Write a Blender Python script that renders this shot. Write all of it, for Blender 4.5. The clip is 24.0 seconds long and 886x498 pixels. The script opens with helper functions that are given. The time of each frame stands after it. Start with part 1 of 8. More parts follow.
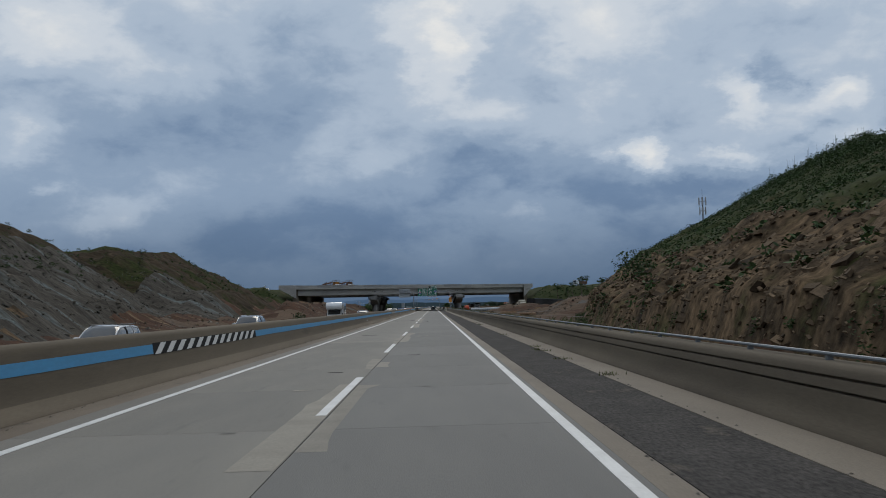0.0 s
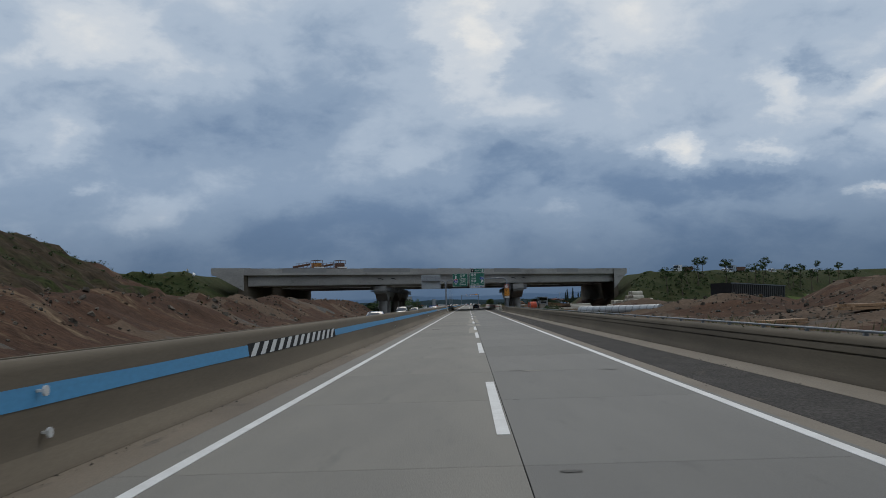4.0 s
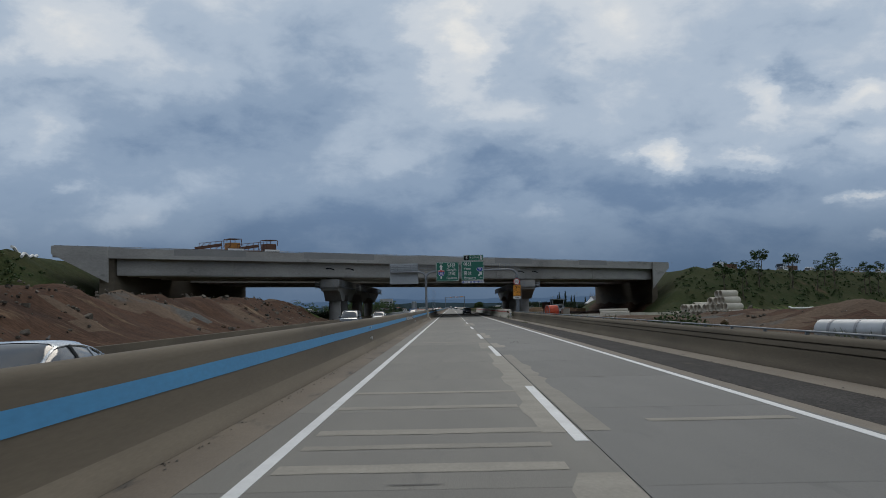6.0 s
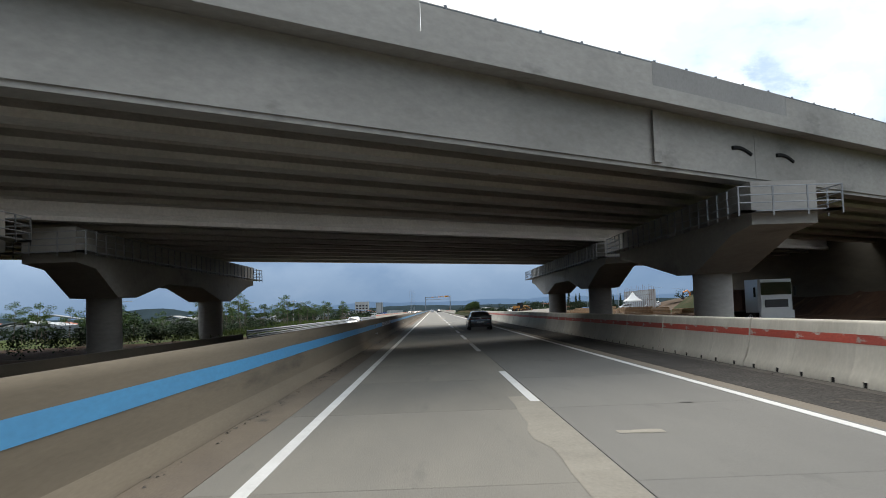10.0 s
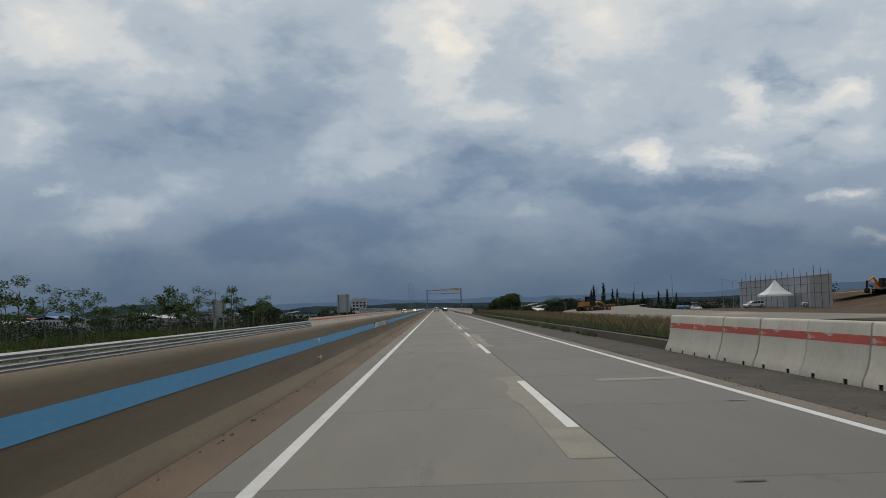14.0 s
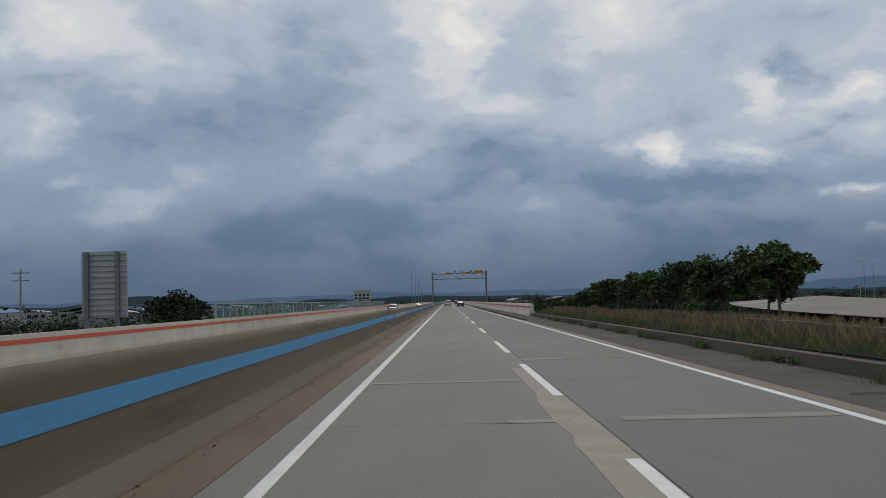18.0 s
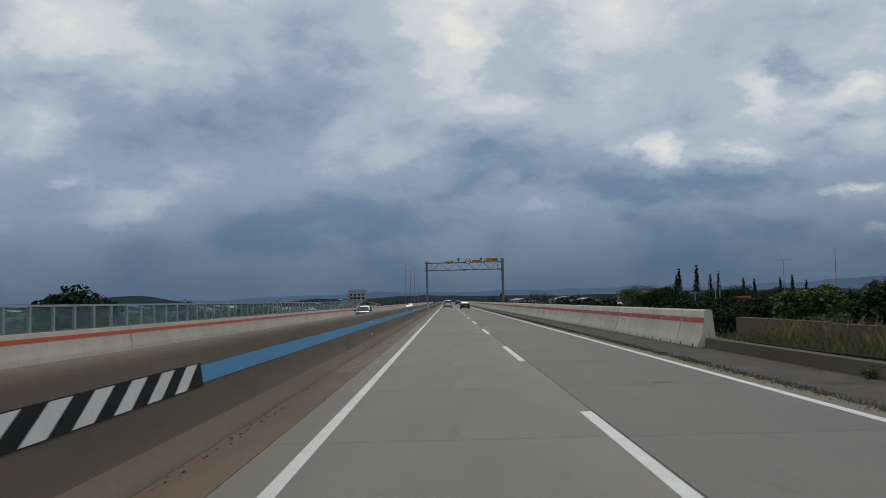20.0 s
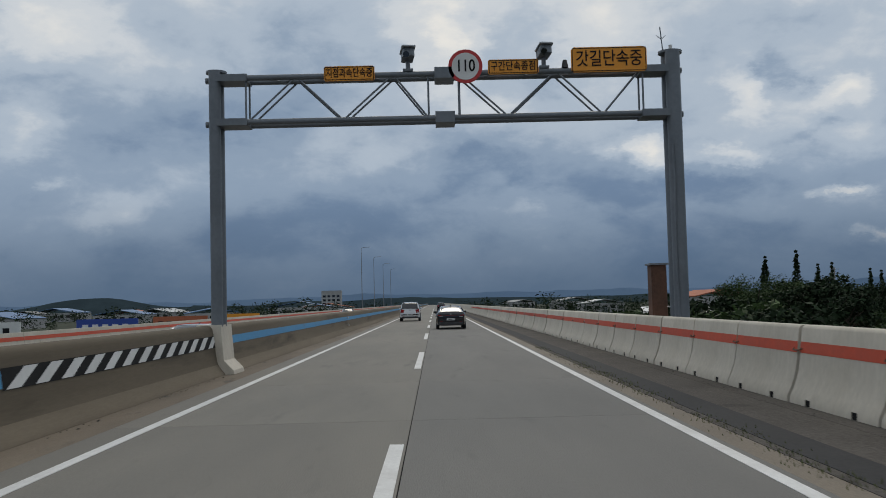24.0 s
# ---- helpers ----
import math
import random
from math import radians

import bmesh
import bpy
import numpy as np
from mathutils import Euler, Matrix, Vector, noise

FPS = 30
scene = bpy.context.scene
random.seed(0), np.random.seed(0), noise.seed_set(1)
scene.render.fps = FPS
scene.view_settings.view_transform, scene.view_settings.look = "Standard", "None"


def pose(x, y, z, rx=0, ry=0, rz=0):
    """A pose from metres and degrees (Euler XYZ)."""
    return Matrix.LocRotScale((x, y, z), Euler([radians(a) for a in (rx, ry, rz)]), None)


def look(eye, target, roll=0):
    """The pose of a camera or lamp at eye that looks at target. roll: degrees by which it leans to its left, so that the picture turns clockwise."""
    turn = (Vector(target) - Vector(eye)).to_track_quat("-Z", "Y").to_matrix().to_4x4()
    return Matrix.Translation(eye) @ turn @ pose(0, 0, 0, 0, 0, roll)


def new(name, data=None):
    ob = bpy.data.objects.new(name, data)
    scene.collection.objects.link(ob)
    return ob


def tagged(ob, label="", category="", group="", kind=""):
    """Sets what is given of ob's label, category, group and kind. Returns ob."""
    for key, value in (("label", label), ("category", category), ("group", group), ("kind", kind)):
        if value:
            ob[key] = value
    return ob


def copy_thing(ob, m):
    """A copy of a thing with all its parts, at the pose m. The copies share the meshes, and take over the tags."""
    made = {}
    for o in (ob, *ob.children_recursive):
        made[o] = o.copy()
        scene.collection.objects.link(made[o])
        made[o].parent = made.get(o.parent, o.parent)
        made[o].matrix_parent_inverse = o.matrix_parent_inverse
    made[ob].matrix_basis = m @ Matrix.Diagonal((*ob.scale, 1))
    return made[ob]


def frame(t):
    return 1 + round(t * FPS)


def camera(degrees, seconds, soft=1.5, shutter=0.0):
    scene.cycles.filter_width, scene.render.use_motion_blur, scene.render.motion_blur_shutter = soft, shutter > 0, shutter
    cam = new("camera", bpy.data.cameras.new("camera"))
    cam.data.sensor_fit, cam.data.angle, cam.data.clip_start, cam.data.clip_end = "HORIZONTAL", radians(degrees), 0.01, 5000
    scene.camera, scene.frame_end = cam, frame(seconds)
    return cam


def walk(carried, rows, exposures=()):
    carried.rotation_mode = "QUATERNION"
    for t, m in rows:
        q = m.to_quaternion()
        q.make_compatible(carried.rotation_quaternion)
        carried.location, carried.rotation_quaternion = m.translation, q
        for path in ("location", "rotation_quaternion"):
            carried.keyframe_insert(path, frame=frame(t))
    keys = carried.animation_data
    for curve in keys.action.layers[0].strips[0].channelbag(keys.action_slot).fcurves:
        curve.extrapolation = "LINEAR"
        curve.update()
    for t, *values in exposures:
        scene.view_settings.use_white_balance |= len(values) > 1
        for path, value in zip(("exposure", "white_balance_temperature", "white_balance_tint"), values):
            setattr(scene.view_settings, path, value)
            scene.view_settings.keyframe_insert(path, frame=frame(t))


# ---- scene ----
cam = camera(50.39, 24.0, soft=0.9, shutter=0.06)
PATH = [
    (0, pose(1.823, 0.000, 1.673, 93.466, 1.639, -0.586)),
    (0.5, pose(1.917, 16.908, 1.673, 93.426, 1.704, -0.465)),
    (1, pose(1.995, 33.845, 1.673, 93.506, 1.683, -0.267)),
    (1.5, pose(2.020, 50.766, 1.673, 93.271, 1.821, -0.108)),
    (2, pose(1.841, 67.732, 1.673, 93.161, 1.942, 0.280)),
    (2.5, pose(1.356, 84.677, 1.673, 93.142, 2.136, 0.834)),
    (3, pose(0.751, 101.607, 1.673, 93.163, 2.075, 1.431)),
    (3.5, pose(0.151, 118.542, 1.673, 93.250, 1.954, 1.627)),
    (5.5, pose(-1.465, 186.077, 1.673, 93.561, 1.206, 0.851)),
    (6, pose(-1.573, 202.523, 1.673, 93.527, 1.157, 0.500)),
    (6.5, pose(-1.552, 218.972, 1.673, 93.490, 1.022, -0.004)),
    (7, pose(-1.529, 235.295, 1.673, 93.598, 1.197, -0.360)),
    (7.5, pose(-1.449, 251.436, 1.673, 93.576, 1.413, -0.609)),
    (8, pose(-1.522, 267.505, 1.673, 93.527, 1.588, -0.653)),
    (8.5, pose(-1.611, 283.752, 1.673, 93.812, 2.025, -0.661)),
    (9, pose(-1.721, 300.443, 1.673, 93.849, 1.928, -0.722)),
    (9.5, pose(-1.736, 317.567, 1.673, 93.770, 2.017, -0.593)),
    (11.5, pose(-1.781, 382.301, 1.673, 93.474, 2.097, -0.784)),
    (12, pose(-1.790, 397.922, 1.673, 93.582, 1.944, -0.396)),
    (12.5, pose(-1.833, 413.443, 1.673, 93.202, 1.854, -0.578)),
    (13, pose(-1.878, 428.886, 1.673, 93.494, 1.816, -0.535)),
    (13.5, pose(-1.869, 444.318, 1.673, 93.295, 1.711, -0.375)),
    (14, pose(-1.802, 459.727, 1.673, 93.540, 1.630, -0.381)),
    (14.5, pose(-1.686, 475.092, 1.673, 93.208, 1.586, -0.423)),
    (15, pose(-1.603, 490.389, 1.673, 93.343, 1.552, -0.395)),
    (15.5, pose(-1.639, 505.570, 1.673, 93.184, 1.489, -0.176)),
    (16, pose(-1.724, 520.708, 1.673, 93.363, 1.461, 0.042)),
    (16.5, pose(-1.792, 535.864, 1.673, 93.249, 1.544, 0.224)),
    (17, pose(-1.854, 551.000, 1.673, 93.281, 1.628, 0.286)),
    (17.5, pose(-1.925, 566.075, 1.673, 93.182, 1.596, 0.213)),
    (18, pose(-1.863, 581.219, 1.673, 93.142, 1.409, 0.274)),
    (18.5, pose(-1.819, 596.379, 1.673, 93.116, 1.325, 0.256)),
    (20.5, pose(-2.013, 657.329, 1.673, 93.180, 1.399, 0.255)),
    (21, pose(-1.927, 672.522, 1.673, 93.276, 1.125, 0.227)),
    (21.5, pose(-1.761, 687.755, 1.673, 93.301, 0.861, 0.128)),
    (22, pose(-1.467, 703.039, 1.673, 93.310, 0.781, -0.075)),
    (22.5, pose(-1.018, 718.403, 1.673, 93.401, 0.890, -0.264)),
    (23, pose(-0.492, 733.911, 1.673, 93.256, 1.110, -0.405)),
    (23.5, pose(0.011, 749.555, 1.673, 93.216, 1.144, -0.524)),
    (24, pose(0.496, 765.311, 1.673, 93.255, 1.444, -0.469)),
]
EXPOSURES = [(0.0, 0.0, 6500, 10), (7.0, 0.0, 6550, 10), (8.6, 0.08, 6800, 10), (9.0, 0.28, 6900, 10), (9.5, 0.6, 7000, 10), (10.4, 1.8, 6900, 10), (11.5, 2.75, 6650, 12),
             (12.0, 2.72, 6650, 12), (12.5, 1.7, 6850, 10), (13.0, 0.68, 7500, 10), (13.6, 0.35, 7300, 10), (14.2, 0.0, 7100, 10), (24.0, 0.0, 6800, 10)]
walk(cam, PATH, EXPOSURES)

# ---- sky and light ----
world = bpy.data.worlds.new("overcast")
scene.world = world
world.use_nodes = True
wn, wl = world.node_tree.nodes, world.node_tree.links
wn.clear()


def wmath(op, a, b=None, c=None):
    n = wn.new("ShaderNodeMath")
    n.operation = op
    for i, v in enumerate((a, b, c)):
        if v is None:
            continue
        if isinstance(v, (int, float)):
            n.inputs[i].default_value = v
        else:
            wl.new(v, n.inputs[i])
    return n.outputs[0]


def wnoise(vec, scale, detail, rough, dist=0.0):
    n = wn.new("ShaderNodeTexNoise")
    n.inputs["Scale"].default_value = scale
    n.inputs["Detail"].default_value = detail
    n.inputs["Roughness"].default_value = rough
    n.inputs["Distortion"].default_value = dist
    wl.new(vec, n.inputs["Vector"])
    return n


coord = wn.new("ShaderNodeTexCoord")
sep = wn.new("ShaderNodeSeparateXYZ")
wl.new(coord.outputs["Generated"], sep.inputs[0])
up = wmath("MAXIMUM", sep.outputs["Z"], 0.0)
# cloud deck: directions laid on a flat layer overhead
deep = wmath("ADD", up, 0.34)
plane = wn.new("ShaderNodeCombineXYZ")
wl.new(wmath("DIVIDE", sep.outputs["X"], deep), plane.inputs[0])
wl.new(wmath("DIVIDE", sep.outputs["Y"], deep), plane.inputs[1])
# billows: directions squashed upright, so that puffs are wider than tall
puff = wn.new("ShaderNodeMapping")
puff.inputs["Scale"].default_value = (1.0, 1.0, 1.9)
puff.inputs["Rotation"].default_value = (0.0, radians(-14), 0.0)
wl.new(coord.outputs["Generated"], puff.inputs[0])
big = wnoise(plane.outputs[0], 1.5, 3.0, 0.5, 0.2)
mid = wnoise(puff.outputs[0], 5.0, 6.0, 0.55, 0.25)
fine = wnoise(puff.outputs[0], 17.0, 6.0, 0.60, 0.3)
# ragged bends for the banks of cloud
bend = wnoise(puff.outputs[0], 9.0, 6.0, 0.62)
bsep = wn.new("ShaderNodeSeparateColor")
wl.new(bend.outputs["Color"], bsep.inputs[0])
ahead = wmath("MAXIMUM", sep.outputs["Y"], 0.05)
u = wmath("ADD", wmath("DIVIDE", sep.outputs["X"], ahead), wmath("MULTIPLY", wmath("SUBTRACT", bsep.outputs[0], 0.5), 0.16))
v = wmath("ADD", wmath("DIVIDE", sep.outputs["Z"], ahead), wmath("MULTIPLY", wmath("SUBTRACT", bsep.outputs[1], 0.5), 0.09))
# lighter and darker banks: across, up, width, height, gain
LIGHT_BANKS = [(-0.413, 0.305, 0.078, 0.030, 0.20), (-0.280, 0.261, 0.072, 0.024, 0.08), (0.018, 0.280, 0.032, 0.060, 0.25), (-0.024, 0.310, 0.036, 0.030, 0.12), (0.170, 0.290, 0.060, 0.046, 0.17), (0.333, 0.218, 0.024, 0.027, 0.20), (0.437, 0.215, 0.042, 0.019, 0.26), (0.239, 0.159, 0.030, 0.018, 0.34), (0.315, 0.151, 0.030, 0.013, 0.22), (0.440, 0.105, 0.023, 0.007, 0.30), (0.471, 0.065, 0.020, 0.007, 0.28), (0.470, 0.162, 0.036, 0.024, 0.10), (0.107, 0.105, 0.030, 0.021, 0.10), (-0.070, 0.155, 0.042, 0.013, 0.06), (0.052, 0.204, 0.054, 0.017, 0.10), (-0.437, 0.195, 0.033, 0.024, 0.14), (-0.406, 0.145, 0.012, 0.008, 0.09), (-0.347, 0.096, 0.042, 0.021, 0.10)]
DARK_BANKS = [(-0.250, 0.184, 0.090, 0.045, -0.15), (-0.153, 0.215, 0.042, 0.036, -0.08), (0.063, 0.151, 0.066, 0.017, -0.14), (0.121, 0.245, 0.036, 0.036, -0.08), (0.380, 0.238, 0.036, 0.017, -0.14), (0.392, 0.294, 0.048, 0.024, -0.10), (0.292, 0.115, 0.102, 0.017, -0.14), (0.171, 0.121, 0.072, 0.036, -0.10), (-0.210, 0.077, 0.066, 0.030, -0.08), (-0.040, 0.080, 0.110, 0.050, -0.13), (0.277, 0.058, 0.120, 0.036, -0.10), (-0.086, 0.256, 0.036, 0.036, -0.05), (-0.310, 0.311, 0.036, 0.018, -0.05), (-0.425, 0.247, 0.036, 0.012, -0.05), (0.020, 0.125, 0.036, 0.015, -0.05), (0.416, 0.176, 0.036, 0.008, -0.10), (-0.378, 0.063, 0.090, 0.018, -0.03)]
banks = None
for bu, bv, bw, bh, gain in LIGHT_BANKS + DARK_BANKS:
    du = wmath("DIVIDE", wmath("SUBTRACT", u, bu), bw)
    dv = wmath("DIVIDE", wmath("SUBTRACT", v, bv), bh)
    r2 = wmath("ADD", wmath("MULTIPLY", du, du), wmath("MULTIPLY", dv, dv))
    bell = wmath("MULTIPLY", wmath("POWER", 2.718, wmath("MULTIPLY", r2, -1.0)), gain * 1.08)
    banks = bell if banks is None else wmath("ADD", banks, bell)
front = wmath("GREATER_THAN", sep.outputs["Y"], 0.06)
banks = wmath("MULTIPLY", banks, front)
level = wmath("ADD", wmath("MULTIPLY", big.outputs["Fac"], 0.14), wmath("MULTIPLY", mid.outputs["Fac"], 0.46))
level = wmath("ADD", level, wmath("MULTIPLY", fine.outputs["Fac"], 0.25))
high_up = wn.new("ShaderNodeMapRange")
high_up.inputs["From Min"].default_value, high_up.inputs["From Max"].default_value = 0.06, 0.36
high_up.inputs["To Max"].default_value = 0.24
wl.new(sep.outputs["Z"], high_up.inputs["Value"])
level = wmath("ADD", wmath("ADD", level, 0.062), wmath("ADD", banks, high_up.outputs[0]))
ramp = wn.new("ShaderNodeValToRGB")
wl.new(level, ramp.inputs[0])
ramp.color_ramp.interpolation = "EASE"
STOPS = [(0.10, (0.095, 0.157, 0.275)), (0.34, (0.154, 0.233, 0.362)), (0.50, (0.256, 0.343, 0.468)),
         (0.64, (0.394, 0.478, 0.588)), (0.78, (0.570, 0.625, 0.690)), (0.98, (0.770, 0.775, 0.765))]
while len(ramp.color_ramp.elements) < len(STOPS):
    ramp.color_ramp.elements.new(0.5)
for el, (at, col) in zip(ramp.color_ramp.elements, STOPS):
    el.position, el.color = at, (*col, 1)
# dark blue rain band low over the horizon
low = wn.new("ShaderNodeMapRange")
low.inputs["From Min"].default_value, low.inputs["From Max"].default_value = 0.0, 0.135
low.interpolation_type = "SMOOTHSTEP"
wl.new(wmath("ADD", sep.outputs["Z"], wmath("MULTIPLY", wmath("SUBTRACT", mid.outputs["Fac"], 0.5), 0.05)), low.inputs["Value"])
haze = wn.new("ShaderNodeMix")
haze.data_type = "RGBA"
haze.inputs["A"].default_value = (0.072, 0.121, 0.200, 1)
wl.new(ramp.outputs["Color"], haze.inputs["B"])
wl.new(wmath("ADD", wmath("MULTIPLY", low.outputs[0], 0.88), 0.12), haze.inputs["Factor"])
back = wn.new("ShaderNodeBackground")
back.inputs["Strength"].default_value = 1.0
wl.new(haze.outputs["Result"], back.inputs["Color"])
wout = wn.new("ShaderNodeOutputWorld")
wl.new(back.outputs[0], wout.inputs["Surface"])

sun = new("sun", bpy.data.lights.new("sun", "SUN"))
sun.data.energy, sun.data.angle, sun.data.color = 0.8, radians(30), (1.0, 0.93, 0.82)
sun.matrix_world = look((0, 0, 100), (-15, -105, 0))

# ---- materials ----


def rgb(c):
    return (*c, 1.0)


def mat(name, a, b=None, rough=0.8, metal=0.0, grain=8.0, stain=0.35, bump=0.0, stretch=(1, 1, 1), contrast=0.5,
        speck=0.25, islands=0.0, objects=0.0, spec=0.5, coat=0.0, third=None):
    """Two-tone surface: broad stains from a to b, fine grain and relief."""
    m = bpy.data.materials.new(name)
    m.use_nodes = True
    n, l = m.node_tree.nodes, m.node_tree.links
    bsdf = n["Principled BSDF"]
    bsdf.inputs["Roughness"].default_value = rough
    bsdf.inputs["Metallic"].default_value = metal
    bsdf.inputs["Specular IOR Level"].default_value = spec
    bsdf.inputs["Coat Weight"].default_value = coat
    b = b or tuple(x * 0.7 for x in a)
    tc = n.new("ShaderNodeTexCoord")
    mp = n.new("ShaderNodeMapping")
    mp.inputs["Scale"].default_value = stretch
    l.new(tc.outputs["Object"], mp.inputs[0])

    def noise_node(scale, detail):
        t = n.new("ShaderNodeTexNoise")
        t.inputs["Scale"].default_value, t.inputs["Detail"].default_value = scale, detail
        t.inputs["Roughness"].default_value = 0.62
        l.new(mp.outputs[0], t.inputs["Vector"])
        return t.outputs["Fac"]

    broad, small = noise_node(stain, 5), noise_node(grain, 4)
    lift = n.new("ShaderNodeMapRange")
    lift.inputs["From Min"].default_value, lift.inputs["From Max"].default_value = 0.5 - contrast / 2, 0.5 + contrast / 2
    l.new(broad, lift.inputs["Value"])
    mix = n.new("ShaderNodeMix")
    mix.data_type = "RGBA"
    mix.inputs["A"].default_value, mix.inputs["B"].default_value = rgb(a), rgb(b)
    l.new(lift.outputs[0], mix.inputs["Factor"])
    val = n.new("ShaderNodeMapRange")
    val.inputs["From Min"].default_value, val.inputs["From Max"].default_value = 0.25, 0.75
    val.inputs["To Min"].default_value, val.inputs["To Max"].default_value = 1 - speck, 1 + speck
    l.new(small, val.inputs["Value"])
    out = val.outputs[0]
    for amount, node_type, socket in ((islands, "ShaderNodeNewGeometry", "Random Per Island"), (objects, "ShaderNodeObjectInfo", "Random")):
        if amount:
            g = n.new(node_type)
            rr = n.new("ShaderNodeMapRange")
            rr.inputs["To Min"].default_value, rr.inputs["To Max"].default_value = 1 - amount, 1 + amount
            l.new(g.outputs[socket], rr.inputs["Value"])
            mm = n.new("ShaderNodeMath")
            mm.operation = "MULTIPLY"
            l.new(out, mm.inputs[0])
            l.new(rr.outputs[0], mm.inputs[1])
            out = mm.outputs[0]
    hsv = n.new("ShaderNodeHueSaturation")
    base = mix.outputs["Result"]
    if third:
        # patches of a third colour: colour, scale, where the patches begin, how soft
        over = noise_node(third[1], 6)
        edge = n.new("ShaderNodeMapRange")
        edge.inputs["From Min"].default_value, edge.inputs["From Max"].default_value = third[2], third[2] + third[3]
        l.new(over, edge.inputs["Value"])
        mix3 = n.new("ShaderNodeMix")
        mix3.data_type = "RGBA"
        mix3.inputs["B"].default_value = rgb(third[0])
        l.new(base, mix3.inputs["A"])
        l.new(edge.outputs[0], mix3.inputs["Factor"])
        base = mix3.outputs["Result"]
    l.new(base, hsv.inputs["Color"])
    l.new(out, hsv.inputs["Value"])
    l.new(hsv.outputs[0], bsdf.inputs["Base Color"])
    if bump:
        bp = n.new("ShaderNodeBump")
        bp.inputs["Strength"].default_value, bp.inputs["Distance"].default_value = min(1, bump), 0.03 * max(1, bump)
        l.new(small, bp.inputs["Height"])
        l.new(bp.outputs[0], bsdf.inputs["Normal"])
    return m


def glass_mat(name, tint, rough=0.03):
    m = bpy.data.materials.new(name)
    m.use_nodes = True
    s = m.node_tree.nodes["Principled BSDF"]
    s.inputs["Base Color"].default_value = rgb(tint)
    s.inputs["Roughness"].default_value = rough
    s.inputs["Specular IOR Level"].default_value = 0.6
    s.inputs["Coat Weight"].default_value = 0.5
    s.inputs["Coat Roughness"].default_value = 0.02
    return m


ROAD = mat("road_concrete", (0.205, 0.190, 0.160), (0.140, 0.132, 0.116), 0.75, grain=34, stain=0.22, bump=0.25, stretch=(2.2, 0.35, 1), contrast=0.5, speck=0.16, objects=0.08, spec=0.35, third=((0.104, 0.099, 0.090), 0.55, 0.60, 0.16))
ROAD_OUTER = mat("outer_lane_concrete", (0.156, 0.151, 0.137), (0.112, 0.109, 0.102), 0.75, grain=34, stain=0.25, bump=0.25, stretch=(2.2, 0.35, 1), contrast=0.5, speck=0.16, objects=0.08, spec=0.35, third=((0.086, 0.083, 0.078), 0.6, 0.58, 0.16))
PATCH = mat("patch_concrete", (0.290, 0.262, 0.214), (0.200, 0.182, 0.150), 0.85, grain=20, stain=1.1, bump=0.1, speck=0.18, objects=0.12)
SHOULDER = mat("shoulder_concrete", (0.200, 0.158, 0.110), (0.100, 0.076, 0.055), 0.85, grain=22, stain=0.3, bump=0.25, stretch=(2, 0.5, 1), speck=0.20, third=((0.060, 0.050, 0.040), 0.9, 0.58, 0.1))
SHOULDER_RED = mat("iron_stained_concrete", (0.175, 0.115, 0.072), (0.085, 0.054, 0.036), 0.85, grain=22, stain=0.3, bump=0.25, stretch=(2, 0.5, 1), speck=0.20)
HILLSIDE = mat("overgrown_cut", (0.066, 0.047, 0.029), (0.022, 0.017, 0.011), 0.97, grain=2.2, stain=0.55, bump=1.8, stretch=(0.5, 1.1, 1.2), speck=0.85, contrast=0.36, spec=0.05, third=((0.027, 0.034, 0.010), 0.14, 0.49, 0.12))
ASPHALT = mat("shoulder_asphalt", (0.082, 0.075, 0.068), (0.042, 0.039, 0.037), 0.92, grain=13, stain=0.9, bump=1.0, stretch=(1.5, 0.6, 1), speck=0.6, spec=0.08, third=((0.112, 0.098, 0.080), 0.9, 0.60, 0.12))
BRUISE = mat("worn_dark_concrete", (0.088, 0.084, 0.077), (0.115, 0.110, 0.100), 0.8, grain=22, stain=1.5, speck=0.25, spec=0.2)
JOINT = mat("joint_sealant", (0.014, 0.014, 0.014), (0.022, 0.022, 0.021), 0.9, spec=0.08)
ASPHALT2 = mat("worn_shoulder_asphalt", (0.132, 0.119, 0.105), (0.082, 0.075, 0.068), 0.92, grain=16, stain=0.5, bump=0.8, speck=0.40, spec=0.08, third=((0.060, 0.056, 0.052), 0.7, 0.60, 0.1))
TAR = mat("tar_strip", (0.026, 0.027, 0.029), (0.040, 0.040, 0.041), 0.8, grain=14, stain=0.6, speck=0.3, spec=0.15)
EDGE = mat("tan_edge_concrete", (0.205, 0.172, 0.128), (0.135, 0.108, 0.080), 0.85, grain=22, stain=0.4, bump=0.2, stretch=(2, 0.5, 1), speck=0.20)
LINE = mat("line_paint", (0.70, 0.70, 0.68), (0.52, 0.51, 0.49), 0.6, grain=20, stain=1.2, speck=0.12)
MEDIAN = mat("barrier_concrete", (0.178, 0.145, 0.103), (0.098, 0.080, 0.058), 0.88, grain=24, stain=0.30, bump=0.06, stretch=(1, 0.14, 1.3), contrast=0.5, speck=0.09, spec=0.25, third=((0.070, 0.058, 0.044), 0.55, 0.60, 0.12))
PALE_TOE = mat("pale_toe_concrete", (0.215, 0.178, 0.130), (0.132, 0.108, 0.079), 0.9, grain=24, stain=0.35, bump=0.06, stretch=(1, 0.2, 2.0), contrast=0.5, speck=0.10, spec=0.2)
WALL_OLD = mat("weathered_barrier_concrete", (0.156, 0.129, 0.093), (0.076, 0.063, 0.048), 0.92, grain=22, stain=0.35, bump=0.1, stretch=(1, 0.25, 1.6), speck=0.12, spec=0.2)
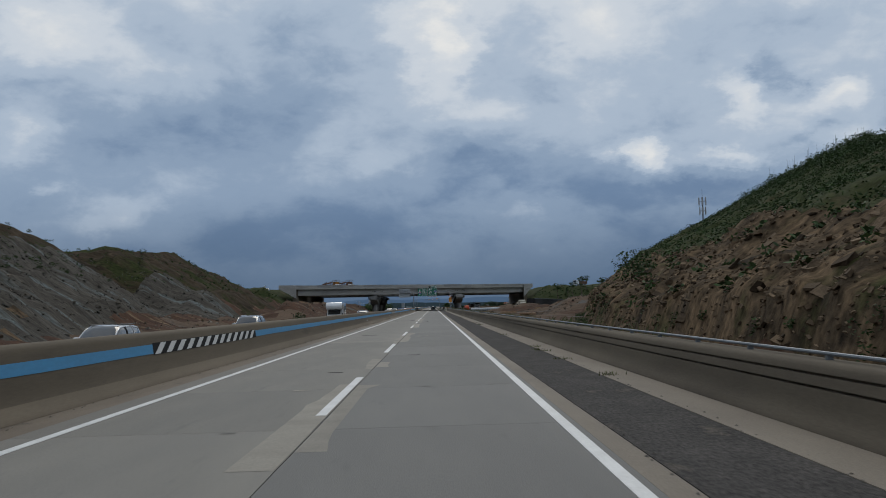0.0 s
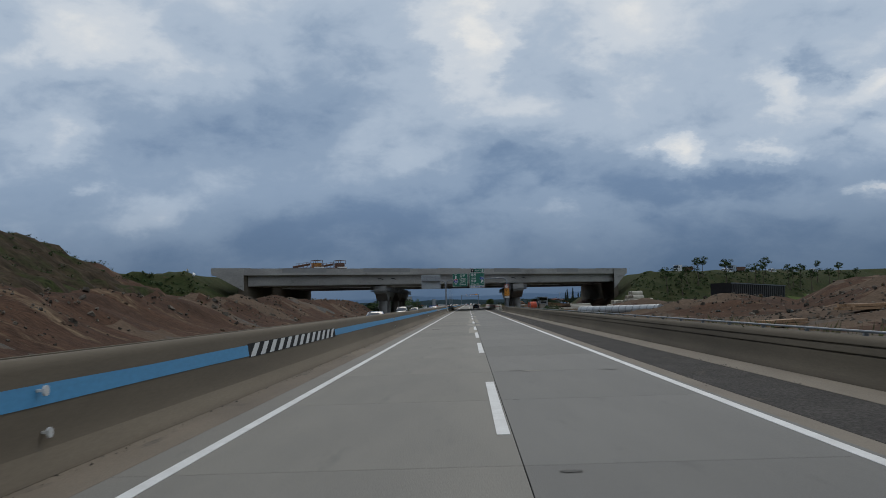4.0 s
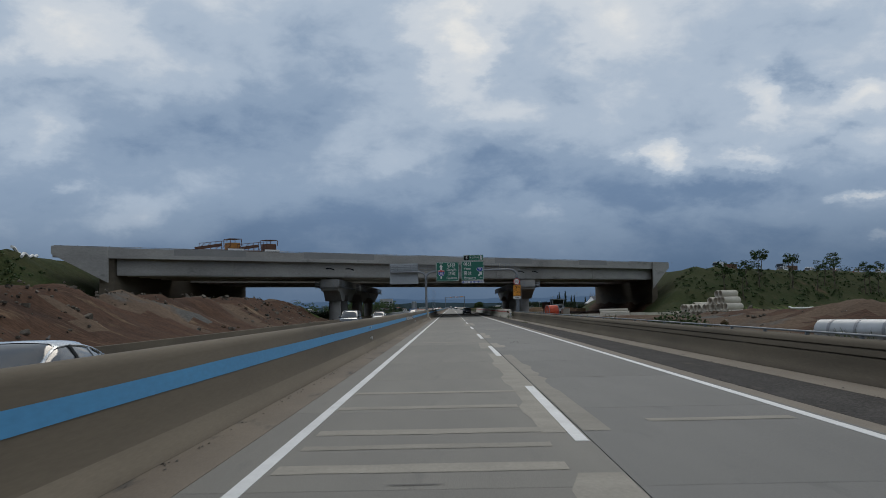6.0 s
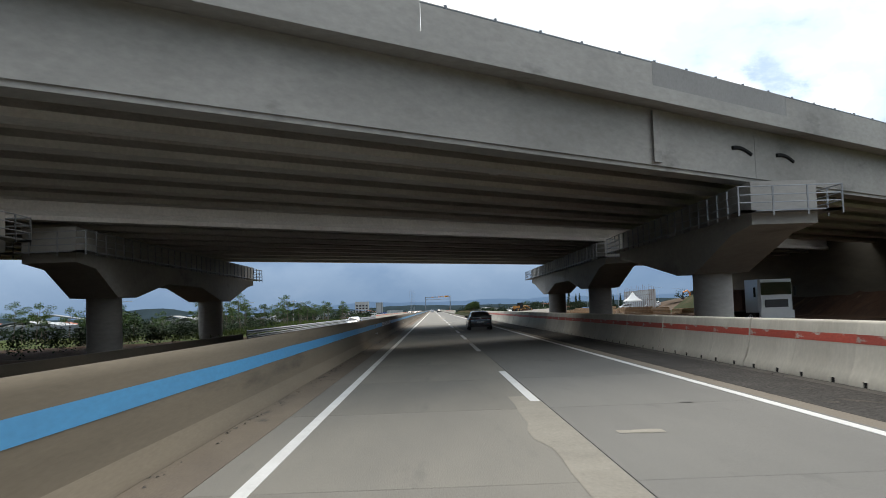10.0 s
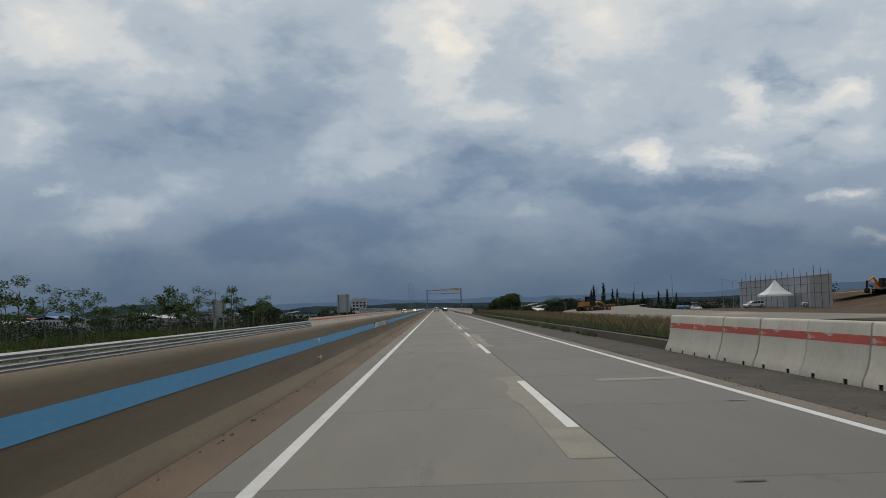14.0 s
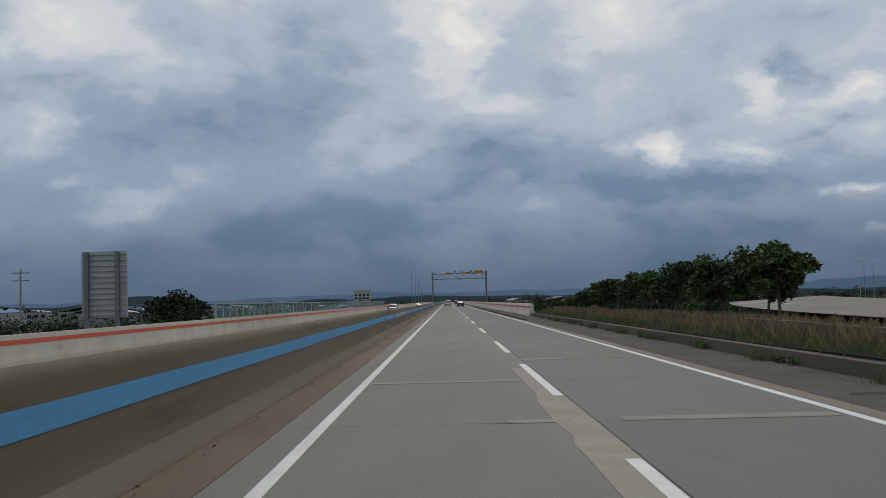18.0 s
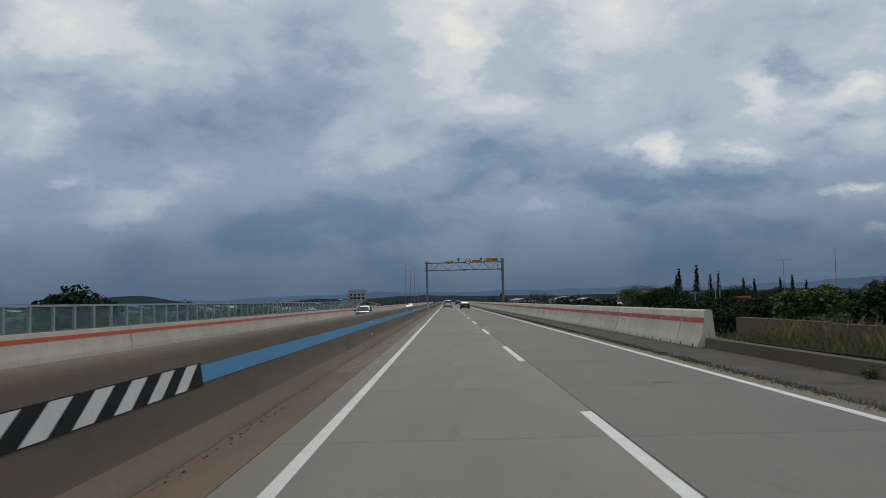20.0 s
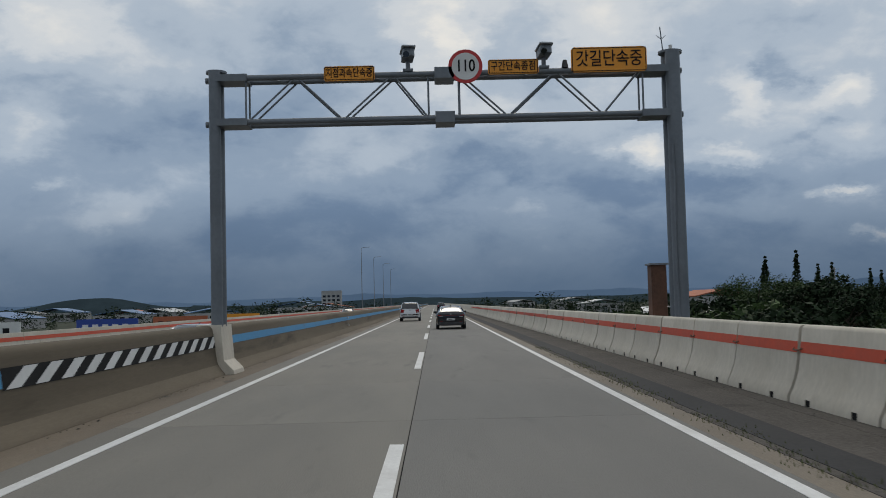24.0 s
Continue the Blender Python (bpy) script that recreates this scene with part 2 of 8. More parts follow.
JERSEY = mat("jersey_concrete", (0.60, 0.552, 0.470), (0.44, 0.395, 0.320), 0.85, grain=10, stain=0.5, bump=0.10, stretch=(1, 1.2, 0.6), speck=0.10, objects=0.08, third=((0.27, 0.22, 0.165), 0.9, 0.63, 0.10))
BLUE = mat("blue_paint", (0.048, 0.270, 0.500), (0.050, 0.225, 0.425), 0.6, grain=9, stain=0.4, stretch=(1, 0.5, 2), speck=0.10, third=((0.120, 0.180, 0.220), 0.6, 0.63, 0.10))
RED = mat("red_paint", (0.62, 0.070, 0.020), (0.52, 0.075, 0.030), 0.6, grain=12, stain=1.6, speck=0.10, objects=0.10)
RED_WORN = mat("worn_red_paint", (0.50, 0.075, 0.045), (0.42, 0.085, 0.06), 0.7, grain=14, stain=1.6, stretch=(1, 0.7, 1.6), speck=0.18, objects=0.12, third=((0.46, 0.38, 0.33), 2.2, 0.60, 0.06))
WHITE = mat("white_paint", (0.70, 0.70, 0.68), (0.55, 0.55, 0.53), 0.55, stain=1.0, speck=0.08)
BLACK = mat("black_paint", (0.014, 0.014, 0.015), (0.024, 0.024, 0.024), 0.75, spec=0.08)
DECK = mat("deck_concrete", (0.37, 0.355, 0.33), (0.24, 0.23, 0.215), 0.85, grain=5, stain=0.22, bump=0.08, stretch=(0.5, 0.5, 1.2), contrast=0.4, speck=0.12, third=((0.16, 0.155, 0.145), 0.45, 0.60, 0.14))
DECK2 = mat("formed_concrete_panel", (0.27, 0.265, 0.255), (0.22, 0.215, 0.21), 0.85, grain=9, stain=0.4, speck=0.10)
GIRDER = mat("girder_concrete", (0.61, 0.58, 0.535), (0.48, 0.455, 0.42), 0.9, grain=7, stain=0.35, bump=0.1, speck=0.14)
STEEL = mat("galvanised_steel", (0.27, 0.28, 0.295), (0.19, 0.20, 0.215), 0.5, metal=0.5, grain=12, stain=1.2, speck=0.12)
STEEL_DK = mat("painted_grey_steel", (0.17, 0.19, 0.21), (0.12, 0.135, 0.15), 0.5, metal=0.3, grain=10, stain=0.9, speck=0.10)
GREEN = mat("sign_green", (0.010, 0.130, 0.085), (0.012, 0.115, 0.078), 0.45, stain=0.8, speck=0.05)
SIGNBLUE = mat("sign_blue", (0.02, 0.06, 0.30), (0.02, 0.055, 0.27), 0.45, speck=0.05)
ORANGE = mat("sign_orange", (0.78, 0.30, 0.02), (0.70, 0.27, 0.02), 0.5, speck=0.05)
SIGNRED = mat("sign_red", (0.50, 0.03, 0.03), (0.45, 0.03, 0.03), 0.5, speck=0.05)
ALU = mat("sign_back_aluminium", (0.40, 0.42, 0.44), (0.33, 0.35, 0.36), 0.5, metal=0.35, grain=3, stain=0.6, speck=0.07)
SOIL = mat("red_brown_soil", (0.088, 0.046, 0.027), (0.040, 0.023, 0.016), 0.97, grain=4.0, stain=0.35, bump=1.4, speck=0.5, stretch=(0.5, 1.5, 0.6), spec=0.1, third=((0.165, 0.115, 0.072), 0.30, 0.58, 0.10))
SAND = mat("tan_gravel", (0.140, 0.098, 0.068), (0.072, 0.050, 0.036), 0.97, grain=4.0, stain=0.14, bump=0.9, speck=0.36, spec=0.05, third=((0.095, 0.092, 0.085), 0.11, 0.56, 0.08))
ROCK = mat("cut_rock", (0.150, 0.102, 0.060), (0.032, 0.025, 0.017), 0.97, grain=3.4, stain=0.7, bump=1.9, stretch=(0.7, 1.0, 0.7), speck=0.8, contrast=0.34, spec=0.05, third=((0.042, 0.046, 0.016), 0.24, 0.54, 0.10))
SHALE = mat("grey_shale", (0.080, 0.072, 0.060), (0.034, 0.030, 0.024), 0.97, grain=4.5, stain=0.7, bump=1.6, stretch=(0.25, 1.3, 0.25), speck=0.65, contrast=0.36, spec=0.1, third=((0.100, 0.115, 0.112), 0.26, 0.56, 0.08))
ROCKBITS = mat("broken_brown_rock", (0.165, 0.115, 0.072), (0.060, 0.045, 0.031), 0.95, grain=9, stain=0.9, bump=0.8, speck=0.3, islands=0.7, spec=0.1)
SHALEBITS = mat("broken_grey_shale", (0.088, 0.084, 0.074), (0.042, 0.038, 0.032), 0.95, grain=9, stain=0.9, bump=0.8, speck=0.3, islands=0.55, spec=0.1)
GRASS = mat("grass_slope", (0.021, 0.034, 0.009), (0.040, 0.042, 0.014), 0.97, grain=3.2, stain=0.25, bump=1.8, speck=0.5, contrast=0.4, spec=0.1, third=((0.075, 0.054, 0.030), 0.13, 0.60, 0.08))
FIELD = mat("field_grass", (0.080, 0.110, 0.024), (0.045, 0.062, 0.018), 0.97, grain=2.2, stain=0.09, bump=1.2, speck=0.42, spec=0.1)
FARLAND = mat("far_land", (0.034, 0.048, 0.028), (0.070, 0.072, 0.055), 0.97, grain=0.12, stain=0.012, speck=0.45, spec=0.1)
PAVE = mat("new_pavement", (0.215, 0.190, 0.160), (0.150, 0.130, 0.108), 0.9, grain=2, stain=0.08, speck=0.14, third=((0.28, 0.265, 0.24), 0.06, 0.56, 0.05))
LEAF = mat("leaf_dark", (0.022, 0.044, 0.012), (0.042, 0.070, 0.019), 0.75, grain=3, stain=0.5, speck=0.3, islands=0.45, spec=0.25)
LEAF_LT = mat("leaf_light", (0.042, 0.080, 0.021), (0.072, 0.108, 0.031), 0.75, grain=3, stain=0.5, speck=0.3, islands=0.4, spec=0.25)
LEAF_DK = mat("leaf_conifer", (0.011, 0.024, 0.010), (0.020, 0.034, 0.013), 0.8, grain=3, stain=0.5, speck=0.3, islands=0.4, spec=0.2)
DRY = mat("dry_grass", (0.235, 0.172, 0.092), (0.130, 0.108, 0.050), 0.9, grain=3, stain=0.35, speck=0.3, islands=0.4)
WEED = mat("roadside_weed", (0.060, 0.090, 0.028), (0.110, 0.105, 0.045), 0.85, grain=3, stain=0.4, speck=0.3, islands=0.35)
BARK = mat("bark", (0.11, 0.085, 0.065), (0.07, 0.055, 0.042), 0.95, grain=6, stain=1.0, bump=0.8)
# distance haze is mixed into the bluish base colours of far hills and ridge
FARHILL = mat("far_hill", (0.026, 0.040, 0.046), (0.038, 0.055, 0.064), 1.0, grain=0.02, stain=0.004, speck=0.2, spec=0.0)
MOUNT = mat("haze_tinted_mountain", (0.105, 0.165, 0.250), (0.120, 0.182, 0.270), 1.0, grain=0.01, stain=0.002, speck=0.05, spec=0.0)
CONE = mat("excavator_orange", (0.62, 0.20, 0.02), (0.45, 0.14, 0.02), 0.5, stain=0.8)
YELLOW = mat("machine_yellow", (0.40, 0.165, 0.02), (0.24, 0.10, 0.02), 0.55, stain=1.2, speck=0.2)
RUST = mat("rusty_steel", (0.16, 0.075, 0.045), (0.09, 0.05, 0.035), 0.8, metal=0.2, stain=1.5)
WOOD = mat("raw_timber", (0.36, 0.23, 0.13), (0.26, 0.16, 0.09), 0.85, grain=8, stain=1.5, objects=0.15)
REEL = mat("orange_conduit", (0.60, 0.085, 0.03), (0.45, 0.06, 0.025), 0.5, grain=6, stain=0.8)
CANVAS = mat("white_canvas", (0.76, 0.76, 0.74), (0.66, 0.66, 0.64), 0.7, speck=0.05)
ROOFBLUE = mat("blue_roof", (0.10, 0.20, 0.36), (0.08, 0.16, 0.30), 0.6)
WALLPALE = mat("pale_wall", (0.33, 0.33, 0.325), (0.27, 0.27, 0.265), 0.8, objects=0.2)
RUBBLE = mat("broken_site_stone", (0.150, 0.130, 0.105), (0.080, 0.068, 0.055), 0.95, grain=9, stain=0.9, bump=0.8, speck=0.3, islands=0.6, spec=0.1)
BRICKRED = mat("orange_roof", (0.42, 0.13, 0.06), (0.34, 0.10, 0.05), 0.8)
GLASS = glass_mat("car_glass", (0.012, 0.014, 0.016))
PANEL = glass_mat("noise_screen_glass", (0.55, 0.74, 0.74), 0.02)
PANEL.node_tree.nodes["Principled BSDF"].inputs["Transmission Weight"].default_value = 0.9
PANEL.node_tree.nodes["Principled BSDF"].inputs["IOR"].default_value = 1.08
PANEL.node_tree.nodes["Principled BSDF"].inputs["Coat Weight"].default_value = 0.0
TYRE = mat("tyre", (0.018, 0.018, 0.018), (0.03, 0.03, 0.03), 0.9)
RIM = mat("alloy_rim", (0.45, 0.46, 0.47), (0.35, 0.36, 0.37), 0.35, metal=0.9, speck=0.05)
CHROME = mat("chrome", (0.6, 0.6, 0.6), (0.5, 0.5, 0.5), 0.15, metal=1.0, speck=0.02)
TAIL = mat("tail_lamp_red", (0.30, 0.012, 0.012), (0.22, 0.01, 0.01), 0.2, speck=0.05)
PLATE = mat("number_plate", (0.68, 0.69, 0.68), (0.6, 0.61, 0.6), 0.5, speck=0.03)
PLASTIC = mat("black_plastic", (0.025, 0.025, 0.027), (0.035, 0.035, 0.035), 0.6)


def paint(name, c, metal=0.4):
    return mat(name, c, tuple(x * 0.9 for x in c), 0.22, metal=metal, stain=0.6, speck=0.03, coat=1.0)


CAR_GREY = paint("dark_blue_grey_paint", (0.034, 0.045, 0.058))
CAR_BLACK = paint("black_car_paint", (0.012, 0.013, 0.016))
CAR_WHITE = paint("white_car_paint", (0.68, 0.69, 0.70), 0.0)
CAR_SILVER = paint("silver_car_paint", (0.40, 0.43, 0.45), 0.6)

# ---- mesh helpers ----


class Shape:
    """Collects vertices and faces for one mesh."""

    def __init__(self):
        self.v, self.f = [], []

    def add(self, verts, faces):
        o = len(self.v)
        self.v += [tuple(p) for p in verts]
        self.f += [tuple(i + o for i in q) for q in faces]
        return self

    def box(self, x0, x1, y0, y1, z0, z1):
        return self.add([(x0, y0, z0), (x1, y0, z0), (x1, y1, z0), (x0, y1, z0), (x0, y0, z1), (x1, y0, z1), (x1, y1, z1), (x0, y1, z1)],
                        [(3, 2, 1, 0), (4, 5, 6, 7), (0, 1, 5, 4), (1, 2, 6, 5), (2, 3, 7, 6), (3, 0, 4, 7)])

    def slab(self, m, sx, sy, sz, bevel=0.0):
        """A box of that size about the origin, bevelled on its long corners, put at m."""
        b = bevel
        pts = [(-sx / 2 + b, -sy / 2), (sx / 2 - b, -sy / 2), (sx / 2, -sy / 2 + b), (sx / 2, sy / 2 - b),
               (sx / 2 - b, sy / 2), (-sx / 2 + b, sy / 2), (-sx / 2, sy / 2 - b), (-sx / 2, -sy / 2 + b)] if b else \
              [(-sx / 2, -sy / 2), (sx / 2, -sy / 2), (sx / 2, sy / 2), (-sx / 2, sy / 2)]
        k = len(pts)
        vs = [m @ Vector((x, y, -sz / 2)) for x, y in pts] + [m @ Vector((x, y, sz / 2)) for x, y in pts]
        return self.add(vs, [tuple(reversed(range(k))), tuple(range(k, 2 * k))] + [(i, (i + 1) % k, k + (i + 1) % k, k + i) for i in range(k)])

    def sweep(self, prof, stations, closed=True, caps=True):
        """A profile of (across, up) carried through stations of (x, y, z, shear) along +y."""
        k = len(prof)
        o = []
        for sx, sy, sz in stations:
            o += [(sx + a, sy, sz + b) for a, b in prof]
        fs = []
        for s in range(len(stations) - 1):
            for i in range(k if closed else k - 1):
                j = (i + 1) % k
                fs.append((s * k + i, s * k + j, (s + 1) * k + j, (s + 1) * k + i))
        if caps and closed:
            fs += [tuple(reversed(range(k))), tuple(range((len(stations) - 1) * k, len(stations) * k))]
        return self.add(o, fs)

    def tube(self, path, r, n=8, r2=None, caps=True):
        path = [Vector(p) for p in path]
        rings = []
        for i, p in enumerate(path):
            d = (path[min(i + 1, len(path) - 1)] - path[max(i - 1, 0)]).normalized()
            a = d.orthogonal().normalized() if i == 0 else (rings[-1][1] - d * rings[-1][1].dot(d)).normalized()
            b = d.cross(a)
            rr = r if r2 is None else r + (r2 - r) * i / (len(path) - 1)
            rings.append(([p + a * math.cos(t) * rr + b * math.sin(t) * rr for t in (2 * math.pi * k / n for k in range(n))], a))
        vs = [q for ring, _ in rings for q in ring]
        fs = [(s * n + i, s * n + (i + 1) % n, (s + 1) * n + (i + 1) % n, (s + 1) * n + i) for s in range(len(path) - 1) for i in range(n)]
        if caps:
            fs += [tuple(reversed(range(n))), tuple(range((len(path) - 1) * n, len(path) * n))]
        return self.add(vs, fs)

    def egg(self, m, a, b, c, n=12, k=8):
        """A rounded, slightly squared housing of half sizes a, b, c at m."""
        def soft(v_):
            return math.copysign(abs(v_) ** 0.7, v_)
        rows = []
        for j in range(k + 1):
            f = -math.pi / 2 + math.pi * j / k
            rows.append([m @ Vector((a * soft(math.cos(f)) * soft(math.cos(t)), b * soft(math.cos(f)) * soft(math.sin(t)), c * soft(math.sin(f)))) for t in (2 * math.pi * i / n for i in range(n + 1))])
        return self.grid(rows)

    def grid(self, rows):
        """Rows of points of equal length, as a sheet."""
        k = len(rows[0])
        return self.add([p for r in rows for p in r],
                        [(s * k + i, s * k + i + 1, (s + 1) * k + i + 1, (s + 1) * k + i) for s in range(len(rows) - 1) for i in range(k - 1)])

    def mesh(self, name, material, smooth=0):
        me = bpy.data.meshes.new(name)
        me.from_pydata(self.v, [], self.f)
        bm = bmesh.new()
        bm.from_mesh(me)
        bmesh.ops.recalc_face_normals(bm, faces=bm.faces) if len(self.f) < 20000 and smooth >= 0 else None
        bm.to_mesh(me)
        bm.free()
        for m_ in (material if isinstance(material, list) else [material]):
            me.materials.append(m_)
        if smooth > 0:
            me.polygons.foreach_set("use_smooth", [True] * len(me.polygons))
            me.set_sharp_from_angle(angle=radians(smooth))
        return me


def part(name, shape, material, parent=None, label="", smooth=0):
    """One mesh object, under a thing or part if given."""
    ob = new(name, shape.mesh(name, material, smooth) if isinstance(shape, Shape) else shape)
    if parent is not None:
        ob.parent = parent
    return tagged(ob, label)


def thing(name, label, category, group="", kind="", at=None):
    ob = new(name)
    if at is not None:
        ob.matrix_world = at
    return tagged(ob, label, category, group, kind)


def letters(name, text, size, material, parent, m, label="", bold=0.0, align="CENTER", squeeze=1.0):
    """Words as a flat mesh, facing -y, with their middle at m."""
    cu = bpy.data.curves.new(name, "FONT")
    cu.body, cu.size, cu.align_x, cu.align_y, cu.offset = text, size, align, "CENTER", bold
    cu.extrude = 0.004
    tmp = new(name + "_curve", cu)
    me = bpy.data.meshes.new_from_object(tmp.evaluated_get(bpy.context.evaluated_depsgraph_get()))
    bpy.data.objects.remove(tmp)
    bpy.data.curves.remove(cu)
    me.materials.clear()
    me.materials.append(material)
    me.transform(m @ pose(0, 0, 0, 90, 0, 0) @ Matrix.Diagonal((squeeze, 1, 1, 1)))
    me.name = name
    return part(name, me, material, parent, label)


def smoothstep(a, b, x):
    t = min(1, max(0, (x - a) / (b - a)))
    return t * t * (3 - 2 * t)


def fbm(x, y, z=0.0, octaves=4):
    return noise.fractal(Vector((x, y, z)), 1.0, 2.0, octaves)

# ---- ground ----
SKEW = 0.905            # the overpass runs along (1, 0.905)
NEAR_EDGE = 361.0       # its near edge crosses x = 0 here
FAR_EDGE = 436.5


def right_base(y):
    return 10.2 + max(0.0, y - 50) * 0.158


def right_hill(x, y):
    # steep cut face, easing off higher up; the hill rises along the road and ends abruptly
    d = x - right_base(y)
    if d <= 0:
        return 0.0
    cliff = 2.3 * smoothstep(0.0, 0.9 + 0.5 * fbm(y * 0.35, 2.0), d)
    z = (cliff + min(d, 8.5) * 0.73 + max(0.0, d - 8.5) * 0.49) * (0.68 + 0.32 * smoothstep(45, 145, y))
    end = 1.7 * (155.5 + 0.4 * max(0.0, x - 26) + 1.5 * fbm(x * 0.12, 4.0) - y)
    return max(0.0, min(z, end, 22.0))


def left_hill(x, y):
    # a shale spur near the road, then a rounder hill set further back
    d1 = -x - 21 - 17 * smoothstep(30, 165, y)
    a = max(0.0, min(d1 * 0.64, 15.2, 0.72 * (167 - y) + 0.5))
    d2 = max(0.0, -x - 31 - 6 * smoothstep(200, 250, y))
    b = min(d2 * 0.85, 5.6) + max(0.0, d2 - 9.0) * 0.62
    b = min(b, 13.2 + 2.1 * smoothstep(165, 215, y) - 0.12 * max(0, y - 232)) * smoothstep(322, 256, y) * smoothstep(130, 165, y)
    return max(a, b)


def embankment(x, y):
    mid_y = SKEW * x + (NEAR_EDGE + FAR_EDGE) / 2
    off = abs(y - mid_y) * 0.74 - 27.5
    crown = 9.4
    if x > 0:
        reach = (x - 37) / 1.5
    else:
        reach = (-x - 41) / 1.4
    return max(0.0, min(crown, reach, crown - off / 1.8))


def dirt_bank(x, y):
    ridge = math.exp(-((x + 26) / 5.0) ** 2) * smoothstep(160, 185, y) * smoothstep(352, 334, y)
    ridge2 = math.exp(-((x + 31) / 6.0) ** 2) * smoothstep(75, 100, y) * smoothstep(165, 140, y)
    return 3.25 * ridge * (1 + 0.16 * fbm(x * 0.2, y * 0.12) + 0.10 * fbm(x * 0.15, y * 0.8, 9.0)) + 2.0 * ridge2 * (0.6 + 0.6 * fbm(x * 0.15, y * 0.1, 3))


def right_mounds(x, y):
    z = 0.0
    for cx, cy, rx, ry, hh in ((36, 200, 11, 12, 2.6), (24, 226, 8, 9, 2.0), (30, 186, 9, 9, 1.6), (22, 258, 7, 12, 1.5), (46, 228, 9, 10, 1.7), (28, 292, 8, 14, 1.1)):
        z = max(z, hh * math.exp(-((x - cx) / rx) ** 2 - ((y - cy) / ry) ** 2))
    # raised flat working platform with a rubble edge
    flat = 2.9 * smoothstep(20, 30, x - 0.10 * (y - 170)) * smoothstep(148, 176, y) * smoothstep(236, 222, y) * smoothstep(70, 58, x)
    return max(z * (1 + 0.3 * fbm(x * 0.3, y * 0.3)), flat * (1 + 0.12 * fbm(x * 0.2, y * 0.2)))


def ground_z(x, y):
    if x < 0:
        base = -0.3 - 1.6 * smoothstep(-22, -45, x) * smoothstep(400, 520, y) - 4.5 * smoothstep(-17.5, -40, x) * smoothstep(560, 680, y)
    else:
        base = -0.3 - 6.0 * smoothstep(8.0, 26, x) * smoothstep(668, 720, y) - 2.5 * smoothstep(90, 160, x) * smoothstep(440, 560, y)
        base += 3.4 * smoothstep(66, 92, x) * smoothstep(470, 540, y) * smoothstep(800, 700, y)
    z = base
    if -17.2 < x < 8.0:
        return -0.32 if x > -8 else -0.75
    z = max(z, base + right_hill(x, y), base + left_hill(x, y), base + embankment(x, y)) + dirt_bank(x, y) + right_mounds(x, y)
    rough = smoothstep(0.2, 2.5, z - base)
    z += (0.15 + 0.55 * rough) * fbm(x * 0.16, y * 0.16, 1.0) * smoothstep(8.0, 12, abs(x)) + 0.20 * rough * fbm(x * 0.55, y * 0.5, 5.0, 4) + 0.24 * rough * fbm(x * 0.2, y * 0.6, 15.0, 3)
    if x < -24 and 120 < y < 320:
        z += 0.55 * rough * fbm(x * 0.32, y * 0.22, 41.0, 4)
    if y < 170:
        z += 0.36 * rough * fbm(x * 0.9, y * 0.7, 31.0, 3) + 0.18 * rough * abs(fbm(x * 0.5, y * 1.1, 23.0, 2))
    return z


def cover(x, y, z):
    """Which surface lies there: 0 grass, 1 rock, 2 shale, 3 soil, 4 sand and gravel, 5 field, 6 far land."""
    n = fbm(x * 0.09, y * 0.09, 7.0)
    if y < 240 and right_hill(x, y) > 0.3:
        return 1 if x - right_base(y) < 7.6 + 3.0 * n else 0
    if y < 262 and x < -24 and left_hill(x, y) > 0.4:
        if y < 168 and left_hill(x, y) < 12.5 and (x > -46 or y < 150):
            return 2 if y > 62 + 22 * n + (-x - 30) * 0.5 else 1
        m_ = fbm(x * 0.16, y * 0.06, 3.0)
        return 3 if z < 4.5 and m_ < -0.05 else 7
    # dark soil put under the decks to cut the light bouncing up to them
    if -44 < x < 40 and SKEW * x + 362 < y < SKEW * x + 440 and not -17.2 <= x <= 8:
        return 3
    if embankment(x, y) > 0.3:
        return 0
    if -17.2 <= x <= 8:
        return 4
    if abs(x) > 30:
        x, y = x + 22 * fbm(x * 0.021, y * 0.021, 2.0), y + 22 * fbm(x * 0.021, y * 0.021, 6.0)
    if x < 0:
        if y < 335:
            return 3 if n < 0.25 else 4
        if y < 660 and x > -130:
            return 5 if x < -20 else 4
    else:
        if y > 236 and x > 33 + 8 * n and y < 0.905 * x + 365:
            return 5 if n > -0.3 else 0
        if y < 330 and x > 62 + 8 * n:
            return 0
        if y < 345 and x < 75:
            return 4 if n < 0.12 else 3
        if y < 700 and 9 < x < 66:
            return 4
        if y < 700 and x < 140:
            return 4 if y > 470 else 0
    return 6


def axis(parts):
    out = []
    for a, b, step in parts:
        k = max(1, round((b - a) / step))
        out += [a + (b - a) * i / k for i in range(k)]
    return out + [parts[-1][1]]


xs = axis([(-4500, -1200, 600), (-1200, -300, 90), (-300, -110, 14), (-110, -66, 4), (-66, -17, 1.15), (-17, 8, 6.25), (8, 25, 0.5), (25, 46, 1.1), (46, 84, 2.2), (84, 150, 7), (150, 400, 25), (400, 1300, 90), (1300, 4500, 640)])
ys = axis([(-1500, -200, 130), (-200, -30, 17), (-30, 135, 0.75), (135, 250, 1.3), (250, 346, 1.5), (346, 460, 2.6), (460, 760, 6), (760, 1100, 20), (1100, 4800, 370)])
gs = Shape()
gz = [[ground_z(x, y) if abs(x) < 420 and -220 < y < 1300 else -6.5 for x in xs] for y in ys]
gs.grid([[(x, y, gz[j][i]) for i, x in enumerate(xs)] for j, y in enumerate(ys)])
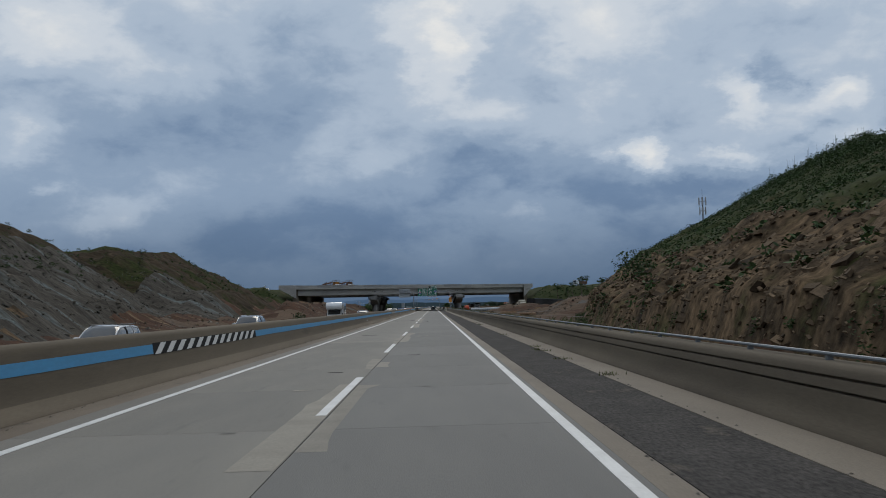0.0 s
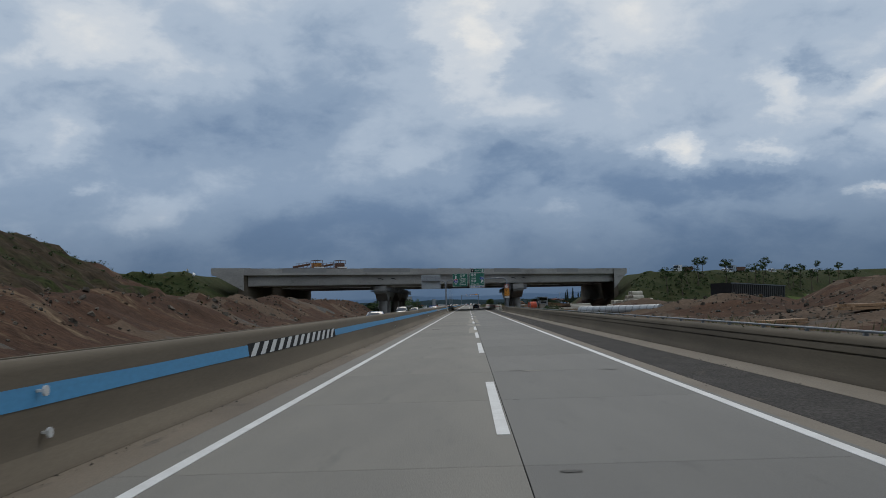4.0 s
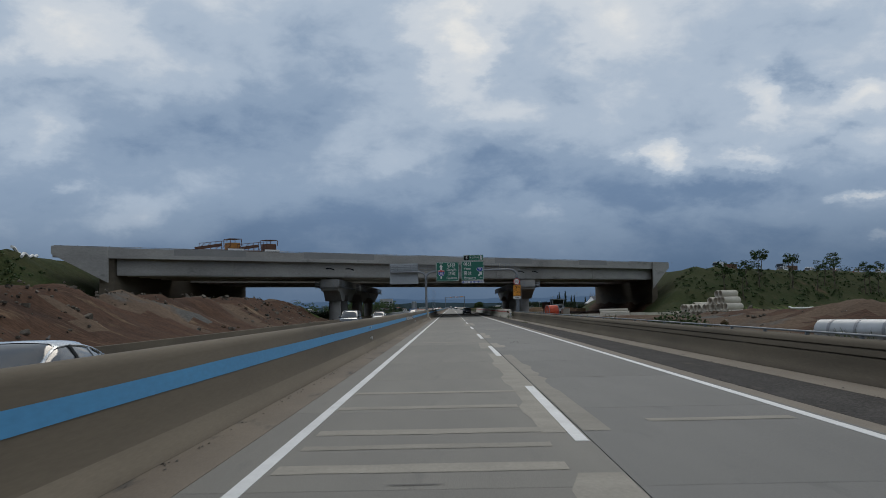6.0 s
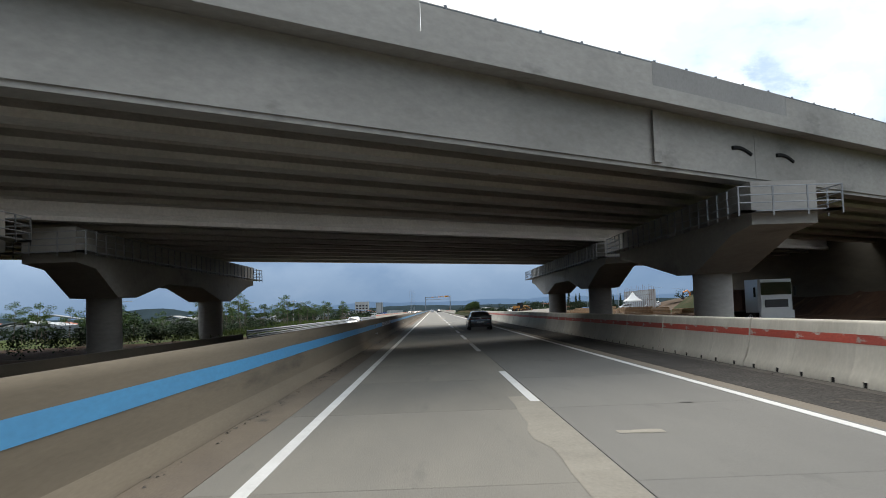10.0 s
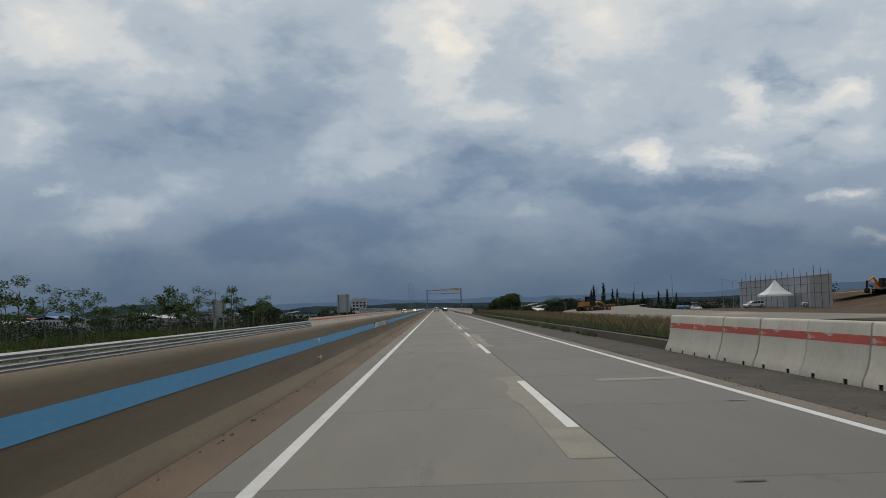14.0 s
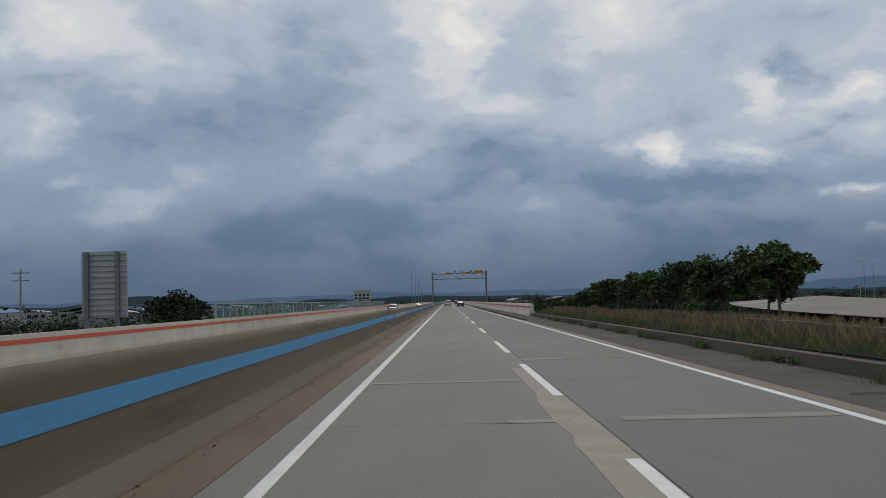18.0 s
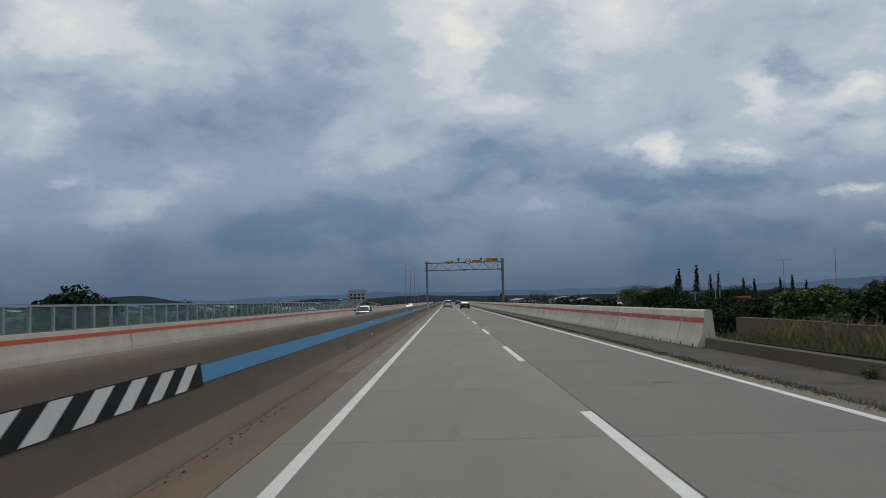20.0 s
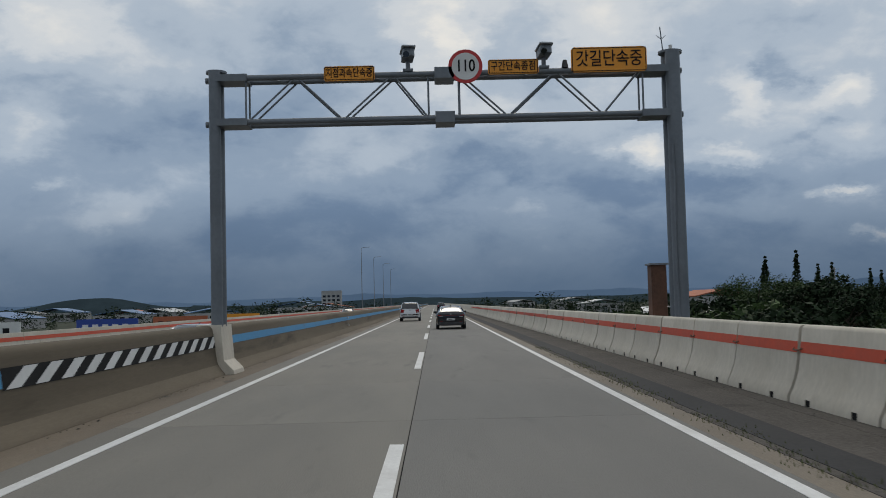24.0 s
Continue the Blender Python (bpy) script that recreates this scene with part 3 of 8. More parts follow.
gm = gs.mesh("ground", [GRASS, ROCK, SHALE, SOIL, SAND, FIELD, FARLAND, HILLSIDE], smooth=-1)
k = len(xs) - 1
gm.polygons.foreach_set("material_index", [cover((xs[i % k] + xs[i % k + 1]) / 2, (ys[i // k] + ys[i // k + 1]) / 2, gz[i // k][i % k]) for i in range(len(gm.polygons))])
gm.polygons.foreach_set("use_smooth", [True] * len(gm.polygons))
tagged(new("ground", gm), "cut rock slopes, bare soil and grass beside the expressway", "ground", kind="structure")

# ---- median barrier ----
Y0, Y1 = -60.0, 1500.0
median = thing("median_barrier", "weathered brown concrete median barrier with a blue painted band", "barrier", kind="structure")
MED = [(-4.995, 0.24), (-5.03, 0.34), (-5.055, 0.50), (-5.13, 1.10), (-5.145, 1.16), (-5.18, 1.21), (-5.24, 1.235), (-5.34, 1.235), (-5.41, 1.20), (-5.45, 1.10), (-5.56, 0.30), (-5.72, 0.09), (-5.74, -0.45)]
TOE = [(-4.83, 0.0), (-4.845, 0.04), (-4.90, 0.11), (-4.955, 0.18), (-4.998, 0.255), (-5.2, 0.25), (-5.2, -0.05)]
for a, b in ((Y0, 200.0), (200.01, 440.0), (440.01, 680.0), (680.01, 920.0), (920.01, Y1)):
    part("barrier_wall", Shape().sweep(MED, [(0, a, 0), (0, b, 0)]), MEDIAN, median, smooth=46)
    part("barrier_toe", Shape().sweep(TOE, [(0, a, 0), (0, b, 0)]), PALE_TOE, median, "paler sloping barrier toe", smooth=46)
HAZARD = [(23.3, 36.7), (155.5, 168.5), (275.8, 288.8), (396.0, 408.4), (509.3, 522.2), (641.0, 654.0), (777.5, 789.6)]


def face_x(z):
    return -5.02 - (z - 0.30) * 0.1375 + 0.004


edges = [Y0] + [e for hz in HAZARD for e in hz] + [Y1]
for a, b in zip(edges[::2], edges[1::2]):
    k = max(2, int((b - a) / 3))
    rnd = random.Random(int(a) + 7)
    low = [(face_x(0.715), a + (b - a) * i / k, 0.715 + rnd.uniform(-.006, .006)) for i in range(k + 1)]
    top = [(face_x(0.935), p[1], 0.935 + rnd.uniform(-.008, .008)) for p in low]
    part("blue_band", Shape().grid([low, top]), BLUE, median, "blue painted band")
for a, b in HAZARD:
    back = part("hazard_panel", Shape().grid([[(face_x(0.68), a, 0.68), (face_x(0.68), b, 0.68)], [(face_x(0.97), a, 0.97), (face_x(0.97), b, 0.97)]]), BLACK, median, "black and white diagonal warning band")
    for i in range(13):
        c = a + (b - a) * (i + 0.1) / 13.4
        w = (b - a) / 27
        x0, x1 = face_x(0.69) + 0.004, face_x(0.96) + 0.004
        part("white_stripe", Shape().add([(x0, c, 0.69), (x0, c + w, 0.69), (x1, c + w + 0.62, 0.96), (x1, c + 0.62, 0.96)], [(0, 1, 2, 3)]), WHITE, back)
for i in range(-2, 14):
    y = 194.2 + 48.5 * i
    for z in (0.88, 0.43):
        s = Shape().box(-5.12, -5.02 if z > .6 else -4.99, y - 0.02, y + 0.02, z - 0.015, z + 0.015)
        s.slab(pose(-5.0 if z > .6 else -4.96, y, z, 0, 90, 0), 0.11, 0.12, 0.03, 0.03)
        part("reflector", s, WHITE, median, "small white roadside reflector")
s = Shape().sweep([(-4.80, 0), (-4.835, 0.09), (-5.0, 0.30), (-5.112, 1.10), (-5.16, 1.215), (-5.46, 1.215), (-5.6, 0.3), (-5.7, 0)], [(0, 749.55, 0), (0, 750.05, 0)])
part("joint_cover", s, PATCH, median, "pale mortar band over a barrier joint", smooth=30)
for y in (339.3, 789.8):
    s = Shape().sweep([(-4.60, 0), (-4.62, 0.1), (-4.86, 0.35), (-4.93, 1.25), (-5.55, 1.25), (-5.6, 0.1), (-5.6, 0)], [(0, y - 0.62, 0), (0, y + 0.62, 0)])
    part("post_footing", s, JERSEY, median, "pale concrete bulge round a post", smooth=30)

# ---- opposite carriageway ----
OPP_Z = -0.35           # the other carriageway lies a little lower
opp = thing("opposite_road", "grey concrete carriageway beyond the median barrier", "road", kind="structure")
part("road_surface", Shape().box(-16.2, -5.74, Y0, Y1, OPP_Z - 0.25, OPP_Z), ROAD, opp)
for x in (-6.6, -13.9):
    part("edge_line", Shape().box(x - 0.08, x + 0.08, Y0, Y1, OPP_Z, OPP_Z + 0.005), LINE, opp)
for i in range(78):
    part("lane_dash", Shape().box(-10.32, -10.18, -52 + 20 * i, -44 + 20 * i, OPP_Z, OPP_Z + 0.005), LINE, opp)

outer = thing("outer_barrier", "dark concrete kerb wall, then steel guardrail, then white concrete barrier with a red band", "barrier", kind="structure")
part("dark_wall", Shape().sweep([(-15.68, OPP_Z - 0.05), (-15.75, 0.36), (-16.0, 0.36), (-16.05, -0.5)], [(0, Y0, 0), (0, 404, 0)]), WALL_OLD, outer, "dark weathered kerb wall")
rail = part("guardrail", Shape().sweep([(-15.50, 0.34), (-15.42, 0.40), (-15.50, 0.47), (-15.42, 0.55), (-15.50, 0.62), (-15.53, 0.62), (-15.46, 0.55), (-15.54, 0.47), (-15.46, 0.40), (-15.53, 0.34)], [(0, 404.1, 0), (0, 562, 0)]), STEEL, outer, "galvanised corrugated guardrail", smooth=40)
part("guardrail", Shape().sweep([(-15.50, 0.0), (-15.42, 0.06), (-15.50, 0.13), (-15.42, 0.21), (-15.50, 0.28), (-15.53, 0.28), (-15.46, 0.21), (-15.54, 0.13), (-15.46, 0.06), (-15.53, 0.0)], [(0, 404.1, 0), (0, 562, 0)]), STEEL, outer, "galvanised corrugated guardrail", smooth=40)
for i in range(40):
    part("guardrail_post", Shape().tube([(-15.62, 405 + 4 * i, OPP_Z - 0.3), (-15.62, 405 + 4 * i, 0.64)], 0.06, 8), STEEL, outer, smooth=40)
WHITEWALL = [(-15.36, OPP_Z - 0.05), (-15.39, 0.1), (-15.43, 0.32), (-15.5, 0.93), (-15.72, 0.93), (-15.82, OPP_Z - 0.05)]
for i in range(48):
    a = 562.1 + 20 * i
    part("barrier_section", Shape().sweep(WHITEWALL, [(0, a, 0), (0, a + 19.96, 0)]), JERSEY, outer, "pale concrete barrier section")
    part("red_band", Shape().add([(-15.455, a, 0.62), (-15.455, a + 19.96, 0.62), (-15.475, a + 19.96, 0.77), (-15.475, a, 0.77)], [(0, 1, 2, 3)]), RED, outer)

# ---- right side: old wall, jersey blocks, kerb ----
old = thing("roadside_wall", "weathered brown concrete roadside wall with a pipe rail and cable grooves", "barrier", kind="structure")
OLDP = [(6.42, 0.0), (6.43, 0.05), (6.50, 0.13), (6.555, 0.24), (6.575, 0.36), (6.595, 0.50), (6.67, 0.503), (6.67, 0.535), (6.60, 0.538), (6.625, 0.66), (6.69, 0.663), (6.69, 0.695), (6.63, 0.698), (6.645, 0.77), (6.68, 0.82), (6.74, 0.845), (7.0, 0.845), (7.05, 0.0)]
for a, b in ((Y0, 60.0), (60.02, 130.0), (130.02, 200.0), (200.02, 270.0), (270.02, 330.0)):
    part("wall_section", Shape().sweep(OLDP, [(0, a, 0), (0, b, 0)]), WALL_OLD, old, smooth=42)
part("top_rail", Shape().tube([(6.86, Y0, 0.925), (6.86, 330, 0.925)], 0.026, 8), STEEL_DK, old, "thin galvanised pipe rail", smooth=40)
for i in range(128):
    part("rail_bracket", Shape().box(6.82, 6.90, Y0 + 3 * i, Y0 + 3 * i + 0.08, 0.84, 0.90), STEEL_DK, old)

jersey_top = [(5.92, 0.0), (5.93, 0.10), (5.99, 0.22), (6.045, 0.36), (6.085, 0.52), (6.11, 0.68), (6.165, 1.13), (6.19, 1.17), (6.23, 1.185), (6.35, 1.185), (6.39, 1.17), (6.41, 1.13), (6.48, 0.40), (6.62, 0.16), (6.66, 0.0)]


def jersey_block():
    """A three metre block with two drain notches at its foot."""
    s = Shape()
    lift = [(a, max(b, 0.10) if b < 0.10 else b) for a, b in jersey_top]
    for a, b, raised in ((0.024, 0.62, 0), (0.62, 0.80, 1), (0.80, 2.18, 0), (2.18, 2.36, 1), (2.36, 2.956, 0)):
        s.sweep(lift if raised else jersey_top, [(0, a, 0), (0, b, 0)])
    me = s.mesh("jersey_block", JERSEY, 46)
    bm = bmesh.new()
    bm.from_mesh(me)
    bmesh.ops.remove_doubles(bm, verts=bm.verts, dist=0.0005)
    bm.to_mesh(me)
    bm.free()
    return me


jersey_mesh = jersey_block()
band_shape = Shape().add([(6.115, 0.024, 0.76), (6.115, 2.956, 0.76), (6.136, 2.956, 0.93), (6.136, 0.024, 0.93)], [(0, 1, 2, 3)])
band_mesh, worn_band = band_shape.mesh("red_band", RED), band_shape.mesh("red_band", RED_WORN)
# black box filling each foot notch, in place of the shade inside it
notch_shade_mesh = Shape().box(5.945, 6.04, 0, 0.18, 0, 0.1).mesh("drain_notch", BLACK)
rb = random.Random(4)
JERSEYS = [(328.0 + 2.98 * i) for i in range(55)] + [(672.0 + 3 * i) for i in range(80)]
loop_mesh = Shape().tube([(6.14, -0.16, 0.83), (6.09, -0.12, 0.80), (6.09, 0.12, 0.80), (6.14, 0.16, 0.83)], 0.014, 5).mesh("lifting_loop", RUST, 40)
for n_, y in enumerate(JERSEYS):
    b = thing("jersey_barrier", "pale concrete jersey barrier block with a red band", "barrier", "roadside jersey barriers", at=pose(rb.uniform(-.014, .014), y, 0, 0, 0, rb.uniform(-.18, .18)))
    part("block", jersey_mesh, None, b)
    part("red_band", worn_band if y < 738 else band_mesh, None, b)
    for at_ in (0.62, 2.18):
        part("drain_notch", notch_shade_mesh, None, b).location = (-0.005, at_, 0)
    if y > 730:
        part("lifting_loop", loop_mesh, None, b, "rusty lifting loop")
FARJ = thing("far_jersey_barrier", "pale concrete barrier with a red band, continuing far off", "barrier", kind="structure")
part("barrier_wall", Shape().sweep(jersey_top, [(0, 912.2, 0), (0, Y1, 0)]), JERSEY, FARJ, smooth=30)
part("red_band", Shape().add([(6.124, 912.2, 0.76), (6.124, Y1, 0.76), (6.144, Y1, 0.93), (6.144, 912.2, 0.93)], [(0, 1, 2, 3)]), RED, FARJ)

kerb = thing("kerb", "low stained concrete kerb wall with a black cable on it", "kerb", kind="structure")
part("kerb_wall", Shape().sweep([(6.10, 0), (6.12, 0.30), (6.30, 0.32), (6.34, -0.2)], [(0, 492.2, 0), (0, 671.9, 0)]), WALL_OLD, kerb)
part("cable", Shape().tube([(6.34 + 0.02 * math.sin(i), 492 + 4 * i, 0.35 + 0.02 * math.sin(i * 1.7)) for i in range(45)], 0.03, 6), BLACK, kerb, "black cable", smooth=40)
low_wall = thing("old_low_wall", "old stained concrete wall behind tall weeds", "wall", kind="structure")
for i in range(12):
    part("wall_section", Shape().box(9.0, 9.3, 575 + 8.6 * i, 583.5 + 8.6 * i, -0.4, 0.72 + 0.03 * (i % 3)), WALL_OLD, low_wall)

# ---- overpass ----
ov = thing("overpass", "pale concrete road overpass on hammerhead piers, still being built", "bridge", kind="structure")
XL, XR = -49.7, 44.3
TOP, SOF, BOT = 10.05, 8.75, 6.5


def skew_box(shape, x0, x1, e0, e1, z0, z1):
    """A box between two lines that run with the overpass, e0 and e1 metres up the road at x = 0."""
    vs = [(x, SKEW * x + e, z) for z in (z0, z1) for x, e in ((x0, e0), (x1, e0), (x1, e1), (x0, e1))]
    return shape.add(vs, [(3, 2, 1, 0), (4, 5, 6, 7), (0, 1, 5, 4), (1, 2, 6, 5), (2, 3, 7, 6), (3, 0, 4, 7)])


GAP0, GAP1 = 387.6, 392.2   # daylight between the two decks
part("deck_slab", skew_box(Shape(), XL, XR, NEAR_EDGE + 0.3, GAP0, SOF, SOF + 0.35), DECK, ov)
part("deck_slab", skew_box(Shape(), XL, XR, GAP1, FAR_EDGE + 2.4, SOF, SOF + 0.35), DECK, ov)
part("inner_parapet", skew_box(Shape(), XL, XR, GAP0 - 0.4, GAP0, SOF + 0.35, TOP - 0.2), DECK, ov)
part("inner_parapet", skew_box(Shape(), XL, XR, GAP1, GAP1 + 0.4, SOF + 0.35, TOP - 0.2), DECK, ov)
part("edge_beam", skew_box(Shape(), XL, XR, NEAR_EDGE - 0.1, NEAR_EDGE + 0.6, SOF - 0.1, SOF + 0.42), DECK, ov)
x = XL
i = 0
while x < XR - 0.1:
    wdt = min((6.2, 5.4, 8.0, 7.1, 9.6)[i % 5], XR - x)
    part("parapet_panel", skew_box(Shape(), x, x + wdt - 0.01, NEAR_EDGE + 0.02, NEAR_EDGE + 0.45, SOF + 0.42, TOP - 0.06 * (i % 2)), (DECK, DECK, DECK2, DECK, DECK2, DECK)[i % 6], ov)
    x += wdt
    i += 1
part("far_parapet", skew_box(Shape(), XL, XR, FAR_EDGE + 2.0, FAR_EDGE + 2.4, SOF + 0.35, TOP), DECK, ov)
part("parapet_rail", Shape().tube([(XL, SKEW * XL + NEAR_EDGE + 0.3, TOP + 0.06), (XR, SKEW * XR + NEAR_EDGE + 0.3, TOP + 0.06)], 0.035, 6), STEEL_DK, ov)
for i in range(64):
    x = XL + 0.6 + 1.5 * i
    part("rail_stub", Shape().tube([(x, SKEW * x + NEAR_EDGE + 0.3, TOP - 0.08), (x, SKEW * x + NEAR_EDGE + 0.3, TOP + 0.14)], 0.05, 6), STEEL_DK, ov)
GX0, GX1 = XL + 5.5, XR - 4.2
far_es = [434.5 - 5.35 * i for i in range(8)]
near_es = [386.2 - 4.8 * i for i in range(5)] + [NEAR_EDGE + 2.2]
girder_es = far_es + near_es
for n_, e in enumerate(girder_es):
    s = Shape()
    prof = [(-0.46, 0), (0.46, 0), (0.46, 0.22), (0.16, 0.50), (0.16, 1.75), (0.55, 2.0), (0.55, 2.24), (-0.55, 2.24), (-0.55, 2.0), (-0.16, 1.75), (-0.16, 0.50), (-0.46, 0.22)]
    st = []
    for x in (GX0, -19.6, -19.4, 11.9, 12.1, GX1):
        st.append([(x, SKEW * x + e + a * 1.35, BOT + b) for a, b in prof])
    k = len(prof)
    s.add([p for r in st for p in r], [(q * k + i, q * k + (i + 1) % k, (q + 1) * k + (i + 1) % k, (q + 1) * k + i) for q in range(5) for i in range(k)] + [tuple(range(k - 1, -1, -1)), tuple(range(5 * k, 6 * k))])
    part("girder", s, DECK if n_ == 13 else GIRDER, ov)
skin = Shape()
for x0, x1 in ((GX0, 11.95), (11.97, GX1)):
    skew_box(skin, x0, x1, NEAR_EDGE + 1.45, NEAR_EDGE + 1.75, BOT + 0.15, SOF - 0.1)
part("fascia", skin, DECK, ov, "smooth concrete outer girder face")
for x in (-32.2, -12.9, 6.5, 26.0):
    part("web_stiffener", skew_box(Shape(), x, x + 0.35, NEAR_EDGE + 1.25, NEAR_EDGE + 1.45, BOT + 0.25, SOF - 0.1), DECK, ov)
# no recess is cut: a black tube on the face draws its shade
for x in (-20.3, -17.6, 10.6, 13.3):
    bow = [(x + 0.22 * q, SKEW * (x + 0.22 * q) + NEAR_EDGE + 1.42, BOT + 1.28 + 0.12 * math.sin(math.pi * q / 5) - 0.03 * q) for q in range(6)]
    part("lifting_recess", Shape().tube(bow, 0.085, 6), BLACK, ov, "black curved bar drawn for the shade in a lifting recess", smooth=40)
# cross beams between the girders, in line with the piers
BEAM_F = [(3, 2, 1, 0), (4, 5, 6, 7), (0, 1, 5, 4), (1, 2, 6, 5), (2, 3, 7, 6), (3, 0, 4, 7)]
for x in (-32.0, -18.2, -5.7, 5.6, 10.9, 25.0):
    for row in (far_es, near_es):
        for e1, e0 in zip(row[:-1], row[1:]):
            xx = x - 0.13 * (e0 - 418)
            yy0, yy1 = SKEW * xx + e0 + 0.1, SKEW * xx + e1 - 0.1
            s = Shape().add([(xx + a, yy + 0.905 * a, z) for z in (BOT + 0.55, SOF) for a, yy in ((-0.19, yy0), (0.19, yy0), (0.19, yy1), (-0.19, yy1))], BEAM_F)
            part("cross_beam", s, GIRDER, ov)


def pier(xc, y0, y1, cols, capz=6.25, low=4.55, knee=2.95, arch=3.9):
    """A long cap over round columns, with a railed walkway along it."""
    p = thing("bridge_pier", "concrete hammerhead pier with round columns and a railed walkway", "bridge pier", "overpass piers")
    under = []
    for j, c in enumerate(cols):
        under += [(c - 1.6, knee), (c + 1.6, knee)]
        if j + 1 < len(cols):
            m_ = (c + cols[j + 1]) / 2
            span = cols[j + 1] - c
            if span > 9:
                under += [(m_ - span * 0.18, arch), (m_ + span * 0.18, arch)]
    ring = [(y0, capz), (y0, low), (y0 + 2.6, low - 0.2)] + [q for q in under] + [(y1 - 2.6, low - 0.2), (y1, low), (y1, capz)]
    hw = 1.3
    vs = [(xc - hw, a, b) for a, b in ring] + [(xc + hw, a, b) for a, b in ring]
    k = len(ring)
    part("pier_cap", Shape().add(vs, [tuple(range(k)), tuple(range(2 * k - 1, k - 1, -1))] + [(i, k + i, k + (i + 1) % k, (i + 1) % k) for i in range(k)]), DECK, p)
    for c in cols:
        part("column", Shape().tube([(xc, c, -0.9), (xc, c, knee + 0.05)], 0.95, 28), DECK, p, smooth=40)
    for sx in (xc - hw - 0.75, xc + hw + 0.05):
        part("walkway", Shape().box(sx, sx + 0.7, y0 - 0.7, y1 + 0.7, 5.0, 5.06), STEEL, p, "steel walkway")
    part("walkway", Shape().box(xc - hw - 0.75, xc + hw + 0.75, y0 - 0.7, y0 - 0.02, 5.0, 5.06), STEEL, p, "steel walkway")
    part("walkway", Shape().box(xc - hw - 0.75, xc + hw + 0.75, y1 + 0.02, y1 + 0.7, 5.0, 5.06), STEEL, p, "steel walkway")
    lx, rx = xc - hw - 0.72, xc + hw + 0.72
    loop = [(lx, y0 - 0.68), (rx, y0 - 0.68), (rx, y1 + 0.68), (lx, y1 + 0.68), (lx, y0 - 0.68)]
    for z in (5.35, 5.65, 5.98):
        part("rail", Shape().tube([(a, b, z) for a, b in loop], 0.025, 6, caps=False), STEEL, p, smooth=40)
    for (ax, ay), (bx, by) in zip(loop[:-1], loop[1:]):
        n_ = max(2, round((abs(bx - ax) + abs(by - ay)) / 1.4))
        for q in range(n_):
            px, py = ax + (bx - ax) * q / n_, ay + (by - ay) * q / n_
            part("rail_post", Shape().box(px - .03, px + .03, py - .03, py + .03, 4.85, 6.0), STEEL, p)
    return p


pier(12.2, 371.0, 397.0, [381.0])
pier(12.2, 402.5, 453.0, [412.5, 439.5])
pier(-20.0, 345.5, 372.0, [352.0, 361.5])
pier(-20.0, 379.5, 424.0, [387.0, 412.0])
for x, sx in ((XR, 1), (XL, -1)):
    ab = thing("bridge_abutment", "concrete abutment wall at the end of the overpass", "abutment", kind="structure")
    x0, x1 = (XR - 4.2, XR - 2.8) if sx > 0 else (XL + 4.0, XL + 5.4)
    # darker concrete than the wing wall: shade below the bridge end put into colour
    part("breast_wall", skew_box(Shape(), x0, x1, NEAR_EDGE + 0.8, FAR_EDGE + 2, -0.5, SOF), WALL_OLD, ab, "breast wall coloured dark for the shade under the deck")
    a, b = (XR - 4.2, XR) if sx > 0 else (XL, XL + 5.1)
    e0, e1 = NEAR_EDGE - 0.5, NEAR_EDGE + 0.02
    lowz = (4.6, 9.0) if sx > 0 else (9.0, 5.6)
    vs = [(q, SKEW * q + e, z) for e in (e0, e1) for q, z in ((a, lowz[0]), (b, lowz[1]), (b, TOP - 0.02), (a, TOP - 0.02))]
    part("wing_wall", Shape().add(vs, [(0, 1, 2, 3), (7, 6, 5, 4), (0, 4, 5, 1), (1, 5, 6, 2), (2, 6, 7, 3), (3, 7, 4, 0)]), DECK, ab)


def slope_drain(x0, y0, x1, y1, off):
    """Two pale precast channels running down an embankment."""
    d = thing("slope_drain", "pale precast concrete drain running down the grass embankment", "drain", "embankment drains")
    for k_ in (0, off):
        s = Shape()
        for i in range(9):
            f0, f1 = i / 9, (i + 0.97) / 9
            a, b = [(x0 + k_ + (x1 - x0) * f, y0 + (y1 - y0) * f) for f in (f0, f1)]
            s.tube([(a[0], a[1], ground_z(*a) + 0.22), (b[0], b[1], ground_z(*b) + 0.22)], 0.20, 6)
        part("channel", s, CANVAS, d)


slope_drain(-57.0, 325.5, -54.0, 314.5, 1.2)
slope_drain(70.0, 403.0, 71.0, 384.0, 1.3)

# ---- direction sign gantry ----


def plate(x0, x1, z0, z1, y, material, name, parent, label="", thick=0.05, tilt=0.0):
    m_ = pose((x0 + x1) / 2, y, (z0 + z1) / 2, 90, 0, 0) @ pose(0, 0, 0, 0, 0, tilt)
    return part(name, Shape().slab(m_, x1 - x0, z1 - z0, thick, min(0.08, (z1 - z0) * 0.1)), material, parent, label)


def border(x0, x1, z0, z1, y, w, material, parent):
    s = Shape()
    for a, b, c, d in ((x0, x1, z0, z0 + w), (x0, x1, z1 - w, z1), (x0, x0 + w, z0 + w, z1 - w), (x1 - w, x1, z0 + w, z1 - w)):
        s.box(a, b, y - 0.004, y, c, d)
    return part("border", s, material, parent)


def poly(points, y, material, name, parent, label=""):
    """A flat shape from (x, z) corners, facing the traffic."""
    n_ = len(points)
    vs = [(a, y, b) for a, b in points] + [(a, y + 0.004, b) for a, b in points]
    return part(name, Shape().add(vs, [tuple(range(n_)), tuple(range(2 * n_ - 1, n_ - 1, -1))] + [(i, (i + 1) % n_, n_ + (i + 1) % n_, n_ + i) for i in range(n_)]), material, parent, label)


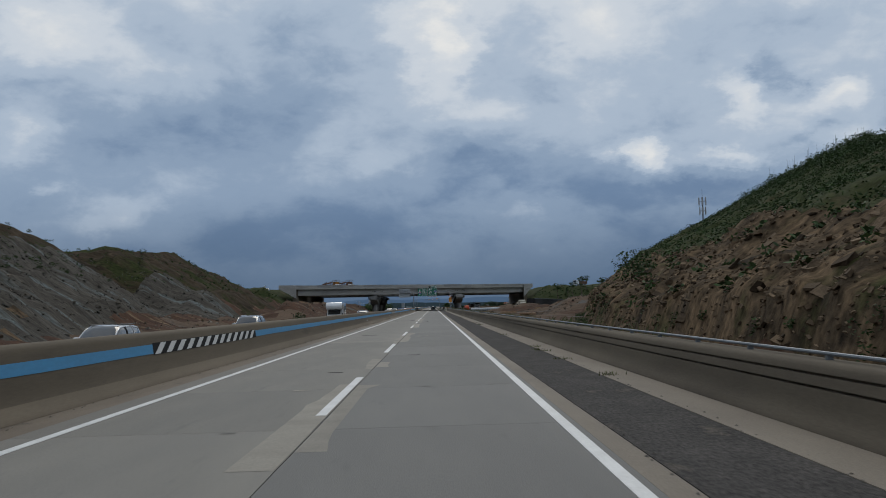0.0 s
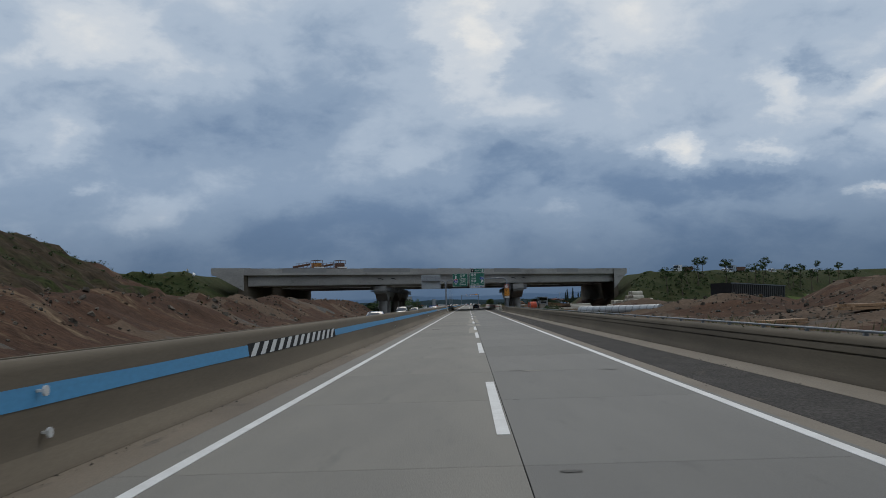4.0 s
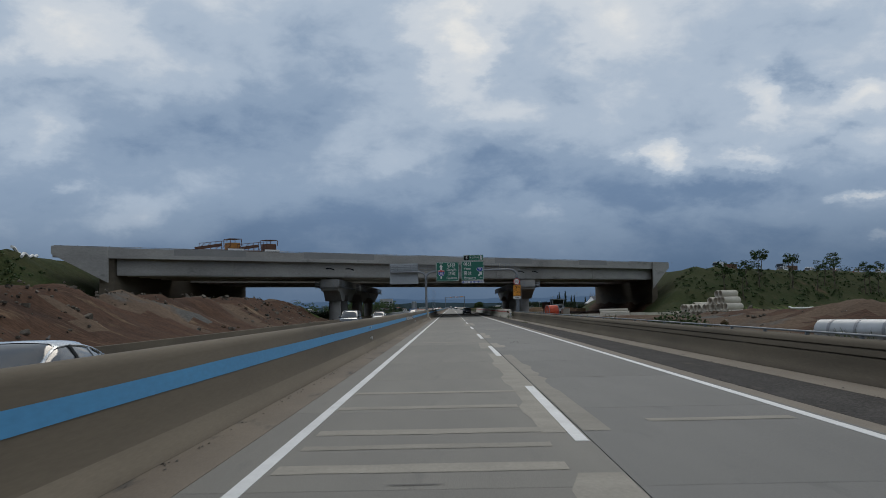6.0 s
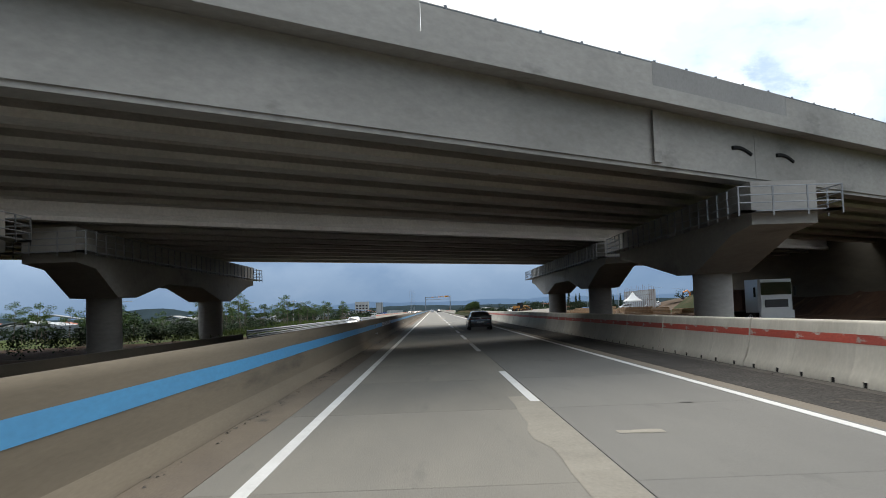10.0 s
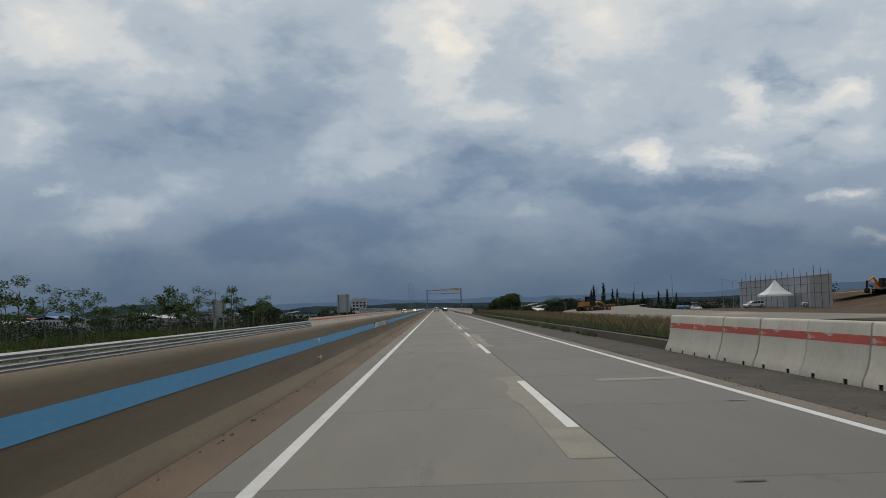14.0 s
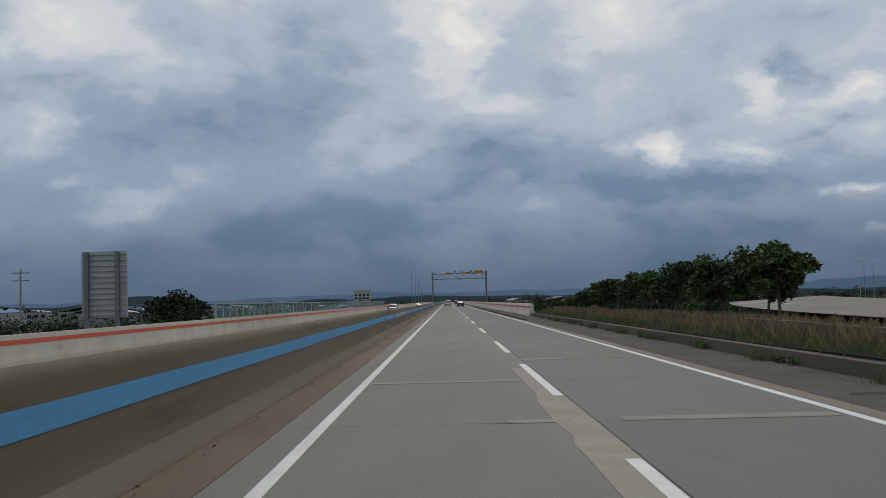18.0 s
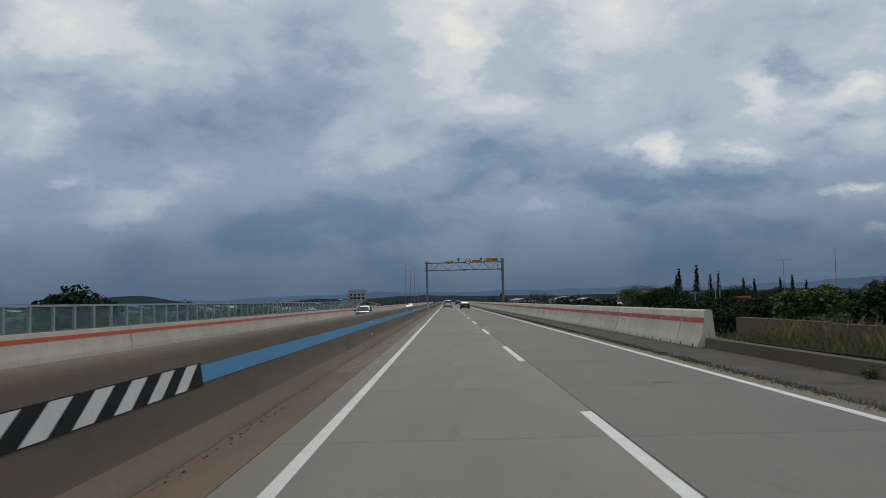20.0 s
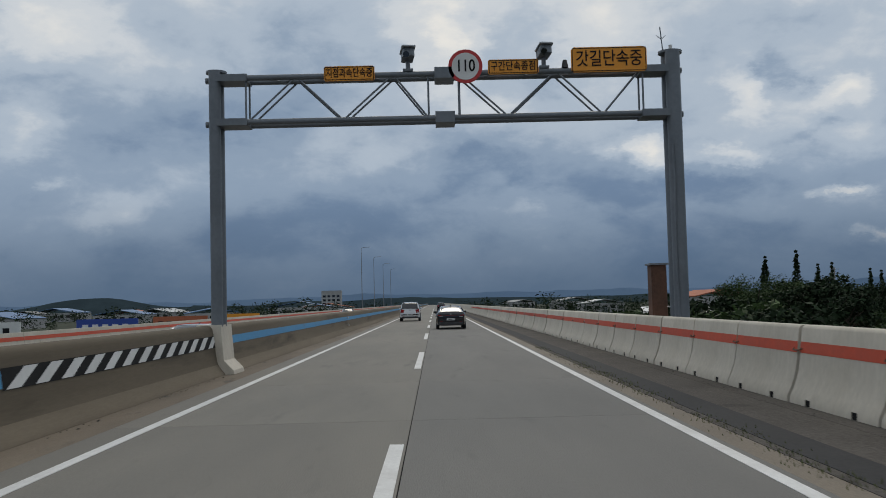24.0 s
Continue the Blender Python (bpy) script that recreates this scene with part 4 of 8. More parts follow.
def ring(cx, cz, rx, rz, n_=36, a0=0.0, a1=2 * math.pi):
    return [(cx + rx * math.cos(a0 + (a1 - a0) * i / n_), cz + rz * math.sin(a0 + (a1 - a0) * i / n_)) for i in range(n_)]


def at_sign(x, z, y):
    return Matrix.Translation((x, y, z))


GY = 338.55
gan = thing("sign_gantry", "grey steel sign gantry over the carriageway with a railed walkway", "sign gantry")
part("post", Shape().tube([(-5.15, GY + 0.6, 1.2), (-5.15, GY + 0.6, 5.95)], 0.165, 20, 0.145), STEEL, gan, smooth=40)
part("post_collar", Shape().tube([(-5.15, GY + 0.6, 5.82), (-5.15, GY + 0.6, 5.98)], 0.26, 20), STEEL, gan, smooth=40)
part("fork_arm", Shape().tube([(-5.15, GY + 0.6, 5.95), (-5.05, GY + 0.6, 6.3), (-4.75, GY + 0.6, 6.62), (-4.3, GY + 0.6, 6.8), (-3.7, GY + 0.6, 6.85)], 0.16, 14), STEEL, gan, smooth=40)
part("fork_arm", Shape().tube([(-5.15, GY + 0.6, 5.95), (-5.25, GY + 0.6, 6.3), (-5.55, GY + 0.6, 6.62), (-6.0, GY + 0.6, 6.8), (-6.6, GY + 0.6, 6.84)], 0.16, 14), STEEL, gan, smooth=40)
part("beam", Shape().tube([(-10.3, GY + 0.6, 6.83), (-6.5, GY + 0.6, 6.84)], 0.14, 14), STEEL, gan, smooth=40)
part("beam", Shape().tube([(-3.75, GY + 0.6, 6.85), (1, GY + 0.6, 6.9), (7.0, GY + 0.6, 6.94), (7.45, GY + 0.6, 6.85), (7.8, GY + 0.6, 6.6), (7.98, GY + 0.6, 6.3), (8.03, GY + 0.6, 5.95)], 0.15, 14), STEEL, gan, smooth=40)
part("post", Shape().tube([(8.03, GY + 0.6, -0.35), (8.03, GY + 0.6, 5.95)], 0.26, 20, 0.22), STEEL_DK, gan, smooth=40)
part("post_collar", Shape().tube([(8.03, GY + 0.6, 5.85), (8.03, GY + 0.6, 6.05)], 0.3, 20), STEEL, gan, smooth=40)
part("flange", Shape().tube([(5.55, GY + 0.6, 6.93), (5.68, GY + 0.6, 6.93)], 0.24, 14), STEEL, gan, smooth=40)
for x0, x1 in ((-10.3, -6.35), (-6.1, -3.72), (-0.36, 0.0), (3.3, 5.45), (5.75, 7.1)):
    part("walkway", Shape().box(x0, x1, GY + 0.5, GY + 1.25, 7.02, 7.06), STEEL, gan, "steel grating walkway")
    for z in (7.3, 7.55, 7.8):
        part("rail", Shape().tube([(x0, GY + 1.2, z), (x1, GY + 1.2, z)], 0.02, 6), STEEL, gan, smooth=40)
        part("rail", Shape().tube([(x0, GY + 0.5, z), (x1, GY + 0.5, z)], 0.02, 6), STEEL, gan, smooth=40)
    for q in range(max(2, round((x1 - x0) / 1.0)) + 1):
        xx = x0 + (x1 - x0) * q / max(2, round((x1 - x0) / 1.0))
        for yy in (GY + 0.5, GY + 1.2):
            part("rail_post", Shape().tube([(xx, yy, 7.0), (xx, yy, 7.82)], 0.02, 6), STEEL, gan, smooth=40)
for r_ in (0.55, 0.8, 1.0):
    part("curved_rail", Shape().tube([(7.1 + (r_ + 0.6) * math.sin(a), GY + 0.9, 6.2 + (r_ + 0.6) * math.cos(a)) for a in (math.pi / 2 * i / 8 for i in range(9))], 0.02, 6), STEEL, gan, smooth=40)
for q in range(5):
    a = math.pi / 2 * (q + 0.5) / 5
    part("rail_post", Shape().tube([(7.1 + 1.0 * math.sin(a), GY + 0.9, 6.2 + 1.0 * math.cos(a)), (7.1 + 1.62 * math.sin(a), GY + 0.9, 6.2 + 1.62 * math.cos(a))], 0.018, 6), STEEL, gan, smooth=40)
for xx in (8.35, 8.62):
    part("ladder_rail", Shape().tube([(xx, GY + 0.75, 1.4), (xx, GY + 0.75, 6.2)], 0.02, 6), STEEL, gan, smooth=40)
for q in range(15):
    part("ladder_rung", Shape().tube([(8.35, GY + 0.75, 1.6 + 0.3 * q), (8.62, GY + 0.75, 1.6 + 0.3 * q)], 0.015, 6), STEEL, gan, smooth=40)
for xx in (-3.0, -1.0, 0.7, 2.5):
    for zz in (5.6, 7.7):
        part("bracket", Shape().box(xx - .04, xx + .04, GY + 0.03, GY + 0.5, zz - .03, zz + .03), STEEL, gan)
    part("bracket_post", Shape().box(xx - .05, xx + .05, GY + 0.4, GY + 0.5, 5.5, 7.9), STEEL, gan)

sa = thing("direction_sign", "green direction sign with white place names and a route shield", "road sign", "direction signs")
plate(-3.62, -0.38, 5.38, 8.16, GY, GREEN, "panel", sa)
border(-3.58, -0.42, 5.42, 8.12, GY - 0.028, 0.04, WHITE, sa)
yy = GY - 0.034
letters("lettering", "당진", 0.66, WHITE, sa, at_sign(-1.45, 7.62, yy), bold=0.008)
letters("lettering", "Dangjin", 0.46, WHITE, sa, at_sign(-1.42, 7.05, yy), bold=0.004)
letters("lettering", "고덕", 0.66, WHITE, sa, at_sign(-1.45, 6.42, yy), bold=0.008)
letters("lettering", "Godeok", 0.46, WHITE, sa, at_sign(-1.40, 5.84, yy), bold=0.004)
letters("lettering", "서(W)", 0.26, WHITE, sa, at_sign(-2.92, 7.93, yy))
poly([(-3.05, 6.95), (-2.79, 6.95), (-2.79, 7.42), (-2.64, 7.42), (-2.92, 7.80), (-3.20, 7.42), (-3.05, 7.42)], yy, WHITE, "arrow", sa)
poly([(-3.02, 5.75), (-2.82, 5.75), (-2.82, 6.2), (-3.02, 6.2)], yy, WHITE, "arrow", sa)
poly([(-3.38, 6.92), (-2.92, 7.06), (-2.46, 6.92), (-2.44, 6.50), (-2.60, 6.22), (-2.92, 6.10), (-3.24, 6.22), (-3.40, 6.50)], yy - 0.006, WHITE, "shield", sa)
poly([(-3.34, 6.72), (-2.50, 6.72), (-2.48, 6.52), (-2.63, 6.26), (-2.92, 6.15), (-3.21, 6.26), (-3.36, 6.52)], yy - 0.012, SIGNBLUE, "shield_field", sa)
poly([(-3.33, 6.75), (-2.51, 6.75), (-2.50, 6.88), (-2.92, 7.0), (-3.34, 6.88)], yy - 0.012, SIGNRED, "shield_top", sa)
letters("route_number", "30", 0.48, WHITE, sa, at_sign(-2.92, 6.45, yy - 0.018), bold=0.006)

sb = thing("direction_sign", "green exit sign with place names, blue route oval and arrow", "road sign", "direction signs")
plate(0.0, 3.22, 5.46, 8.22, GY, GREEN, "panel", sb)
border(0.04, 3.18, 5.50, 8.18, GY - 0.028, 0.04, WHITE, sb)
letters("lettering", "예산", 0.64, WHITE, sb, at_sign(0.88, 7.74, yy), bold=0.008)
letters("lettering", "Yesan", 0.42, WHITE, sb, at_sign(0.86, 7.12, yy), bold=0.004)
letters("lettering", "홍성", 0.64, WHITE, sb, at_sign(0.88, 6.44, yy), bold=0.008)
letters("lettering", "Hongseong", 0.42, WHITE, sb, at_sign(1.22, 5.83, yy), bold=0.004, squeeze=0.9)
letters("lettering", "1 km", 0.28, WHITE, sb, at_sign(2.74, 5.85, yy), bold=0.003)
poly(ring(2.66, 7.02, 0.46, 0.33), yy - 0.003, WHITE, "route_oval", sb)
poly(ring(2.66, 7.02, 0.42, 0.29), yy - 0.008, SIGNBLUE, "route_field", sb)
letters("route_number", "21", 0.44, WHITE, sb, at_sign(2.66, 7.02, yy - 0.014), bold=0.005)
poly([(2.36, 6.18), (2.52, 6.02), (2.80, 6.30), (2.96, 6.14), (2.98, 6.62), (2.50, 6.60), (2.66, 6.46)], yy, WHITE, "arrow", sb)
strip = thing("route_strip_sign", "white strip with blue route shields under the exit sign", "road sign")
plate(0.02, 3.22, 5.03, 5.40, GY, WHITE, "panel", strip, thick=0.04)
letters("lettering", "예산", 0.28, SIGNBLUE, strip, at_sign(0.72, 5.21, GY - 0.03))
letters("lettering", "홍성", 0.28, SIGNBLUE, strip, at_sign(2.92, 5.21, GY - 0.03))
for xx, txt in ((0.26, "30"), (1.36, "21"), (1.84, "29"), (2.45, "15")):
    poly(ring(xx, 5.21, 0.18, 0.13, 20), GY - 0.028, SIGNBLUE, "route_oval", strip)
    letters("route_number", txt, 0.19, WHITE, strip, at_sign(xx, 5.21, GY - 0.036))
poly([(2.04, 5.18), (2.14, 5.18), (2.14, 5.13), (2.24, 5.21), (2.14, 5.29), (2.14, 5.24), (2.04, 5.24)], GY - 0.028, SIGNBLUE, "arrow", strip)
ex = thing("exit_number_sign", "green strip sign with a black exit number over the exit sign", "road sign")
plate(0.33, 3.2, 8.30, 9.10, GY, GREEN, "panel", ex)
border(0.36, 3.17, 8.33, 9.07, GY - 0.028, 0.035, WHITE, ex)
plate(0.42, 1.12, 8.38, 9.02, GY - 0.02, BLACK, "number_field", ex, thick=0.04)
letters("exit_number", "4", 0.62, WHITE, ex, at_sign(0.77, 8.70, GY - 0.046), bold=0.006)
letters("lettering", "예산수덕사", 0.36, WHITE, ex, at_sign(1.90, 8.70, yy), squeeze=0.82)
for xx, lean in ((2.76, 0.06), (2.94, -0.02)):
    poly([(xx - 0.05, 8.42), (xx + 0.05, 8.42), (xx + 0.05 + lean, 8.98), (xx - 0.05 + lean, 8.98)], yy, WHITE, "road_symbol", ex)
for xx in (1.0, 2.5):
    part("hanger", Shape().box(xx - .05, xx + .05, GY + 0.01, GY + 0.06, 8.2, 8.32), STEEL, ex)
bk = thing("blank_road_sign", "bare grey back of a direction sign facing the other carriageway", "road sign")
plate(-10.42, -6.30, 5.14, 8.12, GY + 1.45, ALU, "panel", bk)
for q in range(5):
    xx = -10.0 + 0.85 * q
    part("stiffener", Shape().box(xx - .03, xx + .03, GY + 1.36, GY + 1.425, 5.2, 8.06), ALU, bk)
border(-10.42, -6.30, 5.14, 8.12, GY + 1.424, 0.06, ALU, bk)
part("mounting", Shape().box(-10.2, -6.5, GY + 0.7, GY + 1.42, 6.8, 6.88), STEEL, bk)


def limit_sign(cx, cz, y, r):
    s = thing("speed_limit_sign", "round white speed limit sign with a red rim", "road sign", "speed limit signs")
    part("disc", Shape().tube([(cx, y, cz), (cx, y + 0.03, cz)], r, 40), SIGNRED, s, "red rim", smooth=40)
    part("face", Shape().tube([(cx, y - 0.005, cz), (cx, y, cz)], r * 0.80, 40), WHITE, s)
    letters("number", "110", r * 0.98, BLACK, s, at_sign(cx, cz, y - 0.011), bold=0.006, squeeze=0.78)
    part("bracket", Shape().box(cx - .05, cx + .05, y + 0.03, y + 0.45, cz - .05, cz + .05), STEEL, s)
    return s


limit_sign(7.95, 5.12, GY, 0.46)
en = thing("enforcement_sign", "orange camera enforcement sign with a white distance plate", "road sign")
plate(7.42, 8.50, 3.04, 4.62, GY, ORANGE, "panel", en)
border(7.45, 8.47, 3.07, 4.59, GY - 0.028, 0.025, BLACK, en)
plate(7.62, 8.02, 4.14, 4.44, GY - 0.02, BLACK, "camera_symbol", en, thick=0.03)
plate(7.70, 7.86, 4.20, 4.36, GY - 0.03, ORANGE, "lens_symbol", en, thick=0.03)
for q in range(3):
    plate(8.08 + 0.1 * q, 8.14 + 0.1 * q, 4.2, 4.42, GY - 0.02, BLACK, "symbol_bar", en, thick=0.02)
letters("lettering", "지점·구간", 0.30, BLACK, en, at_sign(7.96, 3.92, yy), squeeze=0.8)
letters("lettering", "단속중", 0.30, BLACK, en, at_sign(7.96, 3.58, yy))
letters("lettering", "Photo", 0.17, BLACK, en, at_sign(7.96, 3.31, yy))
letters("lettering", "enforcement", 0.15, BLACK, en, at_sign(7.96, 3.17, yy))
plate(7.40, 8.46, 2.66, 3.01, GY, WHITE, "distance_plate", en)
letters("lettering", "500m", 0.28, BLACK, en, at_sign(7.93, 2.83, yy))
for zz in (3.3, 4.3, 2.85):
    part("clamp", Shape().box(7.7, 8.3, GY + 0.02, GY + 0.4, zz - .03, zz + .03), STEEL, en)

# ---- camera gantry ----
CY = 789.6
cg = thing("camera_gantry", "grey galvanised truss gantry carrying traffic cameras", "gantry")
for px, z0, z1, r_ in ((-5.06, 1.2, 7.78, 0.15), (6.80, -0.4, 8.05, 0.19)):
    for dy in (-0.22, 0.22):
        part("post", Shape().tube([(px, CY + dy, z0), (px, CY + dy, z1)], r_, 16), STEEL_DK, cg, smooth=40)
    part("cap_plate", Shape().tube([(px, CY, z1 - 0.02), (px, CY, z1 + 0.04)], r_ + 0.12, 16), STEEL_DK, cg, smooth=40)
    part("brace_plate", Shape().box(px - 0.04, px + 0.04, CY - 0.2, CY + 0.2, z0, z1 - 0.3), STEEL_DK, cg)
    for zz in (7.58, 6.43):
        sgn = 1 if px < 0 else -1
        part("clamp", Shape().box(min(px, px + sgn * 0.85), max(px, px + sgn * 0.85), CY - 0.36, CY + 0.36, zz - 0.09, zz + 0.09), STEEL_DK, cg)
        part("clamp_end", Shape().tube([(px - sgn * 0.28, CY, zz), (px, CY, zz)], 0.08, 10), STEEL_DK, cg, smooth=40)
for zz in (7.58, 6.43):
    for dy in (-0.25, 0.25):
        part("chord", Shape().tube([(-4.6, CY + dy, zz), (6.4, CY + dy, zz)], 0.075, 12), STEEL_DK, cg, smooth=40)
    part("coupling", Shape().box(0.62, 1.12, CY - 0.4, CY + 0.4, zz - 0.14, zz + 0.14), STEEL_DK, cg)
xs_ = [-4.2, -2.95, -1.75, -0.45, 0.45, 1.25, 2.5, 3.75, 4.95, 5.95]
for dy in (-0.25, 0.25):
    for q in range(len(xs_) - 1):
        a, b = (6.43, 7.58) if q % 2 == 0 else (7.58, 6.43)
        if q == 4:
            a = b = None
        if a:
            part("diagonal", Shape().tube([(xs_[q], CY + dy, a), (xs_[q + 1], CY + dy, b)], 0.026, 8), STEEL_DK, cg, smooth=40)
    for xx in (-4.25, 0.45, 1.25, 6.0):
        part("strut", Shape().tube([(xx, CY + dy, 6.43), (xx, CY + dy, 7.58)], 0.026, 8), STEEL_DK, cg, smooth=40)
for q in range(8):
    xx = -4.0 + 1.3 * q
    part("lacing", Shape().tube([(xx, CY - 0.25, 7.58), (xx + 0.65, CY + 0.25, 7.58), (xx + 1.3, CY - 0.25, 7.58)], 0.02, 6), STEEL_DK, cg, smooth=40)
part("cable_run", Shape().tube([(6.68, CY - 0.4, 5.6), (6.7, CY - 0.42, 4.6), (6.66, CY - 0.4, 3.0), (6.7, CY - 0.4, 0.5)], 0.03, 6), STEEL_DK, cg, smooth=40)
part("aerial", Shape().tube([(6.62, CY, 8.05), (6.56, CY, 8.75)], 0.015, 6), STEEL_DK, cg, smooth=40)
for s_ in (-0.12, 0.12):
    part("aerial_arm", Shape().tube([(6.585, CY, 8.42), (6.585 + s_, CY, 8.52)], 0.01, 5), STEEL_DK, cg, smooth=40)
part("beacon", Shape().tube([(6.82, CY, 8.08), (6.82, CY, 8.22), (6.82, CY, 8.26)], 0.05, 10), WHITE, cg, smooth=40)
for cx, cz in ((-0.06, 7.66), (3.46, 7.66)):
    tc_ = thing("traffic_camera", "boxy grey enforcement camera on a bracket", "camera", "gantry cameras")
    part("stand", Shape().tube([(cx, CY - 0.2, cz), (cx, CY - 0.2, cz + 0.28)], 0.06, 10), STEEL_DK, tc_, smooth=40)
    part("base", Shape().box(cx - .13, cx + .13, CY - .32, CY - .08, cz, cz + 0.06), STEEL_DK, tc_)
    part("housing", Shape().slab(pose(cx, CY - 0.3, cz + 0.40, -8, 0, 8), 0.30, 0.52, 0.20, 0.04), STEEL_DK, tc_)
    part("hood", Shape().slab(pose(cx, CY - 0.34, cz + 0.53, -8, 0, 8), 0.36, 0.60, 0.03, 0.03), ALU, tc_)
    part("lens", Shape().tube([(cx - .03, CY - 0.60, cz + 0.36), (cx - .03, CY - 0.56, cz + 0.365)], 0.08, 14), GLASS, tc_, smooth=40)
lc = thing("small_camera", "small dark dome camera on the gantry", "camera")
part("body", Shape().tube([(4.0, CY - 0.25, 7.66), (4.0, CY - 0.25, 7.78), (4.0, CY - 0.25, 7.86)], 0.09, 12, 0.05), PLASTIC, lc, smooth=40)
for x0, x1, z0, z1, txt, size, sq in ((-2.22, -0.92, 7.42, 7.80, "지점과속단속중", 0.26, 0.72), (2.0, 3.3, 7.50, 7.88, "구간단속종점", 0.26, 0.82), (4.15, 6.1, 7.50, 8.15, "갓길단속중", 0.46, 0.82)):
    os_ = thing("warning_sign", "orange-yellow enforcement sign with black lettering", "road sign", "gantry warning signs")
    plate(x0, x1, z0, z1, CY - 0.36, ORANGE, "panel", os_)
    border(x0 + .02, x1 - .02, z0 + .02, z1 - .02, CY - 0.389, 0.018, BLACK, os_)
    letters("lettering", txt, size, BLACK, os_, at_sign((x0 + x1) / 2, (z0 + z1) / 2, CY - 0.395), squeeze=sq, bold=0.002)
limit_sign(1.42, 7.72, CY - 0.4, 0.44)
cab = thing("control_cabinet", "tall brown control cabinet beside the gantry post", "cabinet")
part("body", Shape().slab(pose(6.62, 791.2, 1.1, 0, 0, 0), 0.42, 0.5, 2.9, 0.03), RUST, cab)
part("door", Shape().box(6.45, 6.79, 790.93, 790.95, 0.2, 2.45), RUST, cab)
part("roof", Shape().box(6.36, 6.88, 790.9, 791.5, 2.55, 2.6), STEEL, cab)

# ---- notice board, poles, noise screen ----


def sign_back_board(x0, x1, z0, z1, y, ground):
    b = thing("notice_board", "tall ribbed grey back of a roadside board on two posts", "road sign", "roadside boards")
    part("panel", Shape().box(x0, x1, y + 0.12, y + 0.16, z0, z1), ALU, b)
    for q in range(12):
        zz = z0 + (z1 - z0) * (q + 0.5) / 12
        part("rib", Shape().box(x0, x1, y + 0.05, y + 0.12, zz - 0.03, zz + 0.03), ALU, b)
    for xx in (x0 + (x1 - x0) * 0.13, x1 - (x1 - x0) * 0.20):
        part("post", Shape().box(xx - 0.09, xx + 0.09, y - 0.12, y + 0.05, ground, z1 - 0.02), STEEL_DK, b)
    return b


sign_back_board(-19.30, -17.12, 1.25, 4.42, 626.0, -1.0)
sign_back_board(-30.4, -28.6, 1.3, 3.4, 580.0, -1.6)


def wire_pole(x, y, h_, cross=1):
    p = thing("utility_pole", "slim grey concrete utility pole with cross arms", "utility pole", "utility poles")
    z0 = ground_z(x, y) - 0.2
    part("pole", Shape().tube([(x, y, z0), (x, y, z0 + h_)], 0.17, 10, 0.10), DECK2, p, smooth=40)
    for q in range(cross):
        zz = z0 + h_ - 0.5 - 0.9 * q
        part("cross_arm", Shape().box(x - 1.0, x + 1.0, y - .05, y + .05, zz - .05, zz + .05), STEEL_DK, p)
        for s_ in (-0.9, -0.3, 0.3, 0.9):
            part("insulator", Shape().tube([(x + s_, y, zz + .05), (x + s_, y, zz + .25)], 0.05, 6), WHITE, p, smooth=40)
    return p


for x, y, h_, c_ in ((-51.2, 690, 13.2, 2), (-51.5, 672, 13.4, 1), (-60, 760, 9, 1), (115.1, 925.8, 22, 0), (74, 905, 15, 1), (60, 860, 11, 1), (92, 980, 14, 2), (50, 840, 9, 1), (66, 812, 10, 2), (120, 860, 11, 1), (-96, 900, 11, 1), (47, 770, 8, 1)):
    wire_pole(x, y, h_, c_)


def street_lamp(x, y, h_, double=True):
    p = thing("street_lamp", "tall grey street lamp with arched arms", "street lamp", "street lamps")
    z0 = ground_z(x, y) - 0.2
    part("pole", Shape().tube([(x, y, z0), (x, y, z0 + h_)], 0.11, 8, 0.06), STEEL, p, smooth=40)
    for s_ in ((-1, 1) if double else (1,)):
        part("arm", Shape().tube([(x, y, z0 + h_), (x + s_ * 0.5, y, z0 + h_ + 0.25), (x + s_ * 1.6, y, z0 + h_ + 0.32)], 0.05, 6), STEEL, p, smooth=40)
        part("lamp_head", Shape().slab(pose(x + s_ * 1.9, y, z0 + h_ + 0.32, 0, 0, 0), 0.7, 0.25, 0.1, 0.05), ALU, p)
    return p


for x, y in ((117, 850), (125, 862), (92, 905), (140, 880)):
    street_lamp(x, y, 17.0)
for x, y in ((-17.5, 998), (-17.5, 1045), (-17.5, 1095), (-17.5, 1150)):
    street_lamp(x, y, 16.0, False)
for x, y in ((-38, 515), (-47, 470)):
    street_lamp(x, y, 5.6, False)

screen = thing("noise_screen", "glazed noise screen with grey posts above the outer barrier", "noise screen", kind="structure")
for i in range(80):
    y = 641 + 2.0 * i
    part("screen_post", Shape().box(-16.66, -16.54, y - 0.06, y + 0.06, -0.5, 1.86), ALU, screen)
    pn = part("glass_pane", Shape().box(-16.61, -16.59, y + 0.07, y + 1.93, 0.92, 1.78), PANEL, screen, "greenish glass pane")
part("top_rail", Shape().box(-16.65, -16.55, 640.9, 801.2, 1.80, 1.88), ALU, screen)
part("bottom_rail", Shape().box(-16.66, -16.54, 640.9, 801.2, 0.80, 0.92), STEEL_DK, screen)
part("base_wall", Shape().box(-16.8, -16.4, 640.9, 801.2, -0.6, 0.30), JERSEY, screen)

# ---- small roadside plates ----
plate_ = thing("cover_plate", "galvanised steel cover plate over a barrier gap", "plate")
part("sheet", Shape().slab(pose(6.06, 324.4, 0.50, 0, -7, -2), 0.02, 4.6, 0.62), ALU, plate_)
for y_ in (322.3, 326.5):
    for z_ in (0.3, 0.7):
        part("bolt", Shape().tube([(6.02, y_, z_), (6.08, y_, z_)], 0.04, 8), STEEL_DK, plate_, smooth=40)
